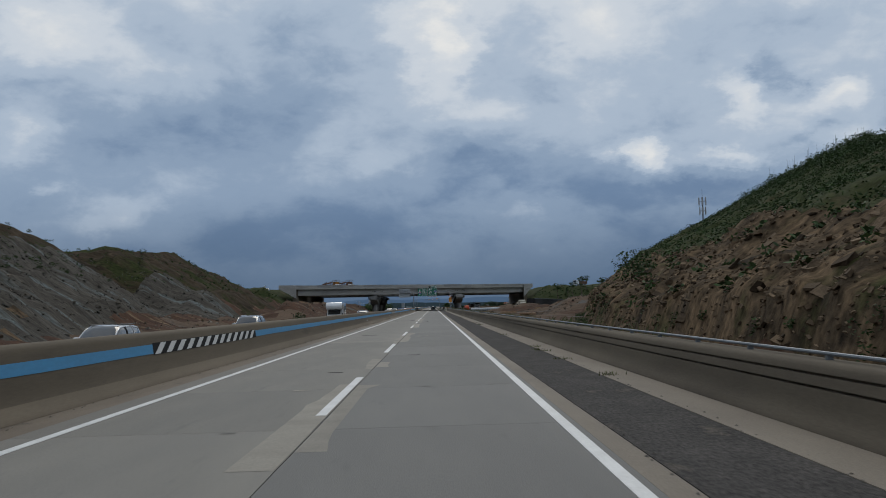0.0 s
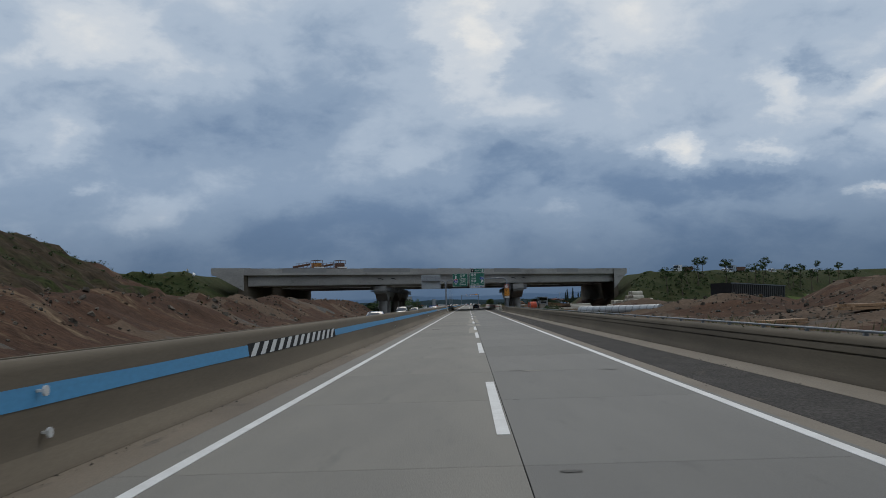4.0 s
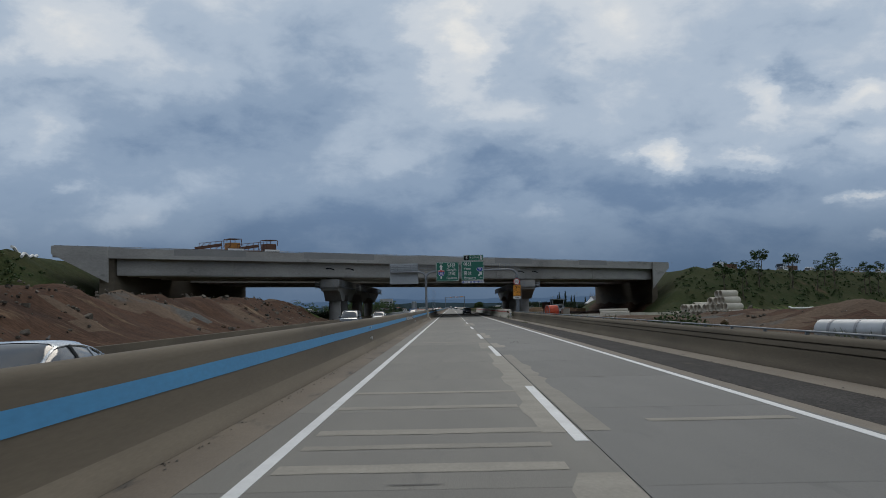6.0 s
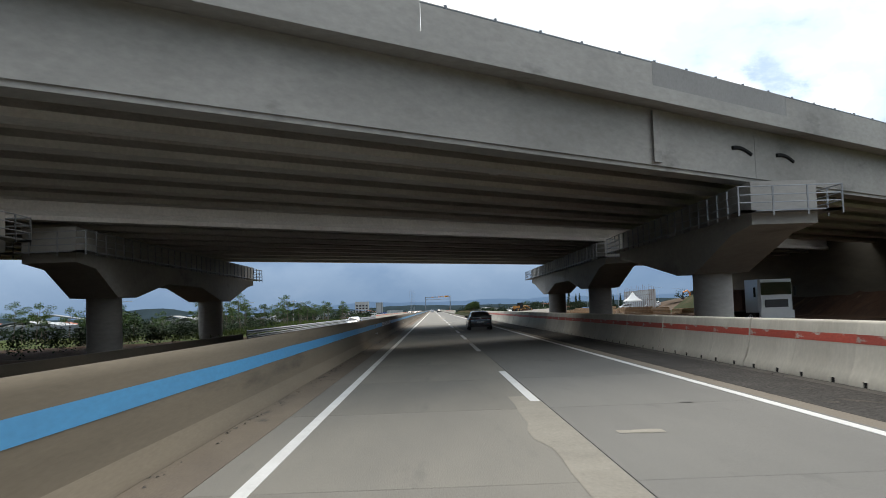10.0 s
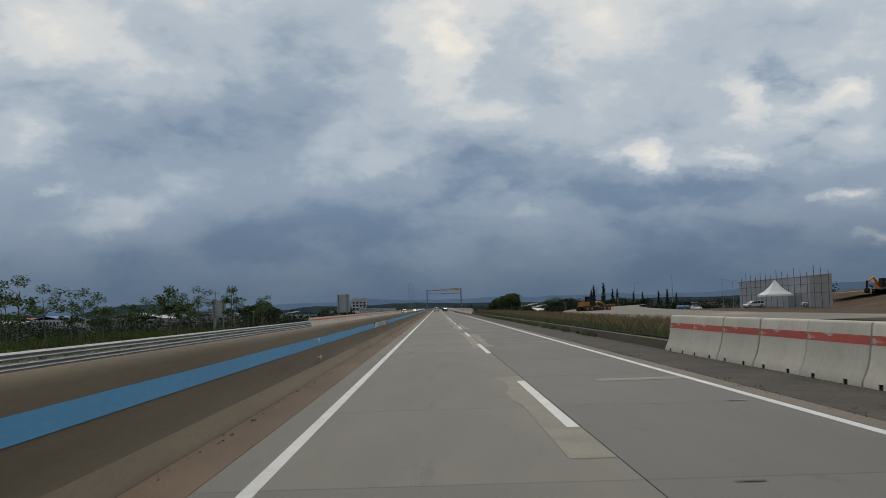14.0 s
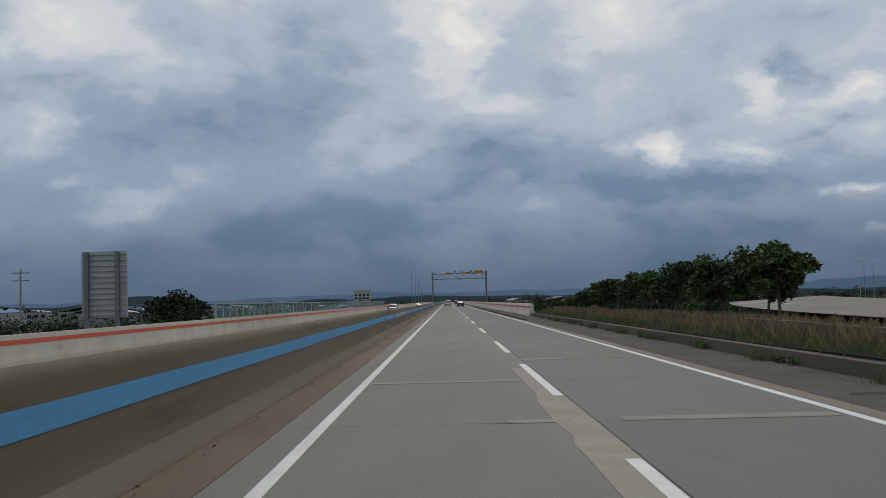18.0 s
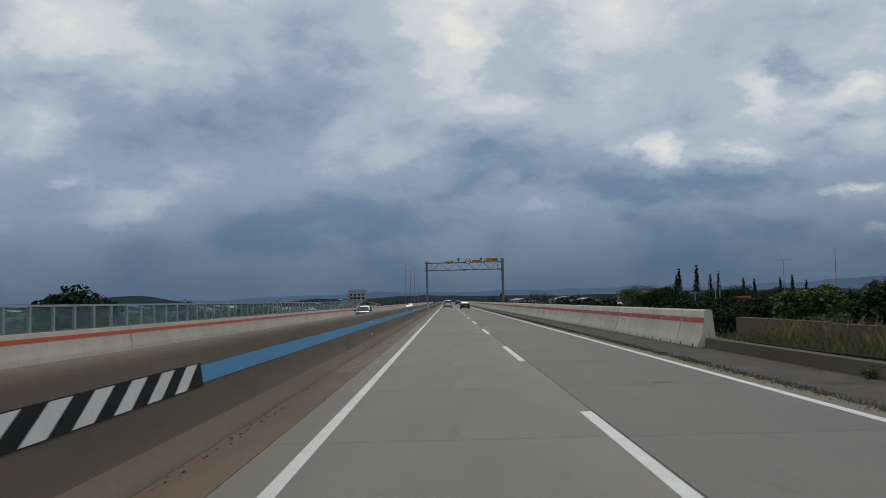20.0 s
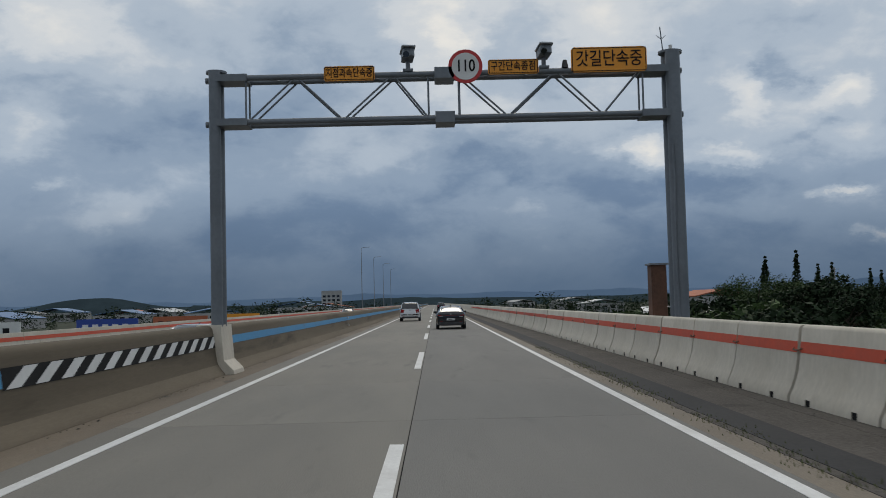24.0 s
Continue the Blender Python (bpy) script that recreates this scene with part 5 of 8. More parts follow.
# ---- telecom mast on the cut slope ----
mast = thing("telecom_mast", "tall steel telecom mast with panel antennas", "mast")
mx, my = 59.3, 197.6
mz = ground_z(mx, my)
part("pole", Shape().tube([(mx, my, mz - 0.5), (mx, my, 23.0)], 0.22, 12, 0.12), STEEL_DK, mast, smooth=40)
part("spike", Shape().tube([(mx, my, 23.0), (mx, my, 24.8)], 0.03, 6), STEEL_DK, mast, smooth=40)
for zz, rr in ((22.2, 0.8), (20.2, 0.7), (16.4, 0.6), (15.0, 0.6)):
    for q in range(6):
        a = q * math.pi / 3 + zz
        part("antenna", Shape().slab(pose(mx + rr * math.cos(a), my + rr * math.sin(a), zz, 0, 0, math.degrees(a)), 0.14, 0.34, 1.6 if zz > 18 else 0.7, 0.04), ALU, mast)
    part("ring", Shape().tube([(mx + rr * math.cos(a), my + rr * math.sin(a), zz) for a in (2 * math.pi * q / 16 for q in range(17))], 0.04, 6, caps=False), STEEL_DK, mast, smooth=40)

# ---- paving machines on the overpass ----


def paver(xc, off, label):
    yb = SKEW * xc + NEAR_EDGE + 5.0
    p = thing("paving_machine", label, "paving machine", "paving machines", at=pose(xc, yb, SOF + 0.35, 0, 0, 42) @ Matrix.Scale(0.85, 4))
    part("frame", Shape().box(-6.0, 2.2, -1.2, 1.2, 0.9, 1.5), RUST, p)
    part("track", Shape().slab(pose(1.0, -1.0, 0.45), 2.2, 0.5, 0.9, 0.2), BLACK, p)
    part("track", Shape().slab(pose(1.0, 1.0, 0.45), 2.2, 0.5, 0.9, 0.2), BLACK, p)
    part("engine_house", Shape().slab(pose(0.9, 0, 2.1), 2.0, 2.0, 1.2, 0.15), (YELLOW if off else RUST), p)
    part("canopy", Shape().box(-0.1, 2.0, -1.1, 1.1, 3.3, 3.4), RUST, p)
    part("skirt", Shape().box(-0.6, 2.3, -1.26, -1.2, 1.3, 1.7), WHITE, p)
    for xx in (-0.1, 2.0):
        for yy_ in (-1.1, 1.1):
            part("canopy_post", Shape().box(xx - .04, xx + .04, yy_ - .04, yy_ + .04, 2.4, 3.3), RUST, p)
    for q in range(6):
        part("rail_post", Shape().box(-5.8 + q, -5.74 + q, -1.2, -1.14, 1.5, 2.4 + 0.12 * q), RUST, p)
        part("lattice_bar", Shape().tube([(-5.8 + q, -1.15, 1.5), (-4.9 + q, -1.15, 2.4)], 0.05, 6), RUST, p)
    part("handrail", Shape().tube([(-5.8, -1.17, 2.4), (-0.6, -1.17, 3.0)], 0.04, 6), RUST, p)
    part("conveyor", Shape().slab(pose(-3.4, 0.2, 2.0, 0, -9, 0), 4.6, 0.9, 0.5, 0.05), RUST, p)


paver(-33.2, 1, "rusty yellow paving machine standing on the unfinished overpass")
paver(-28.8, 0, "rusty brown paving machine with a canopy on the unfinished overpass")

# ---- construction yard: pipes, reel, blocks, timber ----
pipe_o = Shape()
N_ = 18
for k_ in range(N_):
    a = 2 * math.pi * k_ / N_
    pipe_o.v += [(math.cos(a) * r_, y_, math.sin(a) * r_) for y_, r_ in ((-1.25, 0.52), (-1.25, 0.43), (1.25, 0.43), (1.25, 0.45), (1.05, 0.52))]
for k_ in range(N_):
    for j in range(5):
        pipe_o.f.append((k_ * 5 + j, k_ * 5 + (j + 1) % 5, ((k_ + 1) % N_) * 5 + (j + 1) % 5, ((k_ + 1) % N_) * 5 + j))
pipe_me = pipe_o.mesh("drain_pipe", JERSEY, 40)


def drain_pipe(x, y, z, turn, scale=1.0):
    o = new("drain_pipe", pipe_me)
    o.matrix_world = pose(x, y, z, 0, 0, turn) @ Matrix.Scale(scale, 4)
    return tagged(o, "grey concrete drain pipe in a stack on bare ground", "pipe", "stacked drain pipes")


for row, cnt in enumerate((13, 11, 4, 2)):
    for q in range(cnt):
        along = 14.6 - 1.0 * q - 0.5 * row
        px_, py_ = 27.8 + 0.287 * along, 328.0 - 0.958 * along
        drain_pipe(px_ + 0.1 * (q % 3), py_, ground_z(px_, py_) + 0.40 + 0.78 * row, -73 + (q % 4) * 3, 0.88)
for row, cnt in enumerate((5, 3)):
    for q in range(cnt):
        px_, py_ = 40.0 + 1.05 * q + 0.5 * row, 362.0 + 0.4 * q
        drain_pipe(px_, py_, ground_z(42.0, 363.0) + 0.5 + 0.86 * row, -74 + 4 * (q % 3), 1.0)
ch = thing("concrete_channel", "long pale precast drain channel on bare ground", "drain")
for q in range(9):
    cx_, cy_ = 18.5 + 2.7 * q, 356.0 + 0.9 * q
    part("channel_piece", Shape().slab(pose(cx_, cy_, ground_z(cx_, cy_) + 0.15, 0, 0, 18.4), 2.78, 0.7, 0.55, 0.05), JERSEY, ch)
sp = thing("steel_pipe", "long grey spiral steel pipe lying beside the wall", "pipe")
part("tube", Shape().tube([(11.5, 236.0, 0.55), (17.5, 224.0, 0.62)], 0.42, 18), ALU, sp, smooth=40)
for q in range(12):
    t_ = (q + 0.5) / 12
    part("seam", Shape().tube([(11.5 + 6 * t_, 236 - 12 * t_, 0.55 + .07 * t_), (11.55 + 6 * t_, 235.9 - 12 * t_, 0.55 + .07 * t_)], 0.435, 18), STEEL, sp, smooth=40)
for q in range(3):
    o = new("culvert_pipe", pipe_me)
    o.matrix_world = pose(27.3 + (0.3, 0.5, 0.2)[q], 371.5 + (0, 0.56, 0.28)[q], ground_z(27.3, 371.5) + 0.26 + (0.42 if q == 2 else 0), 0, 0, 78) @ Matrix.Diagonal((0.5, 2.0, 0.5, 1))
    tagged(o, "pale plastic culvert pipe lying under the overpass", "pipe", "culvert pipes")


def cable_reel(x, y, r_, w_):
    c = thing("conduit_reel", "large steel reel wound with bright orange conduit", "cable reel", at=pose(x, y, r_ - 0.3, 0, 0, 18))
    for q in range(9):
        part("conduit_coil", Shape().tube([(-w_ / 2 + w_ * (q + 0.5) / 9, 0.86 * r_ * math.cos(a), 0.86 * r_ * math.sin(a)) for a in (2 * math.pi * i / 24 for i in range(25))], 0.11, 8, caps=False), REEL, c, smooth=40)
    for s_ in (-1, 1):
        part("reel_rim", Shape().tube([(s_ * w_ / 2, r_ * math.cos(a), r_ * math.sin(a)) for a in (2 * math.pi * i / 24 for i in range(25))], 0.05, 8, caps=False), STEEL, c, smooth=40)
        for q in range(4):
            a = math.pi * q / 4
            part("spoke", Shape().tube([(s_ * w_ / 2, -r_ * math.cos(a), -r_ * math.sin(a)), (s_ * w_ / 2, r_ * math.cos(a), r_ * math.sin(a))], 0.03, 6), STEEL, c, smooth=40)
    part("core", Shape().tube([(-w_ / 2, 0, 0), (w_ / 2, 0, 0)], 0.7 * r_, 20), REEL, c, smooth=40)


cable_reel(14.1, 349.9, 0.98, 1.6)
blk = thing("concrete_block", "small pale concrete block beside the reel", "concrete block")
part("block", Shape().slab(pose(16.3, 350.6, 0.35, 0, 0, 12), 1.2, 0.9, 1.4, 0.08), PATCH, blk)
cb = thing("storage_container", "long black steel container tilted on rough ground", "container", at=pose(30.2, 239.2, 0.35, 0, 2, 44))
part("body", Shape().box(-5.7, 5.7, -1.2, 1.2, 0.0, 2.4), BLACK, cb)
for q in range(27):
    part("corrugation", Shape().box(-5.5 + 0.42 * q, -5.32 + 0.42 * q, -1.24, -1.2, 0.12, 2.28), PLASTIC, cb)
for zz in (0.0, 2.32):
    part("edge_rail", Shape().box(-5.72, 5.72, -1.27, -1.2, zz, zz + 0.1), STEEL_DK, cb)
part("door", Shape().box(5.7, 5.74, -1.1, 1.1, 0.1, 2.3), RUST, cb)
for q in range(5):
    part("lettering_bar", Shape().box(-1.6 + 0.9 * q, -1.0 + 0.9 * q, -1.25, -1.242, 0.5, 0.75), WHITE, cb)
tarp = thing("tarpaulin", "crumpled pink tarpaulin over a pile beside the container", "tarpaulin")
tp = []
for i in range(7):
    tp.append([(22.6 + 0.5 * i, 231.5 + 0.45 * j, 0.35 + 1.0 * math.sin(math.pi * i / 6) * math.sin(math.pi * j / 4) + 0.12 * fbm(i * .9, j * .9)) for j in range(5)])
part("sheet", Shape().grid(tp), mat("pink_tarp", (0.42, 0.05, 0.09), (0.30, 0.04, 0.07), 0.6, stain=1.2), tarp, smooth=60)
rw = random.Random(21)


def timber_stack(x, y, cnt, turn):
    t_ = thing("timber_stack", "stack of raw formwork boards on bare ground", "timber", "timber stacks", at=pose(x, y, ground_z(x, y), 0, 0, turn))
    for q in range(cnt):
        part("board", Shape().box(-1.8 + rw.uniform(-.2, .2), 1.8 + rw.uniform(-.2, .2), -0.9 + 0.36 * (q % 5), -0.57 + 0.36 * (q % 5), 0.1 + 0.2 * (q // 5), 0.26 + 0.2 * (q // 5)), WOOD, t_)


for x, y, c_, tn in ((26, 506, 30, 20), (30, 508, 35, -5), (35, 512, 25, 12), (23, 497, 25, 30), (27.5, 469, 30, 5), (31, 472, 25, -14), (34.5, 470, 20, 40), (17, 152, 10, 70), (16.5, 188, 8, 40), (25, 196, 10, 15)):
    timber_stack(x, y, c_, tn)

# rubble by the road: loose stones
rr_ = random.Random(8)
st_mesh = []
for q in range(4):
    bm = bmesh.new()
    bmesh.ops.create_icosphere(bm, subdivisions=1, radius=1.0)
    for v_ in bm.verts:
        v_.co *= rr_.uniform(0.65, 1.15)
        v_.co.z *= 0.7
    me = bpy.data.meshes.new("boulder")
    bm.to_mesh(me)
    bm.free()
    me.materials.append((SHALE, ROCK, RUBBLE, SAND)[q])
    st_mesh.append(me)
for q in range(170):
    zone = q % 4
    if zone == 0:
        x, y = rr_.uniform(-36, -19), rr_.uniform(95, 175)
    elif zone == 1:
        x, y = rr_.uniform(17, 40), rr_.uniform(150, 240)
    elif zone == 2:
        x, y = rr_.uniform(-25, -18.5), rr_.uniform(170, 330)
    else:
        x, y = rr_.uniform(12, 30), rr_.uniform(215, 330)
    o = new("boulder", st_mesh[rr_.randrange(4)])
    sc = rr_.uniform(0.10, 0.36)
    o.matrix_world = pose(x, y, ground_z(x, y) + sc * 0.2, rr_.uniform(0, 30), rr_.uniform(0, 30), rr_.uniform(0, 360)) @ Matrix.Diagonal((sc, sc * rr_.uniform(.6, 1.2), sc, 1))
    tagged(o, "loose broken stone lying on the bare slope", "stone", "loose stones")

# tent, fence and yard beyond the overpass
tx, ty = 63.5, 641.0
tz = ground_z(tx, ty)
tent = thing("canopy_tent", "white peaked canopy tent at the construction yard", "tent", at=pose(tx, ty, tz))
th = 5.1 - tz
roofp = [(-2.6, -2.6), (2.6, -2.6), (2.6, 2.6), (-2.6, 2.6)]
s = Shape()
rings_ = [(1.0, th * 0.48), (0.62, th * 0.60), (0.30, th * 0.78), (0.02, th)]
for f_, z_ in rings_:
    s.v += [(a * f_, b * f_, z_) for a, b in roofp]
for q in range(3):
    s.f += [(q * 4 + i, q * 4 + (i + 1) % 4, (q + 1) * 4 + (i + 1) % 4, (q + 1) * 4 + i) for i in range(4)]
part("roof", s, CANVAS, tent)
s = Shape()
for i in range(4):
    a, b = roofp[i], roofp[(i + 1) % 4]
    s.add([(*a, th * 0.42), (*b, th * 0.42), (*b, th * 0.485), (*a, th * 0.485)], [(0, 1, 2, 3)])
part("valance", s, CANVAS, tent)
for a, b in roofp:
    part("leg", Shape().tube([(a, b, -0.1), (a, b, th * 0.48)], 0.05, 6), ALU, tent, smooth=40)
wall_f = thing("site_hoarding", "grey scaffold-braced sheet hoarding round a building site", "hoarding", kind="structure")
for q in range(16):
    y = 622 + 3.4 * q
    x = 66.5 + 0.1 * q
    z_ = ground_z(x, y) - 0.3
    part("sheet", Shape().box(x, x + 0.08, y, y + 3.3, z_, 5.6), ALU if q > 2 else WALLPALE, wall_f)
    for zz in (2.4, 4.0, 5.4):
        part("ledger", Shape().tube([(x - 0.5, y, zz), (x - 0.5, y + 3.4, zz)], 0.04, 5), RUST, wall_f)
    part("standard", Shape().tube([(x - 0.5, y, z_), (x - 0.5, y, 6.3 + 0.5 * (q % 3))], 0.05, 5), RUST, wall_f)
for q in range(4):
    bx_ = 52 + 2.2 * q
    d_ = thing("water_tank", "blue plastic water tank on its side", "tank", "yard tanks", at=pose(bx_, 668 + 3 * q, ground_z(bx_, 668 + 3 * q) + 0.45, 0, 0, 40 * q) @ Matrix.Scale(0.65, 4))
    part("drum", Shape().tube([(-1.1, 0, 0), (-1.0, 0, 0), (1.0, 0, 0), (1.1, 0, 0)], 0.7, 14), ROOFBLUE if q < 2 else CANVAS, d_, smooth=50)
    part("cradle", Shape().box(-0.8, 0.8, -0.5, 0.5, -0.75, -0.6), STEEL, d_)
# new pavement strips on the right
pv = thing("new_ramp", "freshly paved pale ramp rising beyond the roadside weeds", "road", kind="structure")
rows_ = []
for q in range(26):
    y = 520 + 9 * q
    xc_ = 21 + 0.0009 * (y - 560) ** 2 if y > 560 else 21
    rows_.append([(xc_ - 4.5 + 16 * k_ / 6, y, 0.22 + 0.004 * max(0, y - 560) * (k_ / 6)) for k_ in range(7)])
part("surface", Shape().grid(rows_), PAVE, pv)
rows_ = []
for q in range(16):
    t_ = q / 15
    x_, y_ = 74 + 60 * t_, 640 - 70 * t_
    rows_.append([(x_, y_, 2.2 + 4.2 * t_), (x_ + 3, y_ + 8, 2.3 + 4.2 * t_)])
part("surface", Shape().grid(rows_), PAVE, pv)

# ---- vehicles ----


def wheel(parent, x, y, r_, w_=0.21):
    s_ = 1 if x > 0 else -1
    wh = part("wheel", Shape().tube([(x - s_ * w_, y, r_), (x - s_ * 0.02, y, r_), (x, y, r_)], r_ * 0.97, 28), TYRE, parent, "", smooth=40)
    wh.name = "wheel"
    part("tyre", Shape().tube([(x - s_ * (w_ - 0.02), y, r_), (x - s_ * 0.015, y, r_)], r_, 28), TYRE, wh, smooth=50)
    rim = Shape()
    for k_ in range(5):
        a = 2 * math.pi * k_ / 5 + 0.3
        rim.slab(Matrix.Translation((x + s_ * 0.006, y, r_)) @ Euler((a, 0, 0)).to_matrix().to_4x4() @ pose(0, 0, r_ * 0.36), 0.025, 0.10, r_ * 0.62, 0.008)
    rim.tube([(x - s_ * 0.01, y, r_), (x + s_ * 0.012, y, r_)], r_ * 0.16, 14)
    n_ = 28
    for a0 in range(n_):
        a, b = 2 * math.pi * a0 / n_, 2 * math.pi * (a0 + 1) / n_
        rim.add([(x + s_ * 0.01, y + math.cos(q) * r_ * f_, r_ + math.sin(q) * r_ * f_) for q, f_ in ((a, 0.62), (b, 0.62), (b, 0.70), (a, 0.70))], [(0, 1, 2, 3)])
    part("rim", rim, RIM, wh, "silver alloy rim")
    arc = [(x - s_ * 0.03, y + (r_ + 0.06) * math.cos(a), r_ + (r_ + 0.06) * math.sin(a)) for a in (math.pi * (-0.05 + 1.1 * i / 14) for i in range(15))]
    part("wheel_arch", Shape().tube(arc, 0.026, 6), PLASTIC, parent, smooth=40)


def glide(st, n):
    """Stations of numbers, rounded off into n even steps."""
    out = []
    for i in range(n + 1):
        u = i / n * (len(st) - 1)
        k_ = min(int(u), len(st) - 2)
        t_ = u - k_
        p0, p1, p2, p3 = st[max(k_ - 1, 0)], st[k_], st[k_ + 1], st[min(k_ + 2, len(st) - 1)]
        out.append(tuple(0.5 * (2 * b + (c - a) * t_ + (2 * a - 5 * b + 4 * c - d) * t_ ** 2 + (3 * b - a - 3 * c + d) * t_ ** 3) for a, b, c, d in zip(p0, p1, p2, p3)))
    return out


def car(name, label, at, body_mat, length=4.65, width=1.82, high=1.42, suv=False, category="car", bars=True):
    c = thing(name, label, category, "", at=at)
    k_ = length / 4.65
    w_ = width / 2
    hz = high / (1.70 if suv else 1.42)
    if suv:
        st = [(-2.33, .72, .84, .50), (-2.30, 1.00, .91, .42), (-2.20, 1.10, .96, .34), (-1.2, 1.10, 1.0, .28), (0, 1.08, 1.0, .27), (1.0, 1.06, 1.0, .27), (1.6, 1.03, .98, .28), (2.05, .95, .93, .32), (2.25, .80, .86, .36), (2.33, .60, .76, .42)]
        cabin = [(-2.24, 1.12, .79, .70), (-2.14, 1.42, .81, .66), (-1.92, 1.63, .82, .65), (-1.0, 1.70, .84, .65), (0, 1.70, .85, .65), (.5, 1.64, .85, .65), (.95, 1.40, .84, .68), (1.45, 1.07, .80, .72)]
        roof_y, belt0, bz = (-2.0, .48), 1.08, 1.05
    else:
        st = [(-2.33, .76, .76, .40), (-2.31, .96, .86, .33), (-2.22, 1.07, .92, .28), (-1.9, 1.05, .97, .24), (-1.3, 1.0, 1.0, .20), (-.3, .95, 1.0, .19), (.8, .93, 1.0, .19), (1.25, .93, .99, .19), (1.7, .86, .97, .20), (2.1, .76, .91, .22), (2.27, .65, .84, .26), (2.33, .50, .72, .34)]
        cabin = [(-2.05, 1.06, .70, .62), (-1.65, 1.19, .77, .60), (-1.15, 1.335, .82, .58), (-.55, 1.41, .85, .585), (.05, 1.42, .86, .59), (.45, 1.375, .86, .60), (.9, 1.17, .84, .63), (1.32, .95, .78, .68)]
        roof_y, belt0, bz = (-1.0, .42), .97, .91
    belt = belt0 * hz
    ws = w_ / .91
    rows_ = []
    for y, zt, hw, zb in glide(st, 30):
        top = zt * hz
        W = w_ * hw
        half = [(0.0, top + 0.02), (W * 0.5, top + 0.016), (W * 0.80, top - 0.005), (W * 0.92, top - 0.04), (W * 0.975, top - 0.10), (W, top - 0.20), (W * 0.985, top * .62 + zb * .32), (W * 0.975, top * .38 + zb * .6), (W * 0.995, zb + 0.17), (W * 0.965, zb + 0.05), (W * 0.86, zb), (0, zb)]
        rows_.append([(a, y * k_, b) for a, b in half] + [(-a, y * k_, b) for a, b in reversed(half[1:-1])])
    n_ = len(rows_[0])
    part("body", Shape().add([p for r in rows_ for p in r], [(q * n_ + i, q * n_ + (i + 1) % n_, (q + 1) * n_ + (i + 1) % n_, (q + 1) * n_ + i) for q in range(len(rows_) - 1) for i in range(n_)] + [tuple(range(n_)), tuple(range((len(rows_) - 1) * n_, len(rows_) * n_))]), body_mat, c, smooth=40)

    def ring(y, zt, wb_, wt_, grow=0.0):
        zt, wb_, wt_ = zt * hz, wb_ * ws, wt_ * ws
        z0 = bz * hz
        h_ = max(zt - z0, .02)
        return [(wb_ + grow, z0), (wb_ * .99 + grow, z0 + h_ * .12), ((wb_ + wt_) / 2 + .03 + grow, z0 + h_ * .55), (wt_ + .035 + grow, z0 + h_ * .86), (wt_ * .90 + grow, zt - .015 + grow), (wt_ * .5, zt + grow), (0, zt + .006 + grow)]

    cab = glide(cabin, 28)
    rows_ = [[(a, q[0] * k_, b) for a, b in ring(*q)] + [(-a, q[0] * k_, b) for a, b in reversed(ring(*q)[:-1])] for q in cab]
    part("glasshouse", Shape().grid(rows_), GLASS, c, "dark tinted windows", smooth=50)
    rows_ = [[(a, q[0] * k_, b) for a, b in ring(*q, .008)[3:]] + [(-a, q[0] * k_, b) for a, b in reversed(ring(*q, .008)[3:-1])] for q in cab if roof_y[0] <= q[0] <= roof_y[1]]
    part("roof", Shape().grid(rows_), body_mat, c, smooth=50)
    rb_, fb, rr0, rf = cabin[0][0] * k_, cabin[-1][0] * k_, roof_y[0] * k_, roof_y[1] * k_
    wb, wr, zr = .86 * ws, .60 * ws, high - .05
    for s_ in (-1, 1):
        rail = [(s_ * ring(*q, .004)[3][0], q[0] * k_, ring(*q, .004)[3][1]) for q in cab]
        part("roof_frame", Shape().tube(rail[1:], .024, 6), body_mat, c, smooth=50)
        part("belt_trim", Shape().tube([(s_ * (ring(*q)[0][0] + .012), q[0] * k_, bz * hz + .02) for q in cab[4:]], .012, 5), PLASTIC, c, "thin dark window trim", smooth=40)
        quarter = [[(s_ * a, q[0] * k_, b) for a, b in ring(*q, .007)[:4]] for q in cab if q[0] < (-1.30 if not suv else -1.75)]
        part("rear_quarter", Shape().grid(quarter), body_mat, c, smooth=50)
        for yp, wd in ((-.22, .05), (-1.02 if not suv else -1.15, .035)):
            near = [q for q in cab if abs(q[0] - yp) < .11][:1] or [cab[12]]
            pts = [(s_ * (a + .004), yp * k_ + .05 * (b - bz), b) for a, b in ring(*near[0], .0)[:4]]
            part("pillar", Shape().tube(pts, wd * .7, 6), PLASTIC if wd > .04 else body_mat, c, smooth=40)
        if suv:
            part("roof_rail", Shape().tube([(s_ * (wr - .02), rr0 + .1, high + .02), (s_ * (wr - .02), rf - .1, high + .02)], 0.025, 6), PLASTIC if body_mat is CAR_WHITE else CHROME, c, smooth=40)
        mr = part("mirror", Shape().egg(pose(s_ * (w_ + .03), fb - .42, belt + .06, 0, 0, s_ * 14), 0.12, 0.075, 0.078), body_mat, c, smooth=60)
        part("mirror_foot", Shape().box(min(s_ * (w_ - .12), s_ * (w_ + .03)), max(s_ * (w_ - .12), s_ * (w_ + .03)), fb - .45, fb - .39, belt - .05, belt + .03), PLASTIC, mr)
        for yy_ in (-0.62 * k_, 0.42 * k_):
            part("door_handle", Shape().slab(pose(s_ * (w_ + .002), yy_, belt - .20), 0.04, 0.20, 0.035, 0.008), body_mat, c)
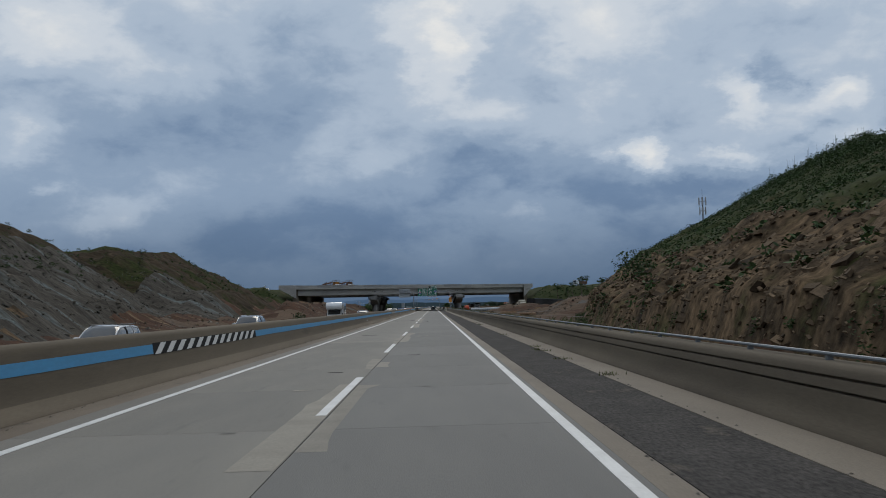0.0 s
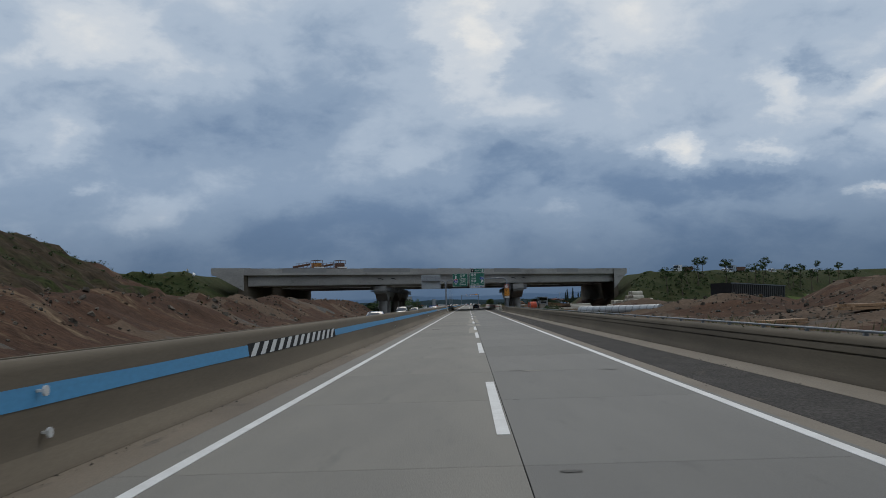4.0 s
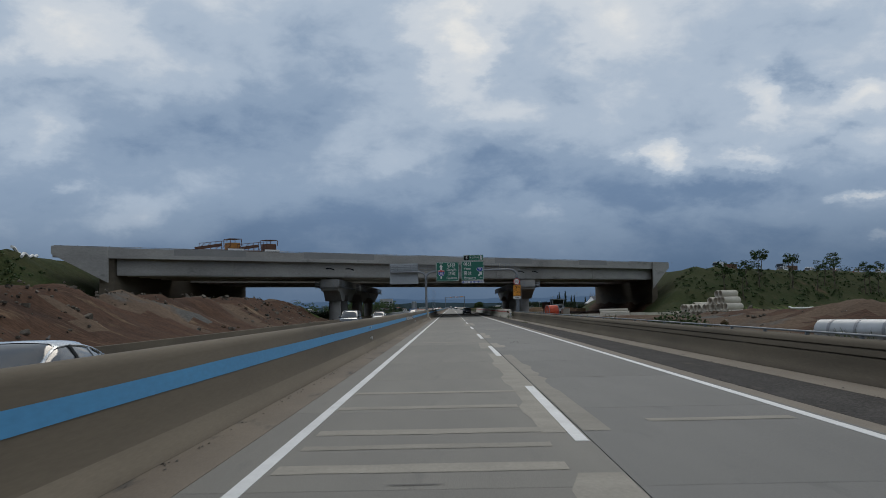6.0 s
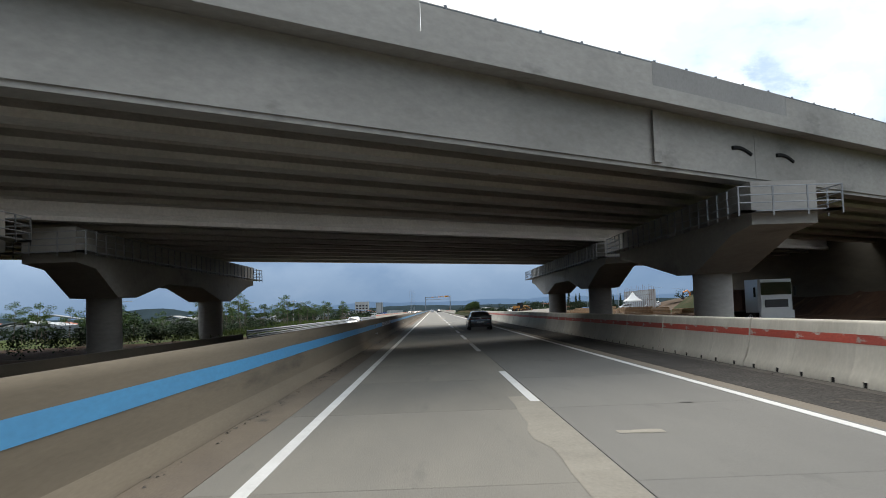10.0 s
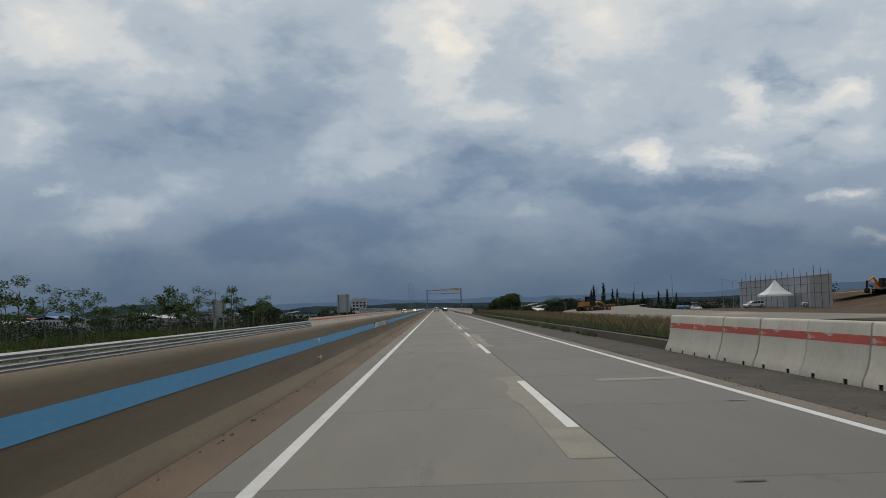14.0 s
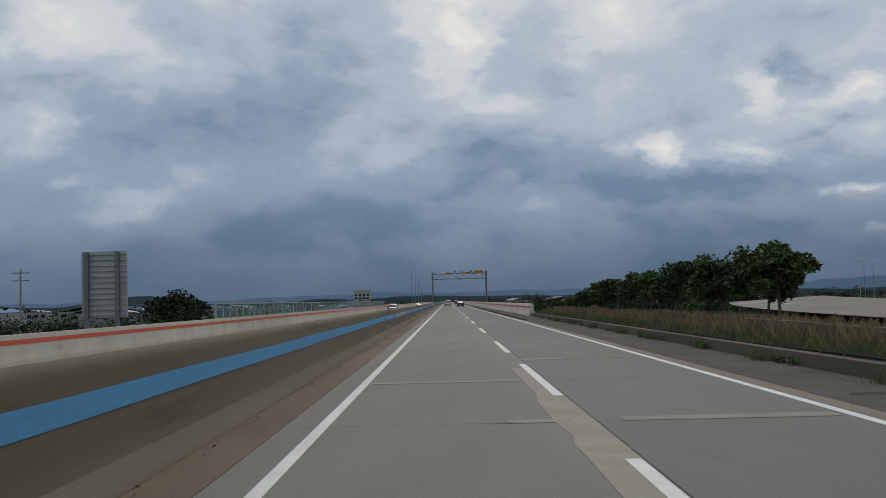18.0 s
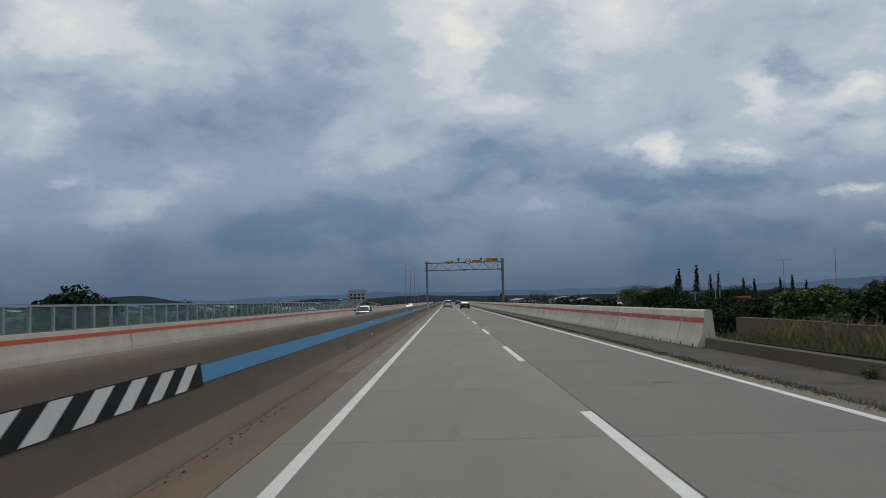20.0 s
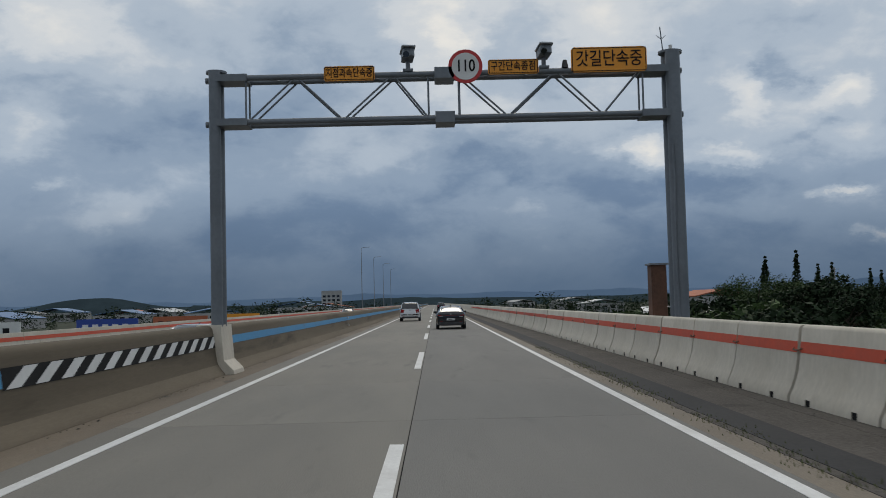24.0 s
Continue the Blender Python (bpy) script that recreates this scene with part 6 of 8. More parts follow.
        for yy_ in (-1.02 * k_, 0.10 * k_, 1.05 * k_):
            part("door_seam", Shape().box(min(s_ * w_ * .9, s_ * w_ * .982), max(s_ * w_ * .9, s_ * w_ * .982), yy_ - .006, yy_ + .006, .34, belt - .12), PLASTIC, c)
        part("sill", Shape().box(min(s_ * w_ * .8, s_ * (w_ + .004)), max(s_ * w_ * .8, s_ * (w_ + .004)), -1.0 * k_, 1.0 * k_, .20 if not suv else .27, .27 if not suv else .42), PLASTIC, c)
        tz_ = belt * (.86 if not suv else .84)
        tail = part("tail_lamp", Shape().slab(pose(s_ * w_ * .66, -2.29 * k_, tz_, 0, s_ * -8, s_ * -14), w_ * .46, .10, .055 if not suv else .30, 0.02), TAIL, c, "red tail lamp")
        part("lamp_trim", Shape().slab(pose(s_ * w_ * .66, -2.345 * k_, tz_ - .07, 0, 0, s_ * -14), w_ * .32, .012, .018, 0.005), WHITE, tail)
        part("headlamp", Shape().slab(pose(s_ * w_ * .64, 2.20 * k_, belt * .66, 0, 0, s_ * 20), w_ * .42, .20, .13, 0.03), CHROME, c, "clear headlamp")
        part("bumper_vent", Shape().slab(pose(s_ * w_ * .62, -2.31 * k_, .48), .16, .05, .018, 0.006), TAIL, c)
        for yy_ in (-1.32 * k_, 1.38 * k_):
            wheel(c, s_ * (w_ + .004), yy_, .325 if not suv else .36)
    if not suv:
        part("tail_panel", Shape().slab(pose(0, -2.315 * k_, belt * .90), w_ * 1.52, .03, .13, 0.01), PLASTIC, c, "black tail panel")
        part("lamp_bar", Shape().box(-w_ * .45, w_ * .45, -2.335 * k_, -2.30 * k_, belt * .865, belt * .885), TAIL, c, "thin red lamp bar")
        part("boot_lip", Shape().slab(pose(0, -2.22 * k_, belt * 1.02), w_ * 1.5, .14, .03, 0.01), body_mat, c)
        for s_ in (-1, 1):
            part("flank_crease", Shape().tube([(s_ * w_ * f_, y_ * k_, z_ * hz) for y_, f_, z_ in ((1.55, .985, .66), (.9, .998, .70), (.1, .999, .60), (-.75, .998, .46))], .006, 5), body_mat, c, smooth=60)
    part("rear_bumper", Shape().slab(pose(0, -2.28 * k_, .36), w_ * 1.62, .14, .17, 0.04), PLASTIC, c)
    part("front_bumper", Shape().slab(pose(0, 2.26 * k_, .36), w_ * 1.5, .14, .20, 0.04), PLASTIC, c)
    part("grille", Shape().slab(pose(0, 2.27 * k_, belt * .60), w_ * .9, .10, .20, 0.03), PLASTIC, c)
    part("emblem", Shape().tube([(0, -2.335 * k_, belt * .93), (0, -2.31 * k_, belt * .93)], 0.05, 14), CHROME, c, smooth=40)
    for y_, sg in ((-2.365 * k_, -1), (2.345 * k_, 1)):
        pl = part("number_plate", Shape().box(-.26, .26, y_ - .008, y_ + .008, .56, .68), PLATE, c, "white number plate")
        for q in range(6):
            xx = -.19 + .072 * q
            part("plate_bar", Shape().box(xx, xx + .045, y_ + sg * .008 - .002, y_ + sg * .008 + .002, .585, .655), BLACK, pl)
    part("aerial", Shape().tube([(0, rr0 + .15, high), (0, rr0 + .05, high + .07)], 0.035, 8, 0.008), PLASTIC, c, smooth=40)
    return c


# traffic in this carriageway
car("sedan", "dark blue-grey sedan in the outer lane with red tail lamps", pose(1.80, 407.35, 0, 0, 0, 0), CAR_GREY)
car("sports_utility_vehicle", "white sport utility vehicle driving ahead in the inner lane", pose(-1.9, 856.0, 0), CAR_WHITE, 4.9, 1.95, 1.78, True)
car("sedan", "black sedan driving ahead in the outer lane", pose(1.45, 826.6, 0), CAR_BLACK, 4.8, 1.88, 1.45)
car("sports_utility_vehicle", "small dark car far ahead in the outer lane", pose(1.8, 985.0, 0), CAR_BLACK, 4.4, 1.8, 1.65, True)
# oncoming traffic
for nm, lab, x, y, m_, l_, w_, h_, s_ in (
        ("sports_utility_vehicle", "white sport utility vehicle on the opposite carriageway", -12.0, 40.1, CAR_WHITE, 4.6, 1.80, 1.62, True),
        ("sports_utility_vehicle", "silver sport utility vehicle on the opposite carriageway", -12.0, 71.1, CAR_SILVER, 4.7, 1.88, 1.70, True),
        ("sports_utility_vehicle", "grey sport utility vehicle beside the median barrier", -8.5, 137.5, CAR_SILVER, 4.7, 1.88, 1.68, True),
        ("sedan", "silver sedan beside the median barrier", -8.5, 217.8, CAR_SILVER, 4.7, 1.84, 1.60, False),
        ("van", "dark grey people carrier on the opposite carriageway", -12.0, 300.1, CAR_GREY, 5.0, 1.95, 1.85, True),
        ("sports_utility_vehicle", "white car passing under the overpass on the opposite carriageway", -12.0, 338.9, CAR_WHITE, 4.6, 1.82, 1.56, True),
        ("sedan", "white sedan in the far lane of the opposite carriageway", -12.0, 457.6, CAR_WHITE, 4.7, 1.84, 1.45, False),
        ("sports_utility_vehicle", "dark sport utility vehicle on the opposite carriageway", -12.0, 755.0, CAR_GREY, 4.6, 1.85, 1.68, True),
        ("sedan", "white sedan far off on the opposite carriageway", -8.5, 800.5, CAR_WHITE, 4.7, 1.84, 1.45, False),
        ("sedan", "white sedan behind the gantry post", -12.0, 900.0, CAR_WHITE, 4.7, 1.84, 1.45, False)):
    car(nm, lab, pose(x, y, OPP_Z, 0, 0, 180), m_, l_, w_, h_, s_)

# camper van
cv = thing("camper_van", "white camper van with an over-cab bunk and a brown swoosh", "camper van", at=pose(-12.15, 135.6, OPP_Z, 0, 0, 180) @ Matrix.Diagonal((1, 1, 0.98, 1)))
side = [(-3.3, .45), (-3.3, 2.80), (-3.22, 2.92), (-3.08, 2.98), (1.2, 2.98), (1.9, 3.05), (2.4, 3.04), (2.75, 2.95), (2.98, 2.78), (3.10, 2.55), (3.08, 2.30), (2.95, 2.12), (2.6, 2.03), (1.4, 2.0), (1.4, .45)]
rows_ = []
for x_, e_ in ((-1.12, .11), (-1.105, .05), (-1.06, .015), (-.98, 0), (.98, 0), (1.06, .015), (1.105, .05), (1.12, .11)):
    rows_.append([(x_, a - e_ * (1 if a > 0 else -1), b - e_ * (1 if b > 2.4 else -.6 if b > 1.9 else 0)) for a, b in side + side[:1]])
shell = Shape().grid(rows_)
n_ = len(side) + 1
shell.f += [tuple(range(n_ - 1)), tuple(range(7 * n_ + n_ - 2, 7 * n_ - 1, -1))]
part("living_box", shell, CAR_WHITE, cv, smooth=50)
cabs = [(1.4, .4), (1.4, 2.0), (2.05, 2.0), (2.65, 1.28), (3.1, 1.12), (3.22, .8), (3.2, .4)]
n_ = len(cabs)
part("cab", Shape().add([(-.95, a, b) for a, b in cabs] + [(.95, a, b) for a, b in cabs], [tuple(range(n_)), tuple(range(2 * n_ - 1, n_ - 1, -1))] + [(i, n_ + i, n_ + (i + 1) % n_, (i + 1) % n_) for i in range(n_)]), CAR_WHITE, cv, smooth=30)
part("windscreen", Shape().add([(-.85, 2.14, 1.94), (.85, 2.14, 1.94), (.88, 2.66, 1.31), (-.88, 2.66, 1.31)], [(0, 1, 2, 3)]), GLASS, cv, "dark windscreen")
for s_ in (-1, 1):
    part("cab_window", Shape().add([(s_ * .962, 1.5, 1.9), (s_ * .962, 2.0, 1.9), (s_ * .962, 2.5, 1.3), (s_ * .962, 1.5, 1.3)], [(0, 1, 2, 3)]), GLASS, cv)
    for a, b, c_, d in ((-.55, .25, 1.55, 2.10), (-1.75, -1.3, 1.75, 2.2), (1.0, 1.5, 2.40, 2.75)):
        part("window", Shape().slab(pose(s_ * 1.122, (a + b) / 2, (c_ + d) / 2), .02, b - a, d - c_), GLASS, cv)
    part("swoosh", Shape().add([(s_ * 1.124, 1.3, .62), (s_ * 1.124, .9, .62), (s_ * 1.124, -.9, 1.05), (s_ * 1.124, -1.5, 1.9), (s_ * 1.124, -1.25, 1.15), (s_ * 1.124, .2, .78)], [(0, 1, 2, 3, 4, 5)]), RUST, cv, "brown swoosh stripe")
    part("stripe", Shape().box(min(s_ * 1.12, s_ * 1.126), max(s_ * 1.12, s_ * 1.126), -3.0, -1.9, 2.28, 2.33), BLACK, cv)
    part("side_mirror", Shape().slab(pose(s_ * 1.12, 2.35, 1.35), .16, .1, .3, .04), PLASTIC, cv)
    part("headlamp", Shape().slab(pose(s_ * .72, 3.16, .85), .34, .1, .2, .03), CHROME, cv)
    for y_ in (-1.9, 2.2):
        wheel(cv, s_ * 1.0, y_, .36)
part("grille", Shape().slab(pose(0, 3.2, .72), 1.0, .06, .22, .03), PLASTIC, cv)
part("bumper", Shape().slab(pose(0, 3.2, .45), 1.9, .12, .2, .04), PLASTIC, cv)
part("roof_panel", Shape().slab(pose(0, -1.2, 3.03), 1.4, 2.2, .06, .03), GLASS, cv, "dark solar panel on the roof")
part("bunk_trim", Shape().tube([(-.8, 2.98, 2.45), (0, 3.04, 2.38), (.8, 2.98, 2.45)], .02, 5), PLASTIC, cv)

# road grader
gx, gy = 25.6, 627.0
gd = thing("road_grader", "orange-yellow road grader parked on new pavement", "road grader", at=pose(gx, gy, ground_z(gx, gy) + 0.5, 0, 0, -50) @ Matrix.Scale(0.86, 4))
for x_, y_ in ((-1.05, -2.6), (1.05, -2.6), (-1.05, -1.2), (1.05, -1.2), (-1.0, 4.2), (1.0, 4.2)):
    w__ = part("wheel", Shape().tube([(x_ - .22, y_, .65), (x_ - .18, y_, .65), (x_ + .18, y_, .65), (x_ + .22, y_, .65)], .65, 22), TYRE, gd, smooth=50)
    part("hub", Shape().tube([(x_ - .24, y_, .65), (x_ + .24, y_, .65)], .28, 16), YELLOW, w__, smooth=50)
part("engine_hood", Shape().slab(pose(0, -2.3, 1.6), 1.4, 2.4, 1.0, .15), YELLOW, gd)
part("cab", Shape().slab(pose(0, -.3, 2.2), 1.45, 1.5, 1.7, .1), GLASS, gd, "glazed cab")
part("cab_roof", Shape().slab(pose(0, -.3, 3.1), 1.6, 1.75, .12, .06), BLACK, gd)
for x_ in (-.7, .7):
    for y_ in (-1.0, .42):
        part("cab_post", Shape().box(x_ - .05, x_ + .05, y_ - .05, y_ + .05, 1.3, 3.05), BLACK, gd)
part("frame_beam", Shape().tube([(0, .5, 1.6), (0, 2.0, 2.0), (0, 3.4, 1.8), (0, 4.3, 1.2)], .2, 8), YELLOW, gd, smooth=40)
part("front_axle", Shape().box(-1.0, 1.0, 4.1, 4.3, .6, .8), YELLOW, gd)
part("blade", Shape().slab(pose(0, 1.7, .55, 15, 0, 25), 3.4, .08, .65, .0), RUST, gd)
part("turntable", Shape().tube([(0, 1.7, .95), (0, 1.7, 1.1)], .65, 18), YELLOW, gd, smooth=40)
for s_ in (-1, 1):
    part("lift_arm", Shape().tube([(s_ * .3, .9, 1.9), (s_ * .55, 1.6, 1.1)], .06, 8), YELLOW, gd, smooth=40)

# excavator at the yard
ex0 = (82.0, 636.0)
exc = thing("excavator", "orange excavator with a folded boom at the yard", "excavator", at=pose(*ex0, ground_z(*ex0), 0, 0, 120))
for s_ in (-1, 1):
    part("track", Shape().slab(pose(s_ * 1.05, 0, .45), .55, 3.4, .9, .2), BLACK, exc)
part("house", Shape().slab(pose(0, -.5, 1.75), 2.4, 2.8, 1.3, .2), CONE, exc)
part("cab", Shape().slab(pose(-.7, .9, 2.0), .95, 1.2, 1.6, .1), GLASS, exc)
part("boom", Shape().tube([(.2, .9, 1.6), (.2, 2.4, 3.0), (.2, 4.3, 2.3)], .24, 8), CONE, exc, smooth=40)
part("stick", Shape().tube([(.2, 4.3, 2.4), (.2, 4.5, 0.9)], .18, 8), BLACK, exc, smooth=40)
part("bucket", Shape().slab(pose(.2, 4.4, 0.55, 20), .9, .8, .7, .15), BLACK, exc)

# dump truck under the overpass


def lorry(x, y, turn, m_, label):
    t_ = thing("dump_truck", label, "truck", "site trucks", at=pose(x, y, max(ground_z(x, y), -0.3) + .05, 0, 0, turn))
    part("chassis", Shape().box(-.5, .5, -3.6, 3.4, .8, 1.05), BLACK, t_)
    part("cab", Shape().slab(pose(0, 2.9, 2.05), 2.4, 1.9, 2.1, .15), m_, t_)
    part("windscreen", Shape().slab(pose(0, 3.86, 2.5), 2.1, .04, .8, .0), GLASS, t_)
    part("bumper", Shape().slab(pose(0, 3.85, .85), 2.4, .2, .5, .05), m_, t_)
    part("grille", Shape().slab(pose(0, 3.86, 1.55), 1.6, .05, .5, .0), PLASTIC, t_)
    part("tipper_body", Shape().box(-1.25, 1.25, -3.8, 1.75, 1.15, 2.5), RUST, t_)
    for s_ in (-1, 1):
        part("mirror", Shape().slab(pose(s_ * 1.4, 3.7, 2.3), .15, .08, .6, .03), BLACK, t_)
        for y_ in (2.7, -1.4, -2.7):
            wheel(t_, s_ * 1.2, y_, .52, .35)
    return t_


lorry(19.5, 398.0, 190, CAR_WHITE, "white dump truck parked under the overpass")
for lx, ly, lt, lm in ((74.5, 464.0, 128, CAR_WHITE), (98.0, 482.0, 130, CAR_SILVER)):
    lorry(lx, ly, lt, lm, "lorry standing on the embankment road beside the overpass")
for q, (x, y) in enumerate(((62, 634), (66, 648), (58, 655))):
    car("parked_car", "small white car parked at the construction yard", pose(x + 6, y, ground_z(x + 6, y), 0, 0, 60 + 20 * q), CAR_WHITE, 4.4, 1.8, 1.6, True)
for q in range(5):
    x = 84 + 10.5 * q
    car("parked_car", "pale car standing on the embankment road", pose(x, SKEW * x + NEAR_EDGE + 8, 8.35, 0, 0, -42), (CAR_WHITE, CAR_SILVER)[q % 2], 4.6, 1.9, 1.9, True)

# ---- trees and plants ----
tr = random.Random(5)


def leaf_clump(s, c, rad, cnt, size, flat=1.0):
    """Small bent leaves scattered through an uneven ball."""
    for _ in range(cnt):
        d = Vector((tr.gauss(0, 1), tr.gauss(0, 1), tr.gauss(0, 1))).normalized()
        p = Vector(c) + Vector((d.x * rad, d.y * rad, d.z * rad * flat)) * (tr.random() ** 0.45)
        u = Vector((tr.uniform(-1, 1), tr.uniform(-1, 1), tr.uniform(-.6, .6))).normalized()
        w = u.orthogonal().normalized()
        w = Matrix.Rotation(tr.uniform(0, 6.28), 3, u) @ w
        l_ = size * tr.uniform(.6, 1.35)
        s.add([p - u * l_, p + w * l_ * .45, p + u * l_, p - w * l_ * .45], [(0, 1, 2), (0, 2, 3)])


def tree_parts(name, label, group, trunk_h, crown, leaf, mat_, cnt, limbs=5, r_=0.12, props=False, spread=1.0):
    t_ = thing(name, label, "tree", group)
    s = Shape()
    bend = [tr.uniform(-.25, .25) for _ in range(4)]
    path = [(bend[0] * q * .4, bend[1] * q * .4, trunk_h * q / 4 - .2) for q in range(5)]
    s.tube(path, r_, 7, r_ * .45)
    cs = Shape()
    for q in range(limbs):
        a = 6.28 * q / limbs + tr.uniform(-.5, .5)
        z0 = trunk_h * tr.uniform(.45, .95)
        e = (spread * crown * tr.uniform(.4, 1.0) * math.cos(a), spread * crown * tr.uniform(.4, 1.0) * math.sin(a), z0 + crown * tr.uniform(.2, .8))
        base_ = (path[3][0] * z0 / trunk_h, path[3][1] * z0 / trunk_h, z0)
        s.tube([base_, ((base_[0] + e[0]) / 2, (base_[1] + e[1]) / 2, (z0 + e[2]) / 2 + .1), e], r_ * .4, 5, r_ * .15)
        leaf_clump(cs, e, crown * tr.uniform(.35, .6), cnt // limbs, leaf, .6)
    leaf_clump(cs, (path[4][0], path[4][1], trunk_h + crown * .35), crown * .5, cnt // limbs, leaf, .7)
    part("trunk", s, BARK, t_, smooth=50)
    part("crown", cs, mat_, t_)
    if props:
        for q in range(3):
            a = 2.1 * q
            part("support_stake", Shape().tube([(1.0 * math.cos(a), 1.0 * math.sin(a), -.2), (0, 0, 1.5)], .03, 5), BARK, t_)
    return t_


def scatter(proto, spots, lo=.8, hi=1.25):
    first = True
    for x, y in spots:
        m = pose(x, y, ground_z(x, y), 0, 0, tr.uniform(0, 360))
        sc = tr.uniform(lo, hi)
        if first:
            proto.matrix_world = m @ Matrix.Scale(sc, 4)
            first = False
        else:
            o = copy_thing(proto, m)
            o.scale = (sc, sc, sc)


left_spots = [[], [], []]
for q in range(66):
    left_spots[q % 3].append((-24 - 34 * tr.random() ** 1.3, 430 + q * 2.0 + tr.uniform(-3, 3)))
for q in range(16):
    left_spots[q % 3].append((tr.uniform(-36, -23), 548 + q * 3.2))
for q, sp_ in enumerate(left_spots):
    scatter(tree_parts("young_tree", "young staked tree with a thin flat crown on the grass", "young planted trees", (4.3, 3.6, 4.8)[q], (1.25, 1.1, 1.4)[q], .105, (LEAF_LT, LEAF, LEAF_LT)[q], 700, 6, .065, True), sp_, .65, 1.0)
right_spots = [(x_, SKEW * x_ + NEAR_EDGE - tr.uniform(3, 17)) for x_ in [54 + 4.2 * q + tr.uniform(-2, 2) for q in range(20)]]
scatter(tree_parts("pine_tree", "young pine tree with support stakes on the embankment", "embankment pines", 4.6, 1.7, .2, LEAF, 380, 7, .1, True), right_spots[::2], .9, 1.5)
scatter(tree_parts("pine_tree", "slim young pine tree on the embankment", "embankment pines", 5.2, 1.4, .2, LEAF, 300, 6, .1, True), right_spots[1::2], .9, 1.4)

# big thicket on the right, behind the old wall
for q, (x, y, h_, c_) in enumerate(((10.8, 617, 3.2, 1.15), (11.2, 620, 3.2, 1.3), (10.7, 624, 2.7, 1.3), (11.3, 628, 3.0, 1.35), (10.8, 632, 2.8, 1.3), (11.4, 636, 2.8, 1.4), (10.9, 641, 2.7, 1.3), (11.4, 646, 2.6, 1.35), (11.0, 652, 2.5, 1.3), (11.2, 658, 2.4, 1.3), (10.9, 664, 2.0, 1.25), (11.3, 670, 1.8, 1.2), (11.0, 676, 1.4, 1.1))):
    t_ = tree_parts("locust_tree", "dense wild locust tree behind the old low wall", "roadside thicket", h_, c_, .12, LEAF if q % 3 else LEAF_LT, 3000, 13, .08)
    t_.matrix_world = pose(x, y, ground_z(x, y), 0, 0, 40 * q)
bt = tree_parts("round_tree", "dark round tree standing beyond the opposite barrier", "", 2.6, 2.9, .26, LEAF_DK, 2600, 12, .3)
bt.matrix_world = pose(-66.8, 806.0, -5.5) @ Matrix.Scale(2.25, 4)
for x, y, sc in ((-66, 520, 1.3), (-58, 500, 1.1), (-47, 470, 1.0)):
    b2 = tree_parts("dense_tree", "dense dark green tree on the field", "field trees", 2.6, 2.6, .26, LEAF, 1300, 9, .2)
    b2.matrix_world = pose(x, y, ground_z(x, y)) @ Matrix.Scale(sc, 4)


wood_spots = [(24 + 60 * tr.random() ** 1.2, 800 + q * 2.9) for q in range(40)] + [(tr.uniform(28, 90), tr.uniform(745, 830)) for _ in range(22)] + [(tr.uniform(-90, -34), tr.uniform(752, 830)) for _ in range(10)]
for q, m_ in enumerate((LEAF, LEAF_DK, LEAF_DK)):
    dn = tree_parts("dense_tree", "dense dark tree on the low ground beside the road", "low woods", (3.0, 2.4, 3.4)[q], (3.0, 2.6, 2.7)[q], .26, m_, 1400, 10, .2)
    scatter(dn, wood_spots[q::3], 0.9, 1.5)
bigt = tree_parts("spreading_tree", "large dark spreading tree beyond the barrier", "", 5.0, 4.6, .3, LEAF_DK, 3600, 13, .35)
bigt.matrix_world = pose(58, 905, -6.5) @ Matrix.Scale(1.25, 4)


def poplar(h_):
    t_ = thing("poplar", "tall narrow dark poplar", "tree", "poplar row")
    part("trunk", Shape().tube([(0, 0, -.3), (0, 0, h_ * .6)], .2, 6, .08), BARK, t_, smooth=50)
    cs = Shape()
    for q in range(16):
        f_ = q / 15
        leaf_clump(cs, (tr.uniform(-.25, .25), tr.uniform(-.25, .25), h_ * (.10 + .86 * f_)), h_ * .105 * (1.08 - f_ ** 1.4), 70, h_ * .022, 1.5)
    part("crown", cs, LEAF_DK, t_)
    return t_


pop = [(112.9, 1007), (120.0, 1016)] + [(104 - 3.4 * q + tr.uniform(-2, 2), 1012 + 4 * q + tr.uniform(-5, 5)) for q in range(5)] + [(128, 1010), (134, 1013), (139, 1012)] + []
scatter(poplar(17.0), pop[::2], .8, 1.25)
scatter(poplar(20.0), pop[1::2], .75, 1.15)
scatter(poplar(8.5), [(70 + tr.uniform(0, 130), 900 + tr.uniform(0, 260)) for _ in range(30)] + [(26 + tr.uniform(0, 34), 1040 + 14 * q) for q in range(16)], .6, 1.0)
hedge = tree_parts("dense_tree", "dense dark tree on the low ground beyond the barrier", "low woods", 3.2, 2.8, .11, LEAF_DK, 5200, 13, .2)
scatter(hedge, [(64, 935), (68, 940), (73, 944), (78, 948), (84, 950), (89, 954), (70, 952), (60, 946), (94, 946), (99, 958), (104, 950)], 1.5, 2.1)
green = tree_parts("dense_tree", "tall green tree rising beyond the barrier", "low woods", 4.2, 3.4, .12, LEAF, 5600, 14, .25)
scatter(green, [(55, 925), (61, 930), (67, 936), (58, 941)], 1.35, 1.6)
woods = Shape()
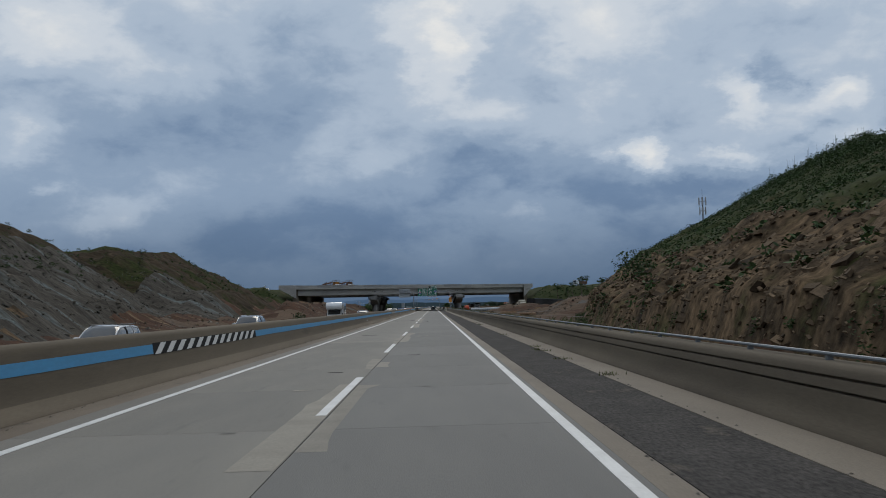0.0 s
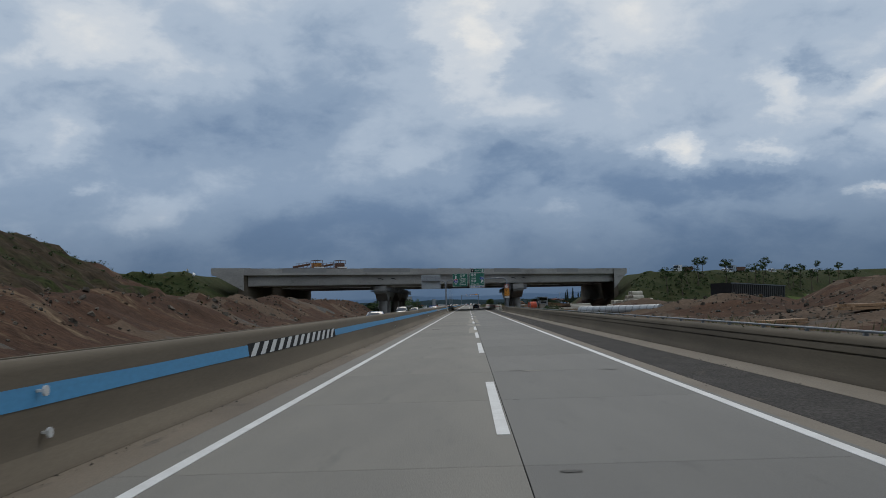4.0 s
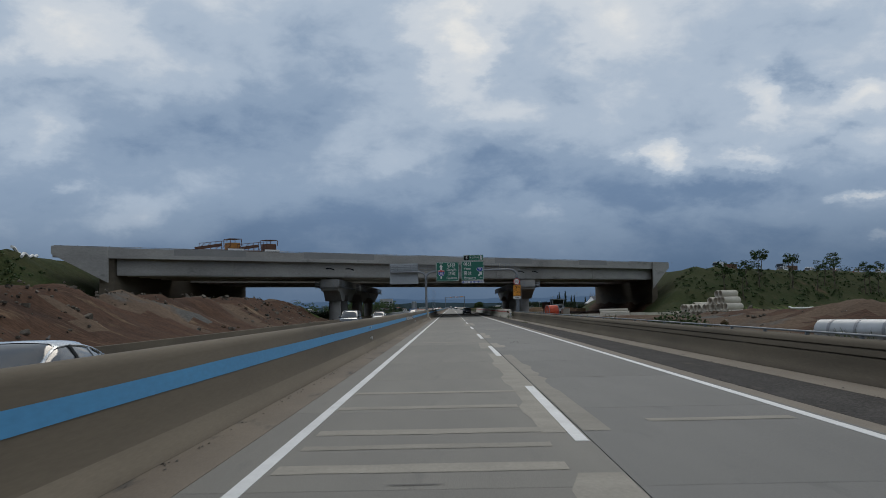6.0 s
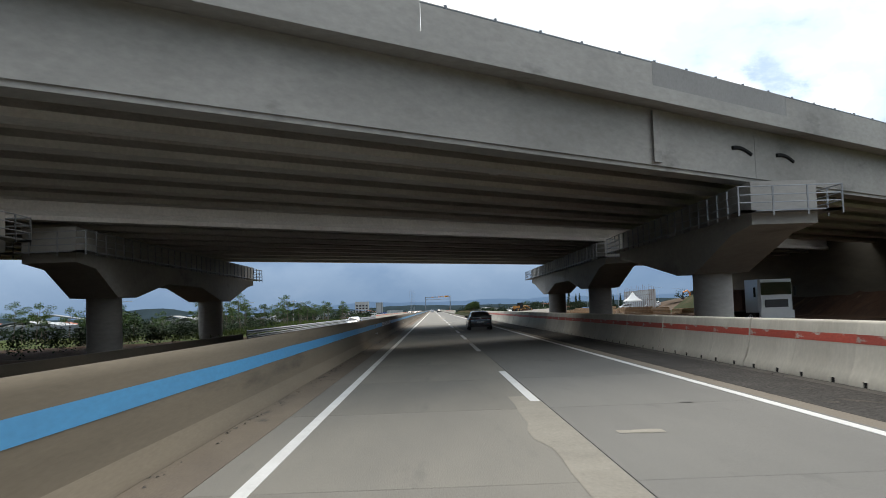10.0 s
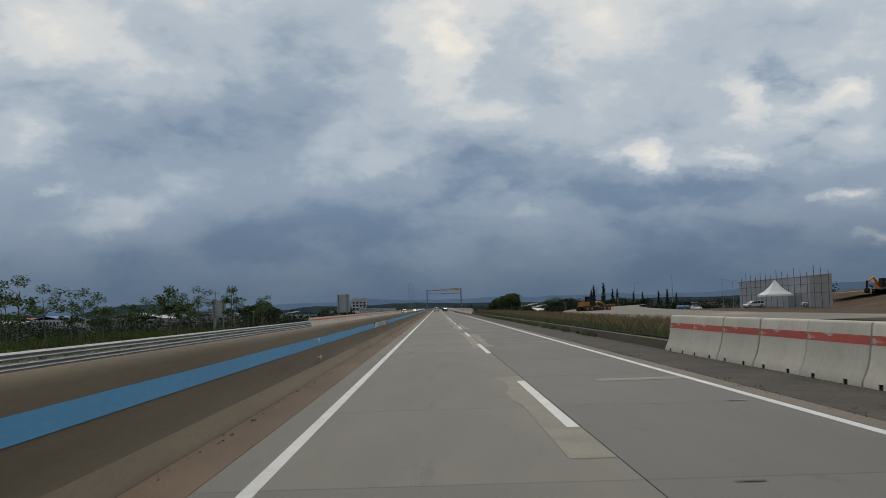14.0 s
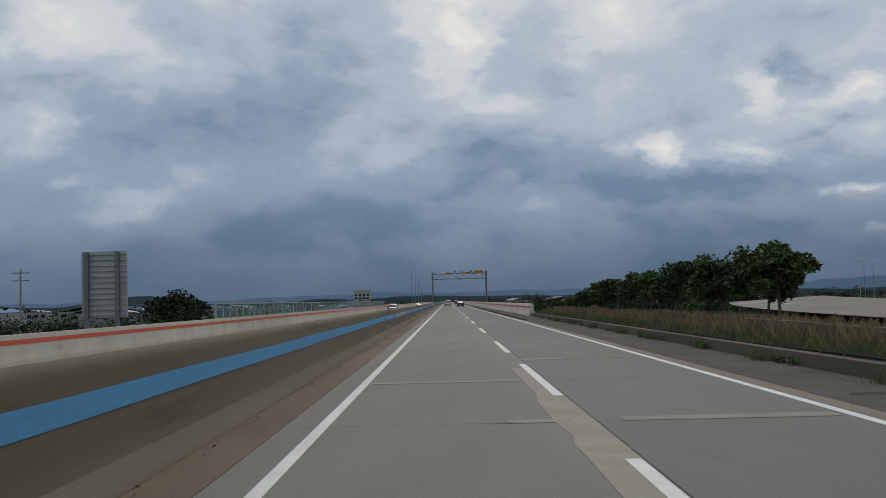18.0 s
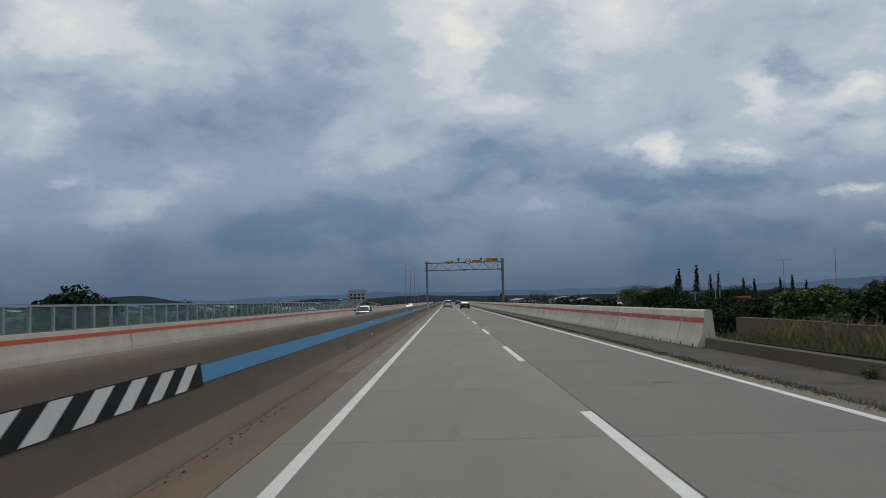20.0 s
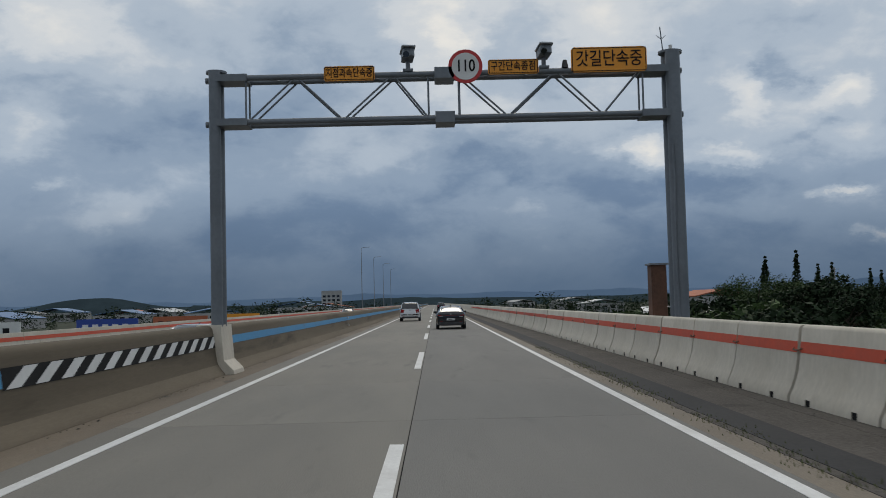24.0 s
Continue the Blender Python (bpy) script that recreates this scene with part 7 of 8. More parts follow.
for q in range(640):
    x, y = tr.choice(((tr.uniform(-100, -58), tr.uniform(450, 700)), (tr.uniform(40, 160), tr.uniform(800, 1010)), (tr.uniform(26, 140), tr.uniform(745, 960)), (tr.uniform(-150, -30), tr.uniform(690, 830)), (tr.uniform(-200, -70), tr.uniform(420, 640)), (tr.uniform(-230, -40), tr.uniform(840, 1250)), (tr.uniform(40, 300), tr.uniform(960, 1400)), (tr.uniform(90, 260), tr.uniform(560, 900))))
    r_ = tr.uniform(1.8, 4.2)
    if x < -20 and y < 840:
        r_ = tr.uniform(1.2, 2.3)
    leaf_clump(woods, (x, y, ground_z(x, y) + r_ * .7), r_, 120, r_ * .13, .75)
for q in range(620):
    x, y = tr.uniform(-175, -36), tr.uniform(655, 770)
    r_ = tr.uniform(1.8, 3.1)
    leaf_clump(woods, (x, y, ground_z(x, y) + r_ * tr.uniform(.6, 2.3)), r_, 130, r_ * .09, .8)
for q in range(170):
    # dark scrub under and beside the overpass
    y = tr.uniform(348, 470)
    x = -22.5 - 9 * tr.random()
    r_ = tr.uniform(.6, 1.2)
    leaf_clump(woods, (x, y, ground_z(x, y) + r_ * .8), r_, 110, .11, .9)
for q in range(420):
    # tree line along the horizon
    y = tr.uniform(1150, 1500)
    x = tr.uniform(-.42, .48) * (y - 600)
    if -22 < x < 14:
        continue
    r_ = tr.uniform(2.5, 5.0)
    leaf_clump(woods, (x, y, -6.5 + r_ * tr.uniform(.8, 1.7)), r_, 90, r_ * .14, 1.0)
tagged(part("scrub_woods", woods, LEAF_DK), "dark green scrub and woods on the low ground", "woods", kind="stuff")

# broken rock on the cut slopes
rk = [Shape(), Shape()]
rs = random.Random(31)
for q in range(36000):
    if q % 3:
        y = rs.uniform(-5, 150)
        x = right_base(y) + .1 + 10.0 * rs.random() ** 1.2
        hh = x - right_base(y)
        if hh > 7.6 + 3.0 * fbm(x * .09, y * .09, 7.0):
            continue
        k_ = 0
    else:
        y = rs.uniform(14, 168)
        x = -22 - 24 * rs.random() - 14 * smoothstep(30, 165, y)
        if not 0.2 < left_hill(x, y) < 12:
            continue
        k_ = 1 if y > 60 else 0
    c = Vector((x, y, ground_z(x, y) - .03))
    sz = rs.uniform(.03, .09) * (2.8 if rs.random() < .05 else 1.0)
    rot_ = Euler((rs.uniform(-.5, .5), rs.uniform(-.5, .5) - (.5 if x > 0 else -.4), rs.uniform(-.6, .6))).to_matrix()
    dims = (sz * rs.uniform(.6, 1.3), sz * rs.uniform(.8, 2.0), sz * rs.uniform(.3, .6))
    vs = [c + rot_ @ Vector((a * dims[0] * rs.uniform(.5, 1), b_ * dims[1] * rs.uniform(.5, 1), e_ * dims[2] * rs.uniform(.5, 1))) for e_ in (-1, 1) for a, b_ in ((-1, -1), (1, -1), (1, 1), (-1, 1))]
    rk[k_].add(vs, [(3, 2, 1, 0), (4, 5, 6, 7), (0, 1, 5, 4), (1, 2, 6, 5), (2, 3, 7, 6), (3, 0, 4, 7)])
rubble = Shape()
for q in range(5200):
    w_ = rs.random()
    if w_ < .45:
        x, y = rs.gauss(-24.5, 2.6), rs.uniform(165, 345)
        if fbm(x * .08, y * .05, 11.0) < -.05:
            continue
    elif w_ < .7:
        x, y = rs.uniform(19, 31), rs.uniform(160, 236)
    elif w_ < .85:
        x, y = rs.uniform(12, 40), rs.uniform(190, 320)
    else:
        x, y = rs.gauss(-29, 4), rs.uniform(75, 165)
    sz = rs.uniform(.035, .11) * (2.4 if rs.random() < .06 else 1)
    c = Vector((x, y, ground_z(x, y)))
    rot_ = Euler((rs.uniform(-.6, .6), rs.uniform(-.6, .6), rs.uniform(0, 6.3))).to_matrix()
    vs = [c + rot_ @ Vector((a * sz * rs.uniform(.5, 1), b_ * sz * rs.uniform(.5, 1.2), e_ * sz * rs.uniform(.4, .8))) for e_ in (-1, 1) for a, b_ in ((-1, -1), (1, -1), (1, 1), (-1, 1))]
    rubble.add(vs, [(3, 2, 1, 0), (4, 5, 6, 7), (0, 1, 5, 4), (1, 2, 6, 5), (2, 3, 7, 6), (3, 0, 4, 7)])
tagged(part("rubble", rubble, RUBBLE), "pale loose stones lying on the bare earth banks", "rubble", kind="stuff")
tagged(part("broken_rock", rk[0], ROCKBITS), "jagged brown broken rock on the cut face", "rock", kind="stuff")
tagged(part("broken_rock", rk[1], SHALEBITS), "grey broken shale on the cut face", "rock", kind="stuff")

# grass and bushes on the cut slopes
bush = Shape()
blade = Shape()
for q in range(6500):
    y = tr.uniform(-5, 150)
    x = right_base(y) + 6 + 32 * tr.random() ** 0.8
    hh = right_hill(x, y)
    if x - right_base(y) < 7.2 + 3.0 * fbm(x * .09, y * .09, 7.0) or hh < 2:
        continue
    r_ = tr.uniform(.35, .8) * (1.9 if hh > 15.5 else 1)
    leaf_clump(bush, (x, y, ground_z(x, y) + r_ * .12), r_, 24 if hh < 16.5 else 46, .10 if hh < 16.5 else .13, .5 if hh < 16.5 else .9)
for q in range(200):
    y = tr.choice((tr.uniform(5, 60), tr.uniform(70, 105), tr.uniform(128, 140)))
    x = right_base(y) + tr.gauss(-0.2, 0.8)
    r_ = tr.uniform(.2, .5)
    if x > 7.6:
        leaf_clump(bush, (x, y, ground_z(x, y) + r_ * .4), r_, 70, .05, .9)
for q in range(150):
    y = tr.uniform(30, 105)
    x = -40 - 16 * tr.random()
    if left_hill(x, y) > 9:
        r_ = tr.uniform(.6, 1.3)
        leaf_clump(bush, (x, y, ground_z(x, y) + r_ * .5), r_, 80, .13, .9)
for q in range(90):
    y = tr.uniform(5, 110)
    x = right_base(y) + tr.uniform(0.2, 7)
    leaf_clump(bush, (x, y, ground_z(x, y) + .1), tr.uniform(.25, .6), 22, .14, .7)
for q in range(800):
    x, y = tr.uniform(-68, -36), tr.uniform(60, 290)
    if left_hill(x, y) < 6:
        continue
    leaf_clump(bush, (x, y, ground_z(x, y) + .2), tr.uniform(.25, .8), 40, .10, .6)
for q in range(900):
    x = tr.choice((tr.uniform(44, 110), tr.uniform(-80, -50)))
    y = SKEW * x + NEAR_EDGE - tr.uniform(0, 20)
    leaf_clump(bush, (x, y, ground_z(x, y) + .15), tr.uniform(.3, .7), 26, .17, .6)
for cx_, cy_, r_ in ((9.6, 250.0, 1.1), (9.2, 251.2, .8), (10.2, 249.0, .9), (-19.5, 150.0, 1.1), (14.0, 57.0, 1.3), (15.0, 60.0, 1.2)):
    leaf_clump(bush, (cx_, cy_, ground_z(cx_, cy_) + r_ * .7), r_, 500, .10, .85)
tagged(part("slope_bushes", bush, LEAF), "low green bushes growing on the cut slopes", "bushes", kind="stuff")
stem = Shape()
for q in range(90):
    y = tr.uniform(40, 135)
    x = right_base(y) + tr.uniform(24, 36)
    z_ = ground_z(x, y)
    stem.tube([(x, y, z_), (x + tr.uniform(-.2, .2), y, z_ + tr.uniform(1.4, 3.2))], .035, 4, .01)
    leaf_clump(stem, (x, y, z_ + 1.4), .5, 16, .16, 1.4)
tagged(part("tall_weeds", stem, LEAF), "tall thin weeds on the crest of the cut", "weeds", kind="stuff")


def tufts(name, mat_, spots, hgt, cnt, label, wide=.012):
    s = Shape()
    for x, y in spots:
        z_ = max(ground_z(x, y), -0.05) if not 3.5 < x < 7.3 else 0.0
        for _ in range(cnt):
            px, py = x + tr.gauss(0, .12), y + tr.gauss(0, .12)
            h_ = hgt * tr.uniform(.5, 1.25)
            dx, dy = tr.gauss(0, .25) * h_, tr.gauss(0, .25) * h_
            a = tr.uniform(0, 3.14)
            wx, wy = math.cos(a) * wide, math.sin(a) * wide
            s.add([(px - wx, py - wy, z_), (px + wx, py + wy, z_), (px + dx * .4 + wx * .6, py + dy * .4 + wy * .6, z_ + h_ * .6), (px + dx, py + dy, z_ + h_)], [(0, 1, 2), (0, 2, 3)])
    tagged(part(name, s, mat_), label, "grass", kind="stuff")


tufts("dry_grass", DRY, [(tr.uniform(7.6, 10.5), tr.uniform(494, 672)) for _ in range(2300)], .85, 9, "tall dry grass behind the kerb", .016)
tufts("green_weeds", WEED, [(tr.uniform(6.45, 8.6), tr.uniform(494, 672)) for _ in range(2400)], .55, 9, "green weeds growing behind the kerb", .018)
tufts("dry_grass", DRY, [(tr.uniform(10.9, 19), tr.uniform(486, 672)) for _ in range(1200)], .5, 8, "dry grass strip beside the new pavement", .016)
tufts("kerb_weeds", WEED, [(tr.uniform(5.85, 6.1), y0 + tr.uniform(0, 1.8)) for y0 in (508, 516, 523, 527, 533, 538, 541.5, 548, 552.5, 556, 560, 566, 571, 575, 580, 586, 592, 597, 604, 610, 617, 623, 631, 640, 648) for _ in range(9)], .26, 14, "green weeds along the kerb foot", .012)
tufts("shoulder_weeds", WEED, [(4.12 + tr.uniform(-.05, .1), y) for y in [tr.uniform(405, 500) for _ in range(90)] + [tr.uniform(655, 752) for _ in range(1700)] + [tr.uniform(752, 800) for _ in range(160)]], .045, 9, "thin weeds in the shoulder joint", .008)
tufts("gutter_weeds", WEED, [(5.62 + tr.uniform(-.15, .25), y) for y in (21.5, 28, 33, 34.2, 36.5, 52, 80, 81, 88, 133, 134, 292, 293.5, 295, 297)for _ in range(4)], .09, 9, "small weeds at the gutter edge", .01)
tufts("field_grass", FIELD, [(tr.uniform(-34, -18), tr.uniform(408, 560)) for _ in range(1500)], .4, 8, "bright green grass beyond the guardrail", .02)
foot = Shape()
for y0 in [508 + 4.3 * q + tr.uniform(-1.6, 1.6) for q in range(36)]:
    for _ in range(tr.randint(2, 6)):
        r_ = tr.uniform(.08, .20)
        leaf_clump(foot, (6.0 + tr.uniform(-.08, .08), y0 + tr.uniform(-1.0, 1.0), r_ * .7), r_, 46, .035, .9)
tagged(part("kerb_bushes", foot, LEAF_LT), "small leafy weeds growing along the kerb foot", "weeds", kind="stuff")
tufts("wall_weeds", WEED, [(tr.uniform(7.3, 9.5), y0 + tr.uniform(-1, 1)) for y0 in [tr.uniform(20, 326) for _ in range(60)] for _ in range(6)], .85, 10, "tall green weeds behind the roadside wall", .008)
vine = Shape()
for zz in (0.15, 0.35, 0.8, 0.95):
    leaf_clump(vine, (5.92, 327.8, zz), .16 if zz < .7 else .13, 60, .05, 1.2)
leaf_clump(vine, (6.6, 326.0, .5), .4, 90, .06, 1.0)
leaf_clump(vine, (5.9, 345.8, 0.12), .22, 60, .05, .6)
tagged(part("climbing_weed", vine, LEAF), "green weed climbing the barrier joint", "weed")

# ---- houses, sheds and distance ----


def shed(x, y, w_, d_, h_, wall, roof, turn=0, wins=5, label="low industrial shed with a metal roof"):
    z_ = min(ground_z(x, y), -4) if y > 700 else ground_z(x, y)
    b = thing("industrial_shed", label, "building", "distant sheds", at=pose(x, y, z_, 0, 0, turn))
    part("wall", Shape().box(-w_ / 2, w_ / 2, -d_ / 2, d_ / 2, -1, h_), wall, b)
    rf = [(-w_ / 2 - .4, h_), (0, h_ + w_ * .09), (w_ / 2 + .4, h_), (w_ / 2 + .4, h_ + .25), (0, h_ + w_ * .09 + .3), (-w_ / 2 - .4, h_ + .25)]
    part("roof", Shape().sweep(rf, [(0, -d_ / 2 - .4, 0), (0, d_ / 2 + .4, 0)]), roof, b)
    for q in range(wins):
        xx = -w_ / 2 + w_ * (q + .5) / wins
        part("window", Shape().box(xx - w_ * .28 / wins, xx + w_ * .28 / wins, -d_ / 2 - .06, -d_ / 2 - .01, h_ * .45, h_ * .75), GLASS, b)
    part("door", Shape().box(-1.4, 1.4, -d_ / 2 - .07, -d_ / 2 - .02, 0, min(3, h_ * .6)), STEEL_DK, b)
    return b


hs = random.Random(3)
for q in range(34):
    x = -70 - hs.random() * 520
    y = 1060 + hs.random() * 700
    shed(x, y, hs.uniform(18, 46), hs.uniform(14, 30), hs.uniform(4, 7.5), WALLPALE, (ALU, ROOFBLUE, WALLPALE, ALU, ROOFBLUE, BRICKRED)[q % 6], hs.uniform(-25, 25), hs.randint(4, 8))
for q in range(14):
    shed(60 + hs.random() * 420, 960 + hs.random() * 700, hs.uniform(16, 40), hs.uniform(12, 24), hs.uniform(4, 8), WALLPALE, (ALU, WALLPALE, BRICKRED)[q % 3], hs.uniform(-30, 30), 5)
shed(50, 960, 24, 13, 3.6, WALLPALE, CANVAS, 78, 6, "long white-roofed shed below the road")
shed(-44, 850, 20, 12, 4.2, WALLPALE, BRICKRED, 0, 5, "low shop building with a brown canopy below the road")
shed(-92, 560, 26, 8, 3.0, STEEL_DK, STEEL_DK, 10, 6, "long low shelter beyond the field")
for q, (x, y, m_) in enumerate(((-34, 838, WHITE), (-27.5, 846, SIGNBLUE), (-24, 856, BRICKRED), (-22, 872, ORANGE), (80, 905, BRICKRED))):
    bb = thing("shop_sign", "wide painted shop sign with unreadable lettering", "sign", "shop signs")
    part("board", Shape().box(x - 2.6, x + 2.6, y, y + .2, -.6, 1.0), m_, bb)
    for k_ in range(5):
        part("lettering_bar", Shape().box(x - 2.1 + .85 * k_, x - 1.6 + .85 * k_, y - .03, y, -.1, .55), BLACK if m_ is not SIGNBLUE else WHITE, bb)
    for xx in (x - 2, x + 2):
        part("leg", Shape().box(xx - .1, xx + .1, y, y + .2, -6.5, -.6), STEEL, bb)
tw_ = thing("apartment_block", "pale distant apartment block", "building")
part("wall", Shape().box(-118, -98, 1750, 1765, -8, 17), WALLPALE, tw_)
for q in range(4):
    for k_ in range(4):
        part("window", Shape().box(-116.5 + 4.8 * k_, -113.6 + 4.8 * k_, 1749.9, 1750, -2 + 4 * q, .2 + 4 * q), GLASS, tw_)


def ridge(name, y, x0, x1, hump, material, label, base_=-8, step=30, depth_=300):
    s = []
    for row in (0, 1, 2):
        s.append([])
        x = x0
        while x <= x1:
            h_ = hump(x)
            s[row].append((x, y + (0, depth_ * .4, depth_)[row], base_ if row != 1 else base_ + h_))
            x += step
    tagged(part(name, Shape().grid(s), material), label, "hill", kind="structure")


def bell(x, c, w_, h_):
    return h_ * math.exp(-((x - c) / w_) ** 2)


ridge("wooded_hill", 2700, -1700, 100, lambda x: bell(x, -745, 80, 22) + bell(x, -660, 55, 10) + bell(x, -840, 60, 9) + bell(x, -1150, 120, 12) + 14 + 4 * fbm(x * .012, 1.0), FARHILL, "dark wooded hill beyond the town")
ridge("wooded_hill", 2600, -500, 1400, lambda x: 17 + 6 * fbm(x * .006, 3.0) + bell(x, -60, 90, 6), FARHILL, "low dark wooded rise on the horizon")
ridge("mountain_ridge", 4300, -3200, 3200, lambda x: 40 + 16 * fbm(x * .0013, 8.0) + 9 * fbm(x * .006, 2.0) + bell(x, 1750, 420, 26) + bell(x, 500, 500, 10), MOUNT, "far mountain ridge with distance haze put into its blue colour", -10, 40, 300)

# ---- carriageway: slabs, lines, joints and repairs ----
road = thing("road", "grey concrete expressway carriageway of worn slabs", "road", kind="structure")
for nm, x0, x1, ya, yb, m_ in (("left_shoulder", -4.84, -4.16, Y0, 440, SHOULDER), ("left_shoulder", -4.84, -4.16, 440.01, 665, SHOULDER_RED), ("left_shoulder", -4.84, -4.16, 665.01, Y1, SHOULDER), ("asphalt_shoulder", 4.12, 5.62, Y0, 400, ASPHALT)):
    part(nm, Shape().box(x0, x1, ya, yb, -0.25, -0.004), m_, road)
part("asphalt_shoulder", Shape().box(4.12, 5.62, 400.01, Y1, -0.25, -0.004), ASPHALT2, road)
part("right_edge_strip", Shape().box(3.78, 4.10, Y0, 330, -0.25, -0.002), EDGE, road, "tan concrete strip beside the edge line")
part("right_edge_strip", Shape().box(3.78, 4.10, 330.01, Y1, -0.25, -0.002), EDGE, road, "tan concrete strip beside the edge line")
part("gutter", Shape().box(5.63, 6.45, Y0, 328, -0.25, 0.0), EDGE, road, "tan concrete gutter")
part("asphalt_shoulder", Shape().box(5.63, 7.2, 328.01, Y1, -0.25, -0.004), ASPHALT2, road)
part("joint_bed", Shape().box(-4.16, 4.12, Y0, Y1, -0.25, -0.012), JOINT, road)
left_slab = Shape().box(-4.145, 0.113, 0.006, 6.594, -0.15, 0.0).mesh("slab", ROAD)
right_slab = Shape().box(0.127, 3.775, 0.006, 6.594, -0.15, 0.0).mesh("slab", ROAD_OUTER)
for i in range(122):
    for me in (left_slab, right_slab):
        o = part("slab", me, None, road)
        o.location = (0, -19.7 + 6.6 * i, 0)
for a, b in ((Y0, -19.71), (785.5, Y1)):
    part("far_pavement", Shape().box(-4.145, 0.113, a, b, -0.15, 0.0), ROAD, road)
    part("far_pavement", Shape().box(0.127, 3.775, a, b, -0.15, 0.0), ROAD_OUTER, road)
part("edge_line", Shape().box(-3.68, -3.52, Y0, Y1, 0.0, 0.006), LINE, road, "white edge line")
part("edge_line", Shape().box(3.52, 3.68, Y0, Y1, 0.0, 0.006), LINE, road, "white edge line")
DASHES = [-25.0, -5.0, 15.0, 35.4, 55.9, 76.1, 96.3, 113.0, 128.5, 147.6, 167.4, 181.5, 195.2, 214.2, 234.2, 251.5, 272.5, 294.4, 314.2, 332.0, 351.0, 371.0, 385.5, 399.1, 419.1, 432.5, 450.6, 472.6, 493.2, 512.6, 532.0, 551.2, 568.9, 583.0, 597.5, 610.8, 629.0, 648.0, 667.6, 687.9, 708.0, 728.0, 747.9, 768.6, 789.5, 809.0, 829.0, 848.5]
for y in DASHES:
    part("lane_dash", Shape().box(-0.085, 0.085, y, y + 8.0, 0.0, 0.007), LINE, road, "white lane dash")
for i in range(32):
    part("lane_dash", Shape().box(-0.085, 0.085, 868.0 + 20 * i, 876.0 + 20 * i, 0.0, 0.007), LINE, road, "white lane dash")

# pale repairs along the middle joint and across the lanes
rp = random.Random(11)
layer = [0.003]


def next_layer():
    layer[0] += 0.00004
    return layer[0]


def repair(x0, x1, y0, y1):
    """A thin ragged-edged patch."""
    n_ = max(3, int((y1 - y0) / 0.8))
    zz = next_layer()
    lft, rgt = [], []
    a, b = x0, x1
    for i in range(n_ + 1):
        y = y0 + (y1 - y0) * i / n_
        if rp.random() < 0.35:
            a, b = (x0 + rp.uniform(-.12, .12), x1) if x1 < 0.12 else (x0, x1 + rp.uniform(-.12, .12))
        lft.append((a, y, zz))
        rgt.append((b, y, zz))
    part("repair_patch", Shape().grid([lft, rgt]), PATCH, road, "pale concrete repair patch")


def cross_repair(y, x0, x1, d):
    n_ = max(3, int((x1 - x0) / 0.5))
    zz = next_layer()
    lo = [(x0 + (x1 - x0) * i / n_, y + rp.uniform(-.03, .03), zz) for i in range(n_ + 1)]
    hi = [(p[0], y + d + rp.uniform(-.04, .04), zz) for p in lo]
    part("repair_patch", Shape().grid([lo, hi]), PATCH, road, "pale concrete repair strip")


for y0, y1 in ((10, 21), (26, 31), (44, 62), (76, 92), (98, 108), (112, 134), (189, 203), (206, 212), (215, 236), (240, 246), (252, 262),
               (284, 300), (318, 336), (339, 352), (402, 428), (446, 452), (470, 482), (498, 520), (528, 548), (556, 572), (580, 604)):
    left = rp.random()
    repair(-0.42 if left < .8 else -0.12, 0.10, y0, y1)
    if left > .35:
        repair(0.14, 0.52, y0 + rp.uniform(0, 2), y1 - rp.uniform(0, 2))
CROSS = [(47.4, -3.3, -.4, .4), (53.6, .8, 1.5, .6), (53.7, 2.2, 3.35, .3), (80, 2.2, 3.2, .4), (122.6, -1.3, -.5, .35), (122.5, .7, 2.3, .35), (134.9, 2.8, 3.5, .4),
         (212.2, -3.45, -.4, .5), (213.8, -3.4, -.4, .35), (215.1, -3.4, -.4, .5), (218.2, -3.5, -.5, .45), (221.0, -3.5, -.2, .35), (216, 1.2, 3.3, .35)]
CROSS2 = [(247, -2.9, -.5, .4), (270, .9, 2.2, .4), (326.4, -3.3, -.35, .5), (326.4, .15, 1.0, .4), (333.2, -3.2, -.4, .35), (340.5, -3.4, -2.3, .35), (346.5, .6, 1.2, .3),
          (393.1, -3.5, -.5, .55), (395.2, -3.5, -2.0, .4), (397.4, -3.4, -.8, .5), (401.5, -3.6, -.9, .4), (447, .6, 1.9, .5), (462, .7, 2.1, .35), (480, 1.6, 3.5, .6)]
CROSS3 = [(501.9, -3.5, -.35, .4), (501.9, .3, 3.4, .45), (509.2, -3.4, -2.4, .3), (514.8, .4, 3.0, .5), (532, -3.5, 3.4, .35), (541, -3.2, -.2, .35), (559, -3.5, -.3, .35),
          (571, .4, 3.4, .4), (594.0, .5, 3.4, .45), (594.0, -1.1, -.2, .35), (600.5, -3.5, -.4, .35), (607.1, .1, 1.6, .35), (607.2, 2.3, 3.2, .3), (622, .7, 2.4, .4)]
for y, x0, x1, d in CROSS + CROSS2 + CROSS3:
    cross_repair(y, x0, x1, d)
for y in (690.5, 697.0, 741.5):
    repair(-0.45, -0.11, y, y + 2.2)
    repair(0.14, 0.42, y, y + 2.2)
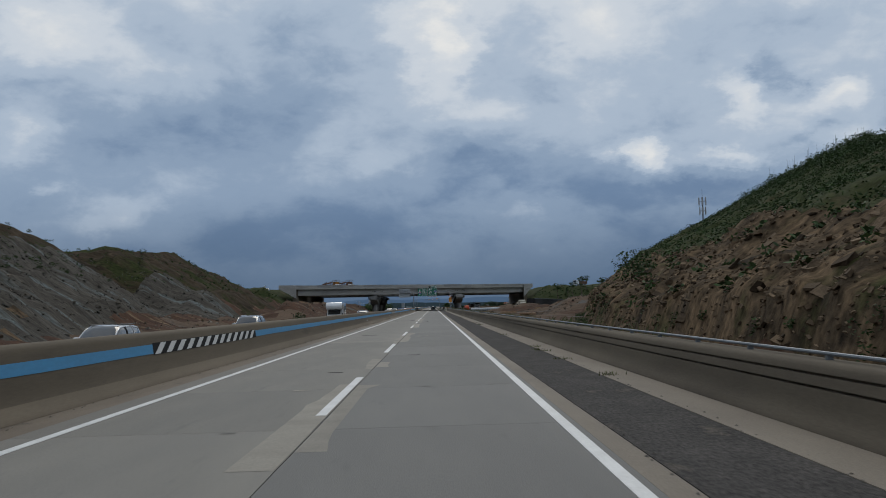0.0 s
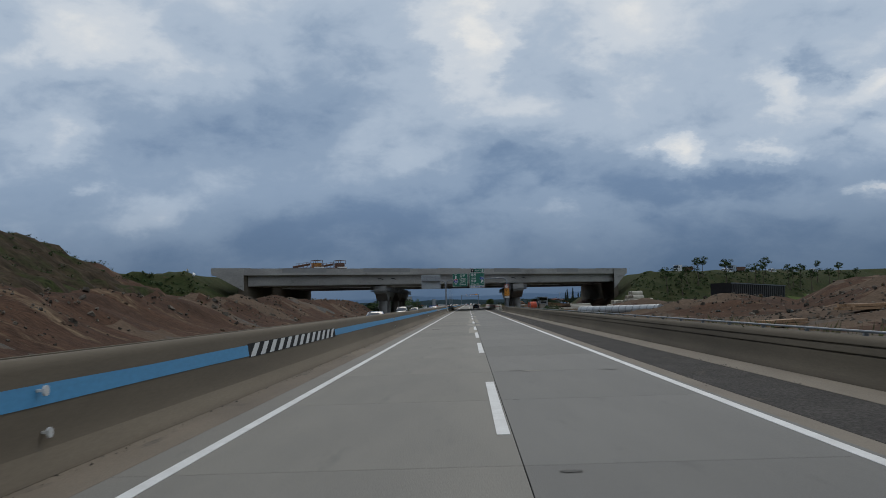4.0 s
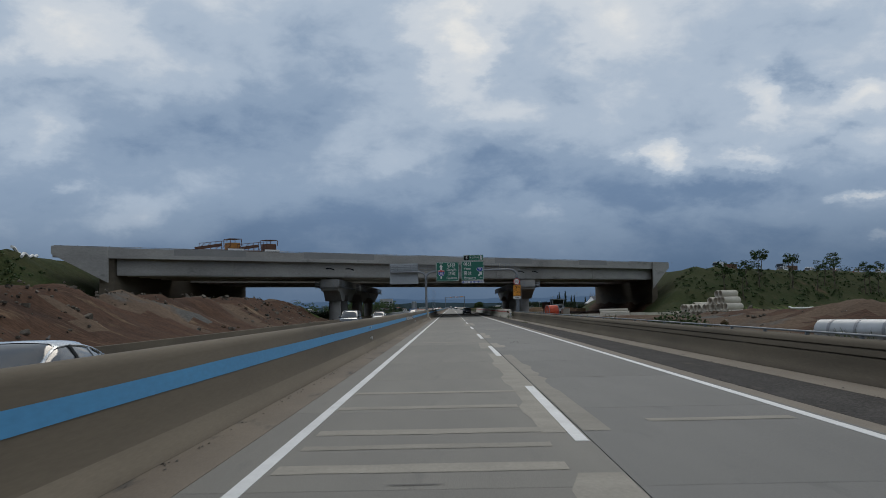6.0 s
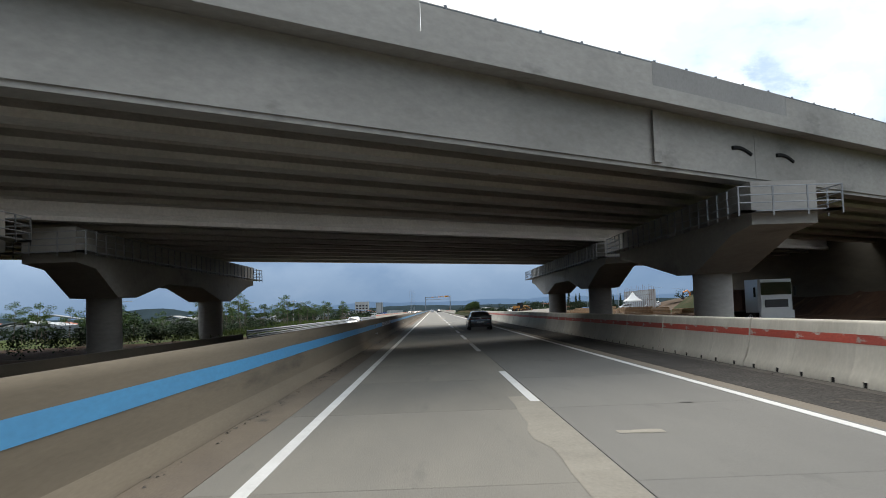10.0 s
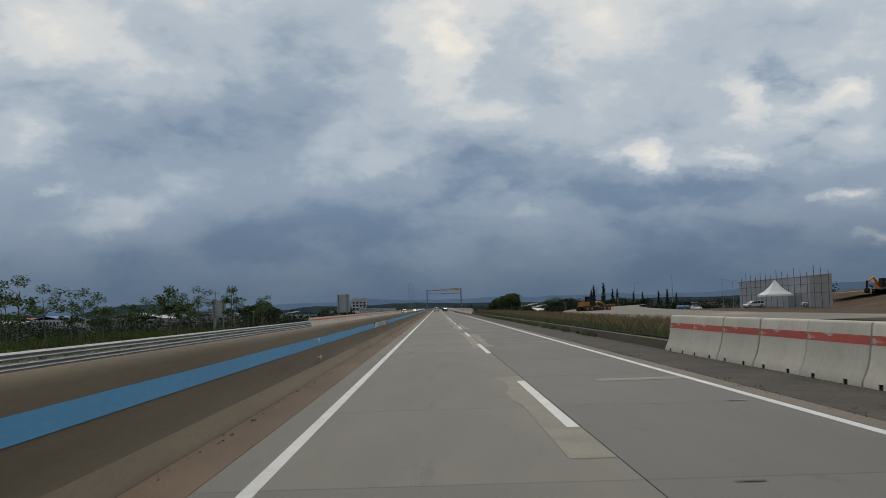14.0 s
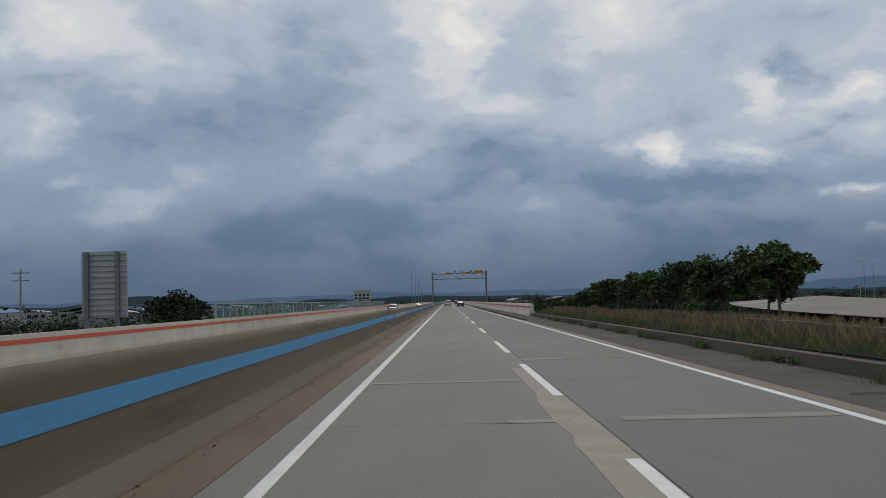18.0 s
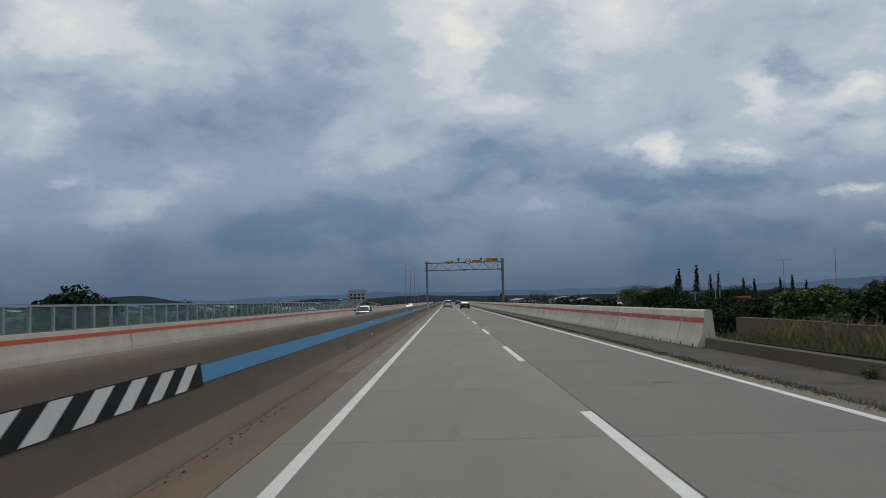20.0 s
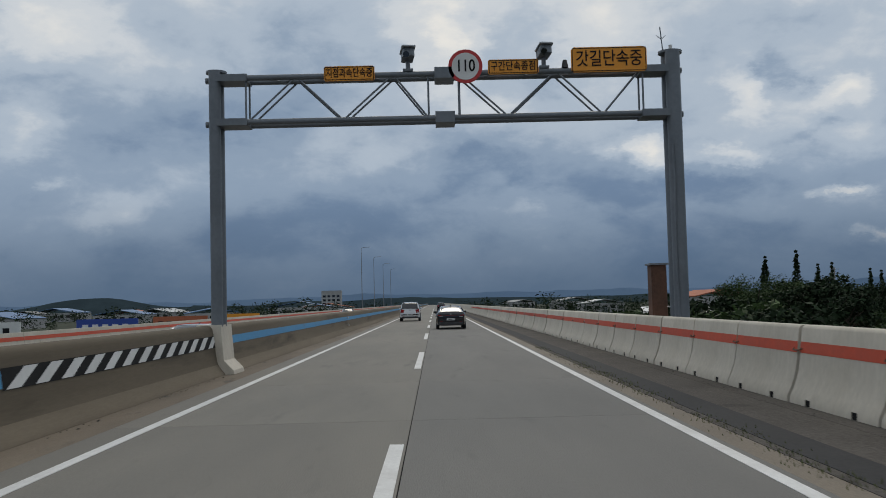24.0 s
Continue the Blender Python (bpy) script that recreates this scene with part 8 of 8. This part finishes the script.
# open cracks and dark scuffs
for y, x0, x1 in ((25, -1.0, -.6), (33, .9, 1.3), (58, -2.6, -1.6), (105, .9, 1.3), (116.1, -3.0, -2.6), (116.2, -1.2, -.5), (116.1, 1.0, 1.2), (199, -2.9, -2.4), (246, 1.1, 1.5), (541.5, -1.2, -.2), (575, -1.3, -.4)):
    part("crack", Shape().box(x0, x1, y, y + 0.03, 0.0, 0.0085), BLACK, road, "dark crack")
for x, y, a in ((-2.7, 752.0, -18), (-1.4, 752.3, -8), (1.1, 752.6, 14), (2.6, 752.5, 28)):
    part("saw_cut", Shape().slab(pose(x, y, 0.002, 0, 0, a), 0.03, 1.6, 0.003), BLACK, road, "dark saw cut")
part("tar_strip", Shape().box(4.26, 4.78, 703, 900, -0.004, 0.002), TAR, road, "fresh black tar strip")

# dark bruises and pale scrapes at the slab joints
bruise = random.Random(21)
for i in range(150):
    y = -19.7 + 6.6 * bruise.randint(2, 120) + bruise.uniform(-.5, .4)
    x = bruise.choice((bruise.uniform(-3.3, -.5), bruise.uniform(.5, 3.3)))
    w_, d_ = bruise.uniform(.08, .38), bruise.uniform(.02, .10)
    zz = next_layer()
    ring_ = [(x + w_ * math.cos(a) * bruise.uniform(.6, 1), y + d_ * math.sin(a) * bruise.uniform(.5, 1), zz) for a in (6.283 * q / 11 for q in range(11))]
    part("road_mark", Shape().add(ring_, [tuple(range(11))]), BRUISE if i % 4 else PATCH, road)
# flattened mud and grit along the shoulder edges
grit = Shape()
for i in range(5200):
    side_ = bruise.random()
    y = bruise.uniform(-2, 790)
    x = bruise.gauss(-4.72, .05) if side_ < .4 else bruise.gauss(4.12, .04) if side_ < .75 else bruise.gauss(5.68, .06)
    r_ = bruise.uniform(.008, .03)
    a = bruise.uniform(0, 3.1)
    c_, s_ = math.cos(a) * r_, math.sin(a) * r_
    grit.add([(x + c_, y + s_ * 2, 0), (x - s_, y + c_ * 2, 0), (x - c_, y - s_ * 2, 0), (x, y, r_ * .8)], [(0, 1, 3), (1, 2, 3), (2, 0, 3)])
tagged(part("roadside_grit", grit, ASPHALT2), "loose grit along the road edges", "grit", kind="stuff")
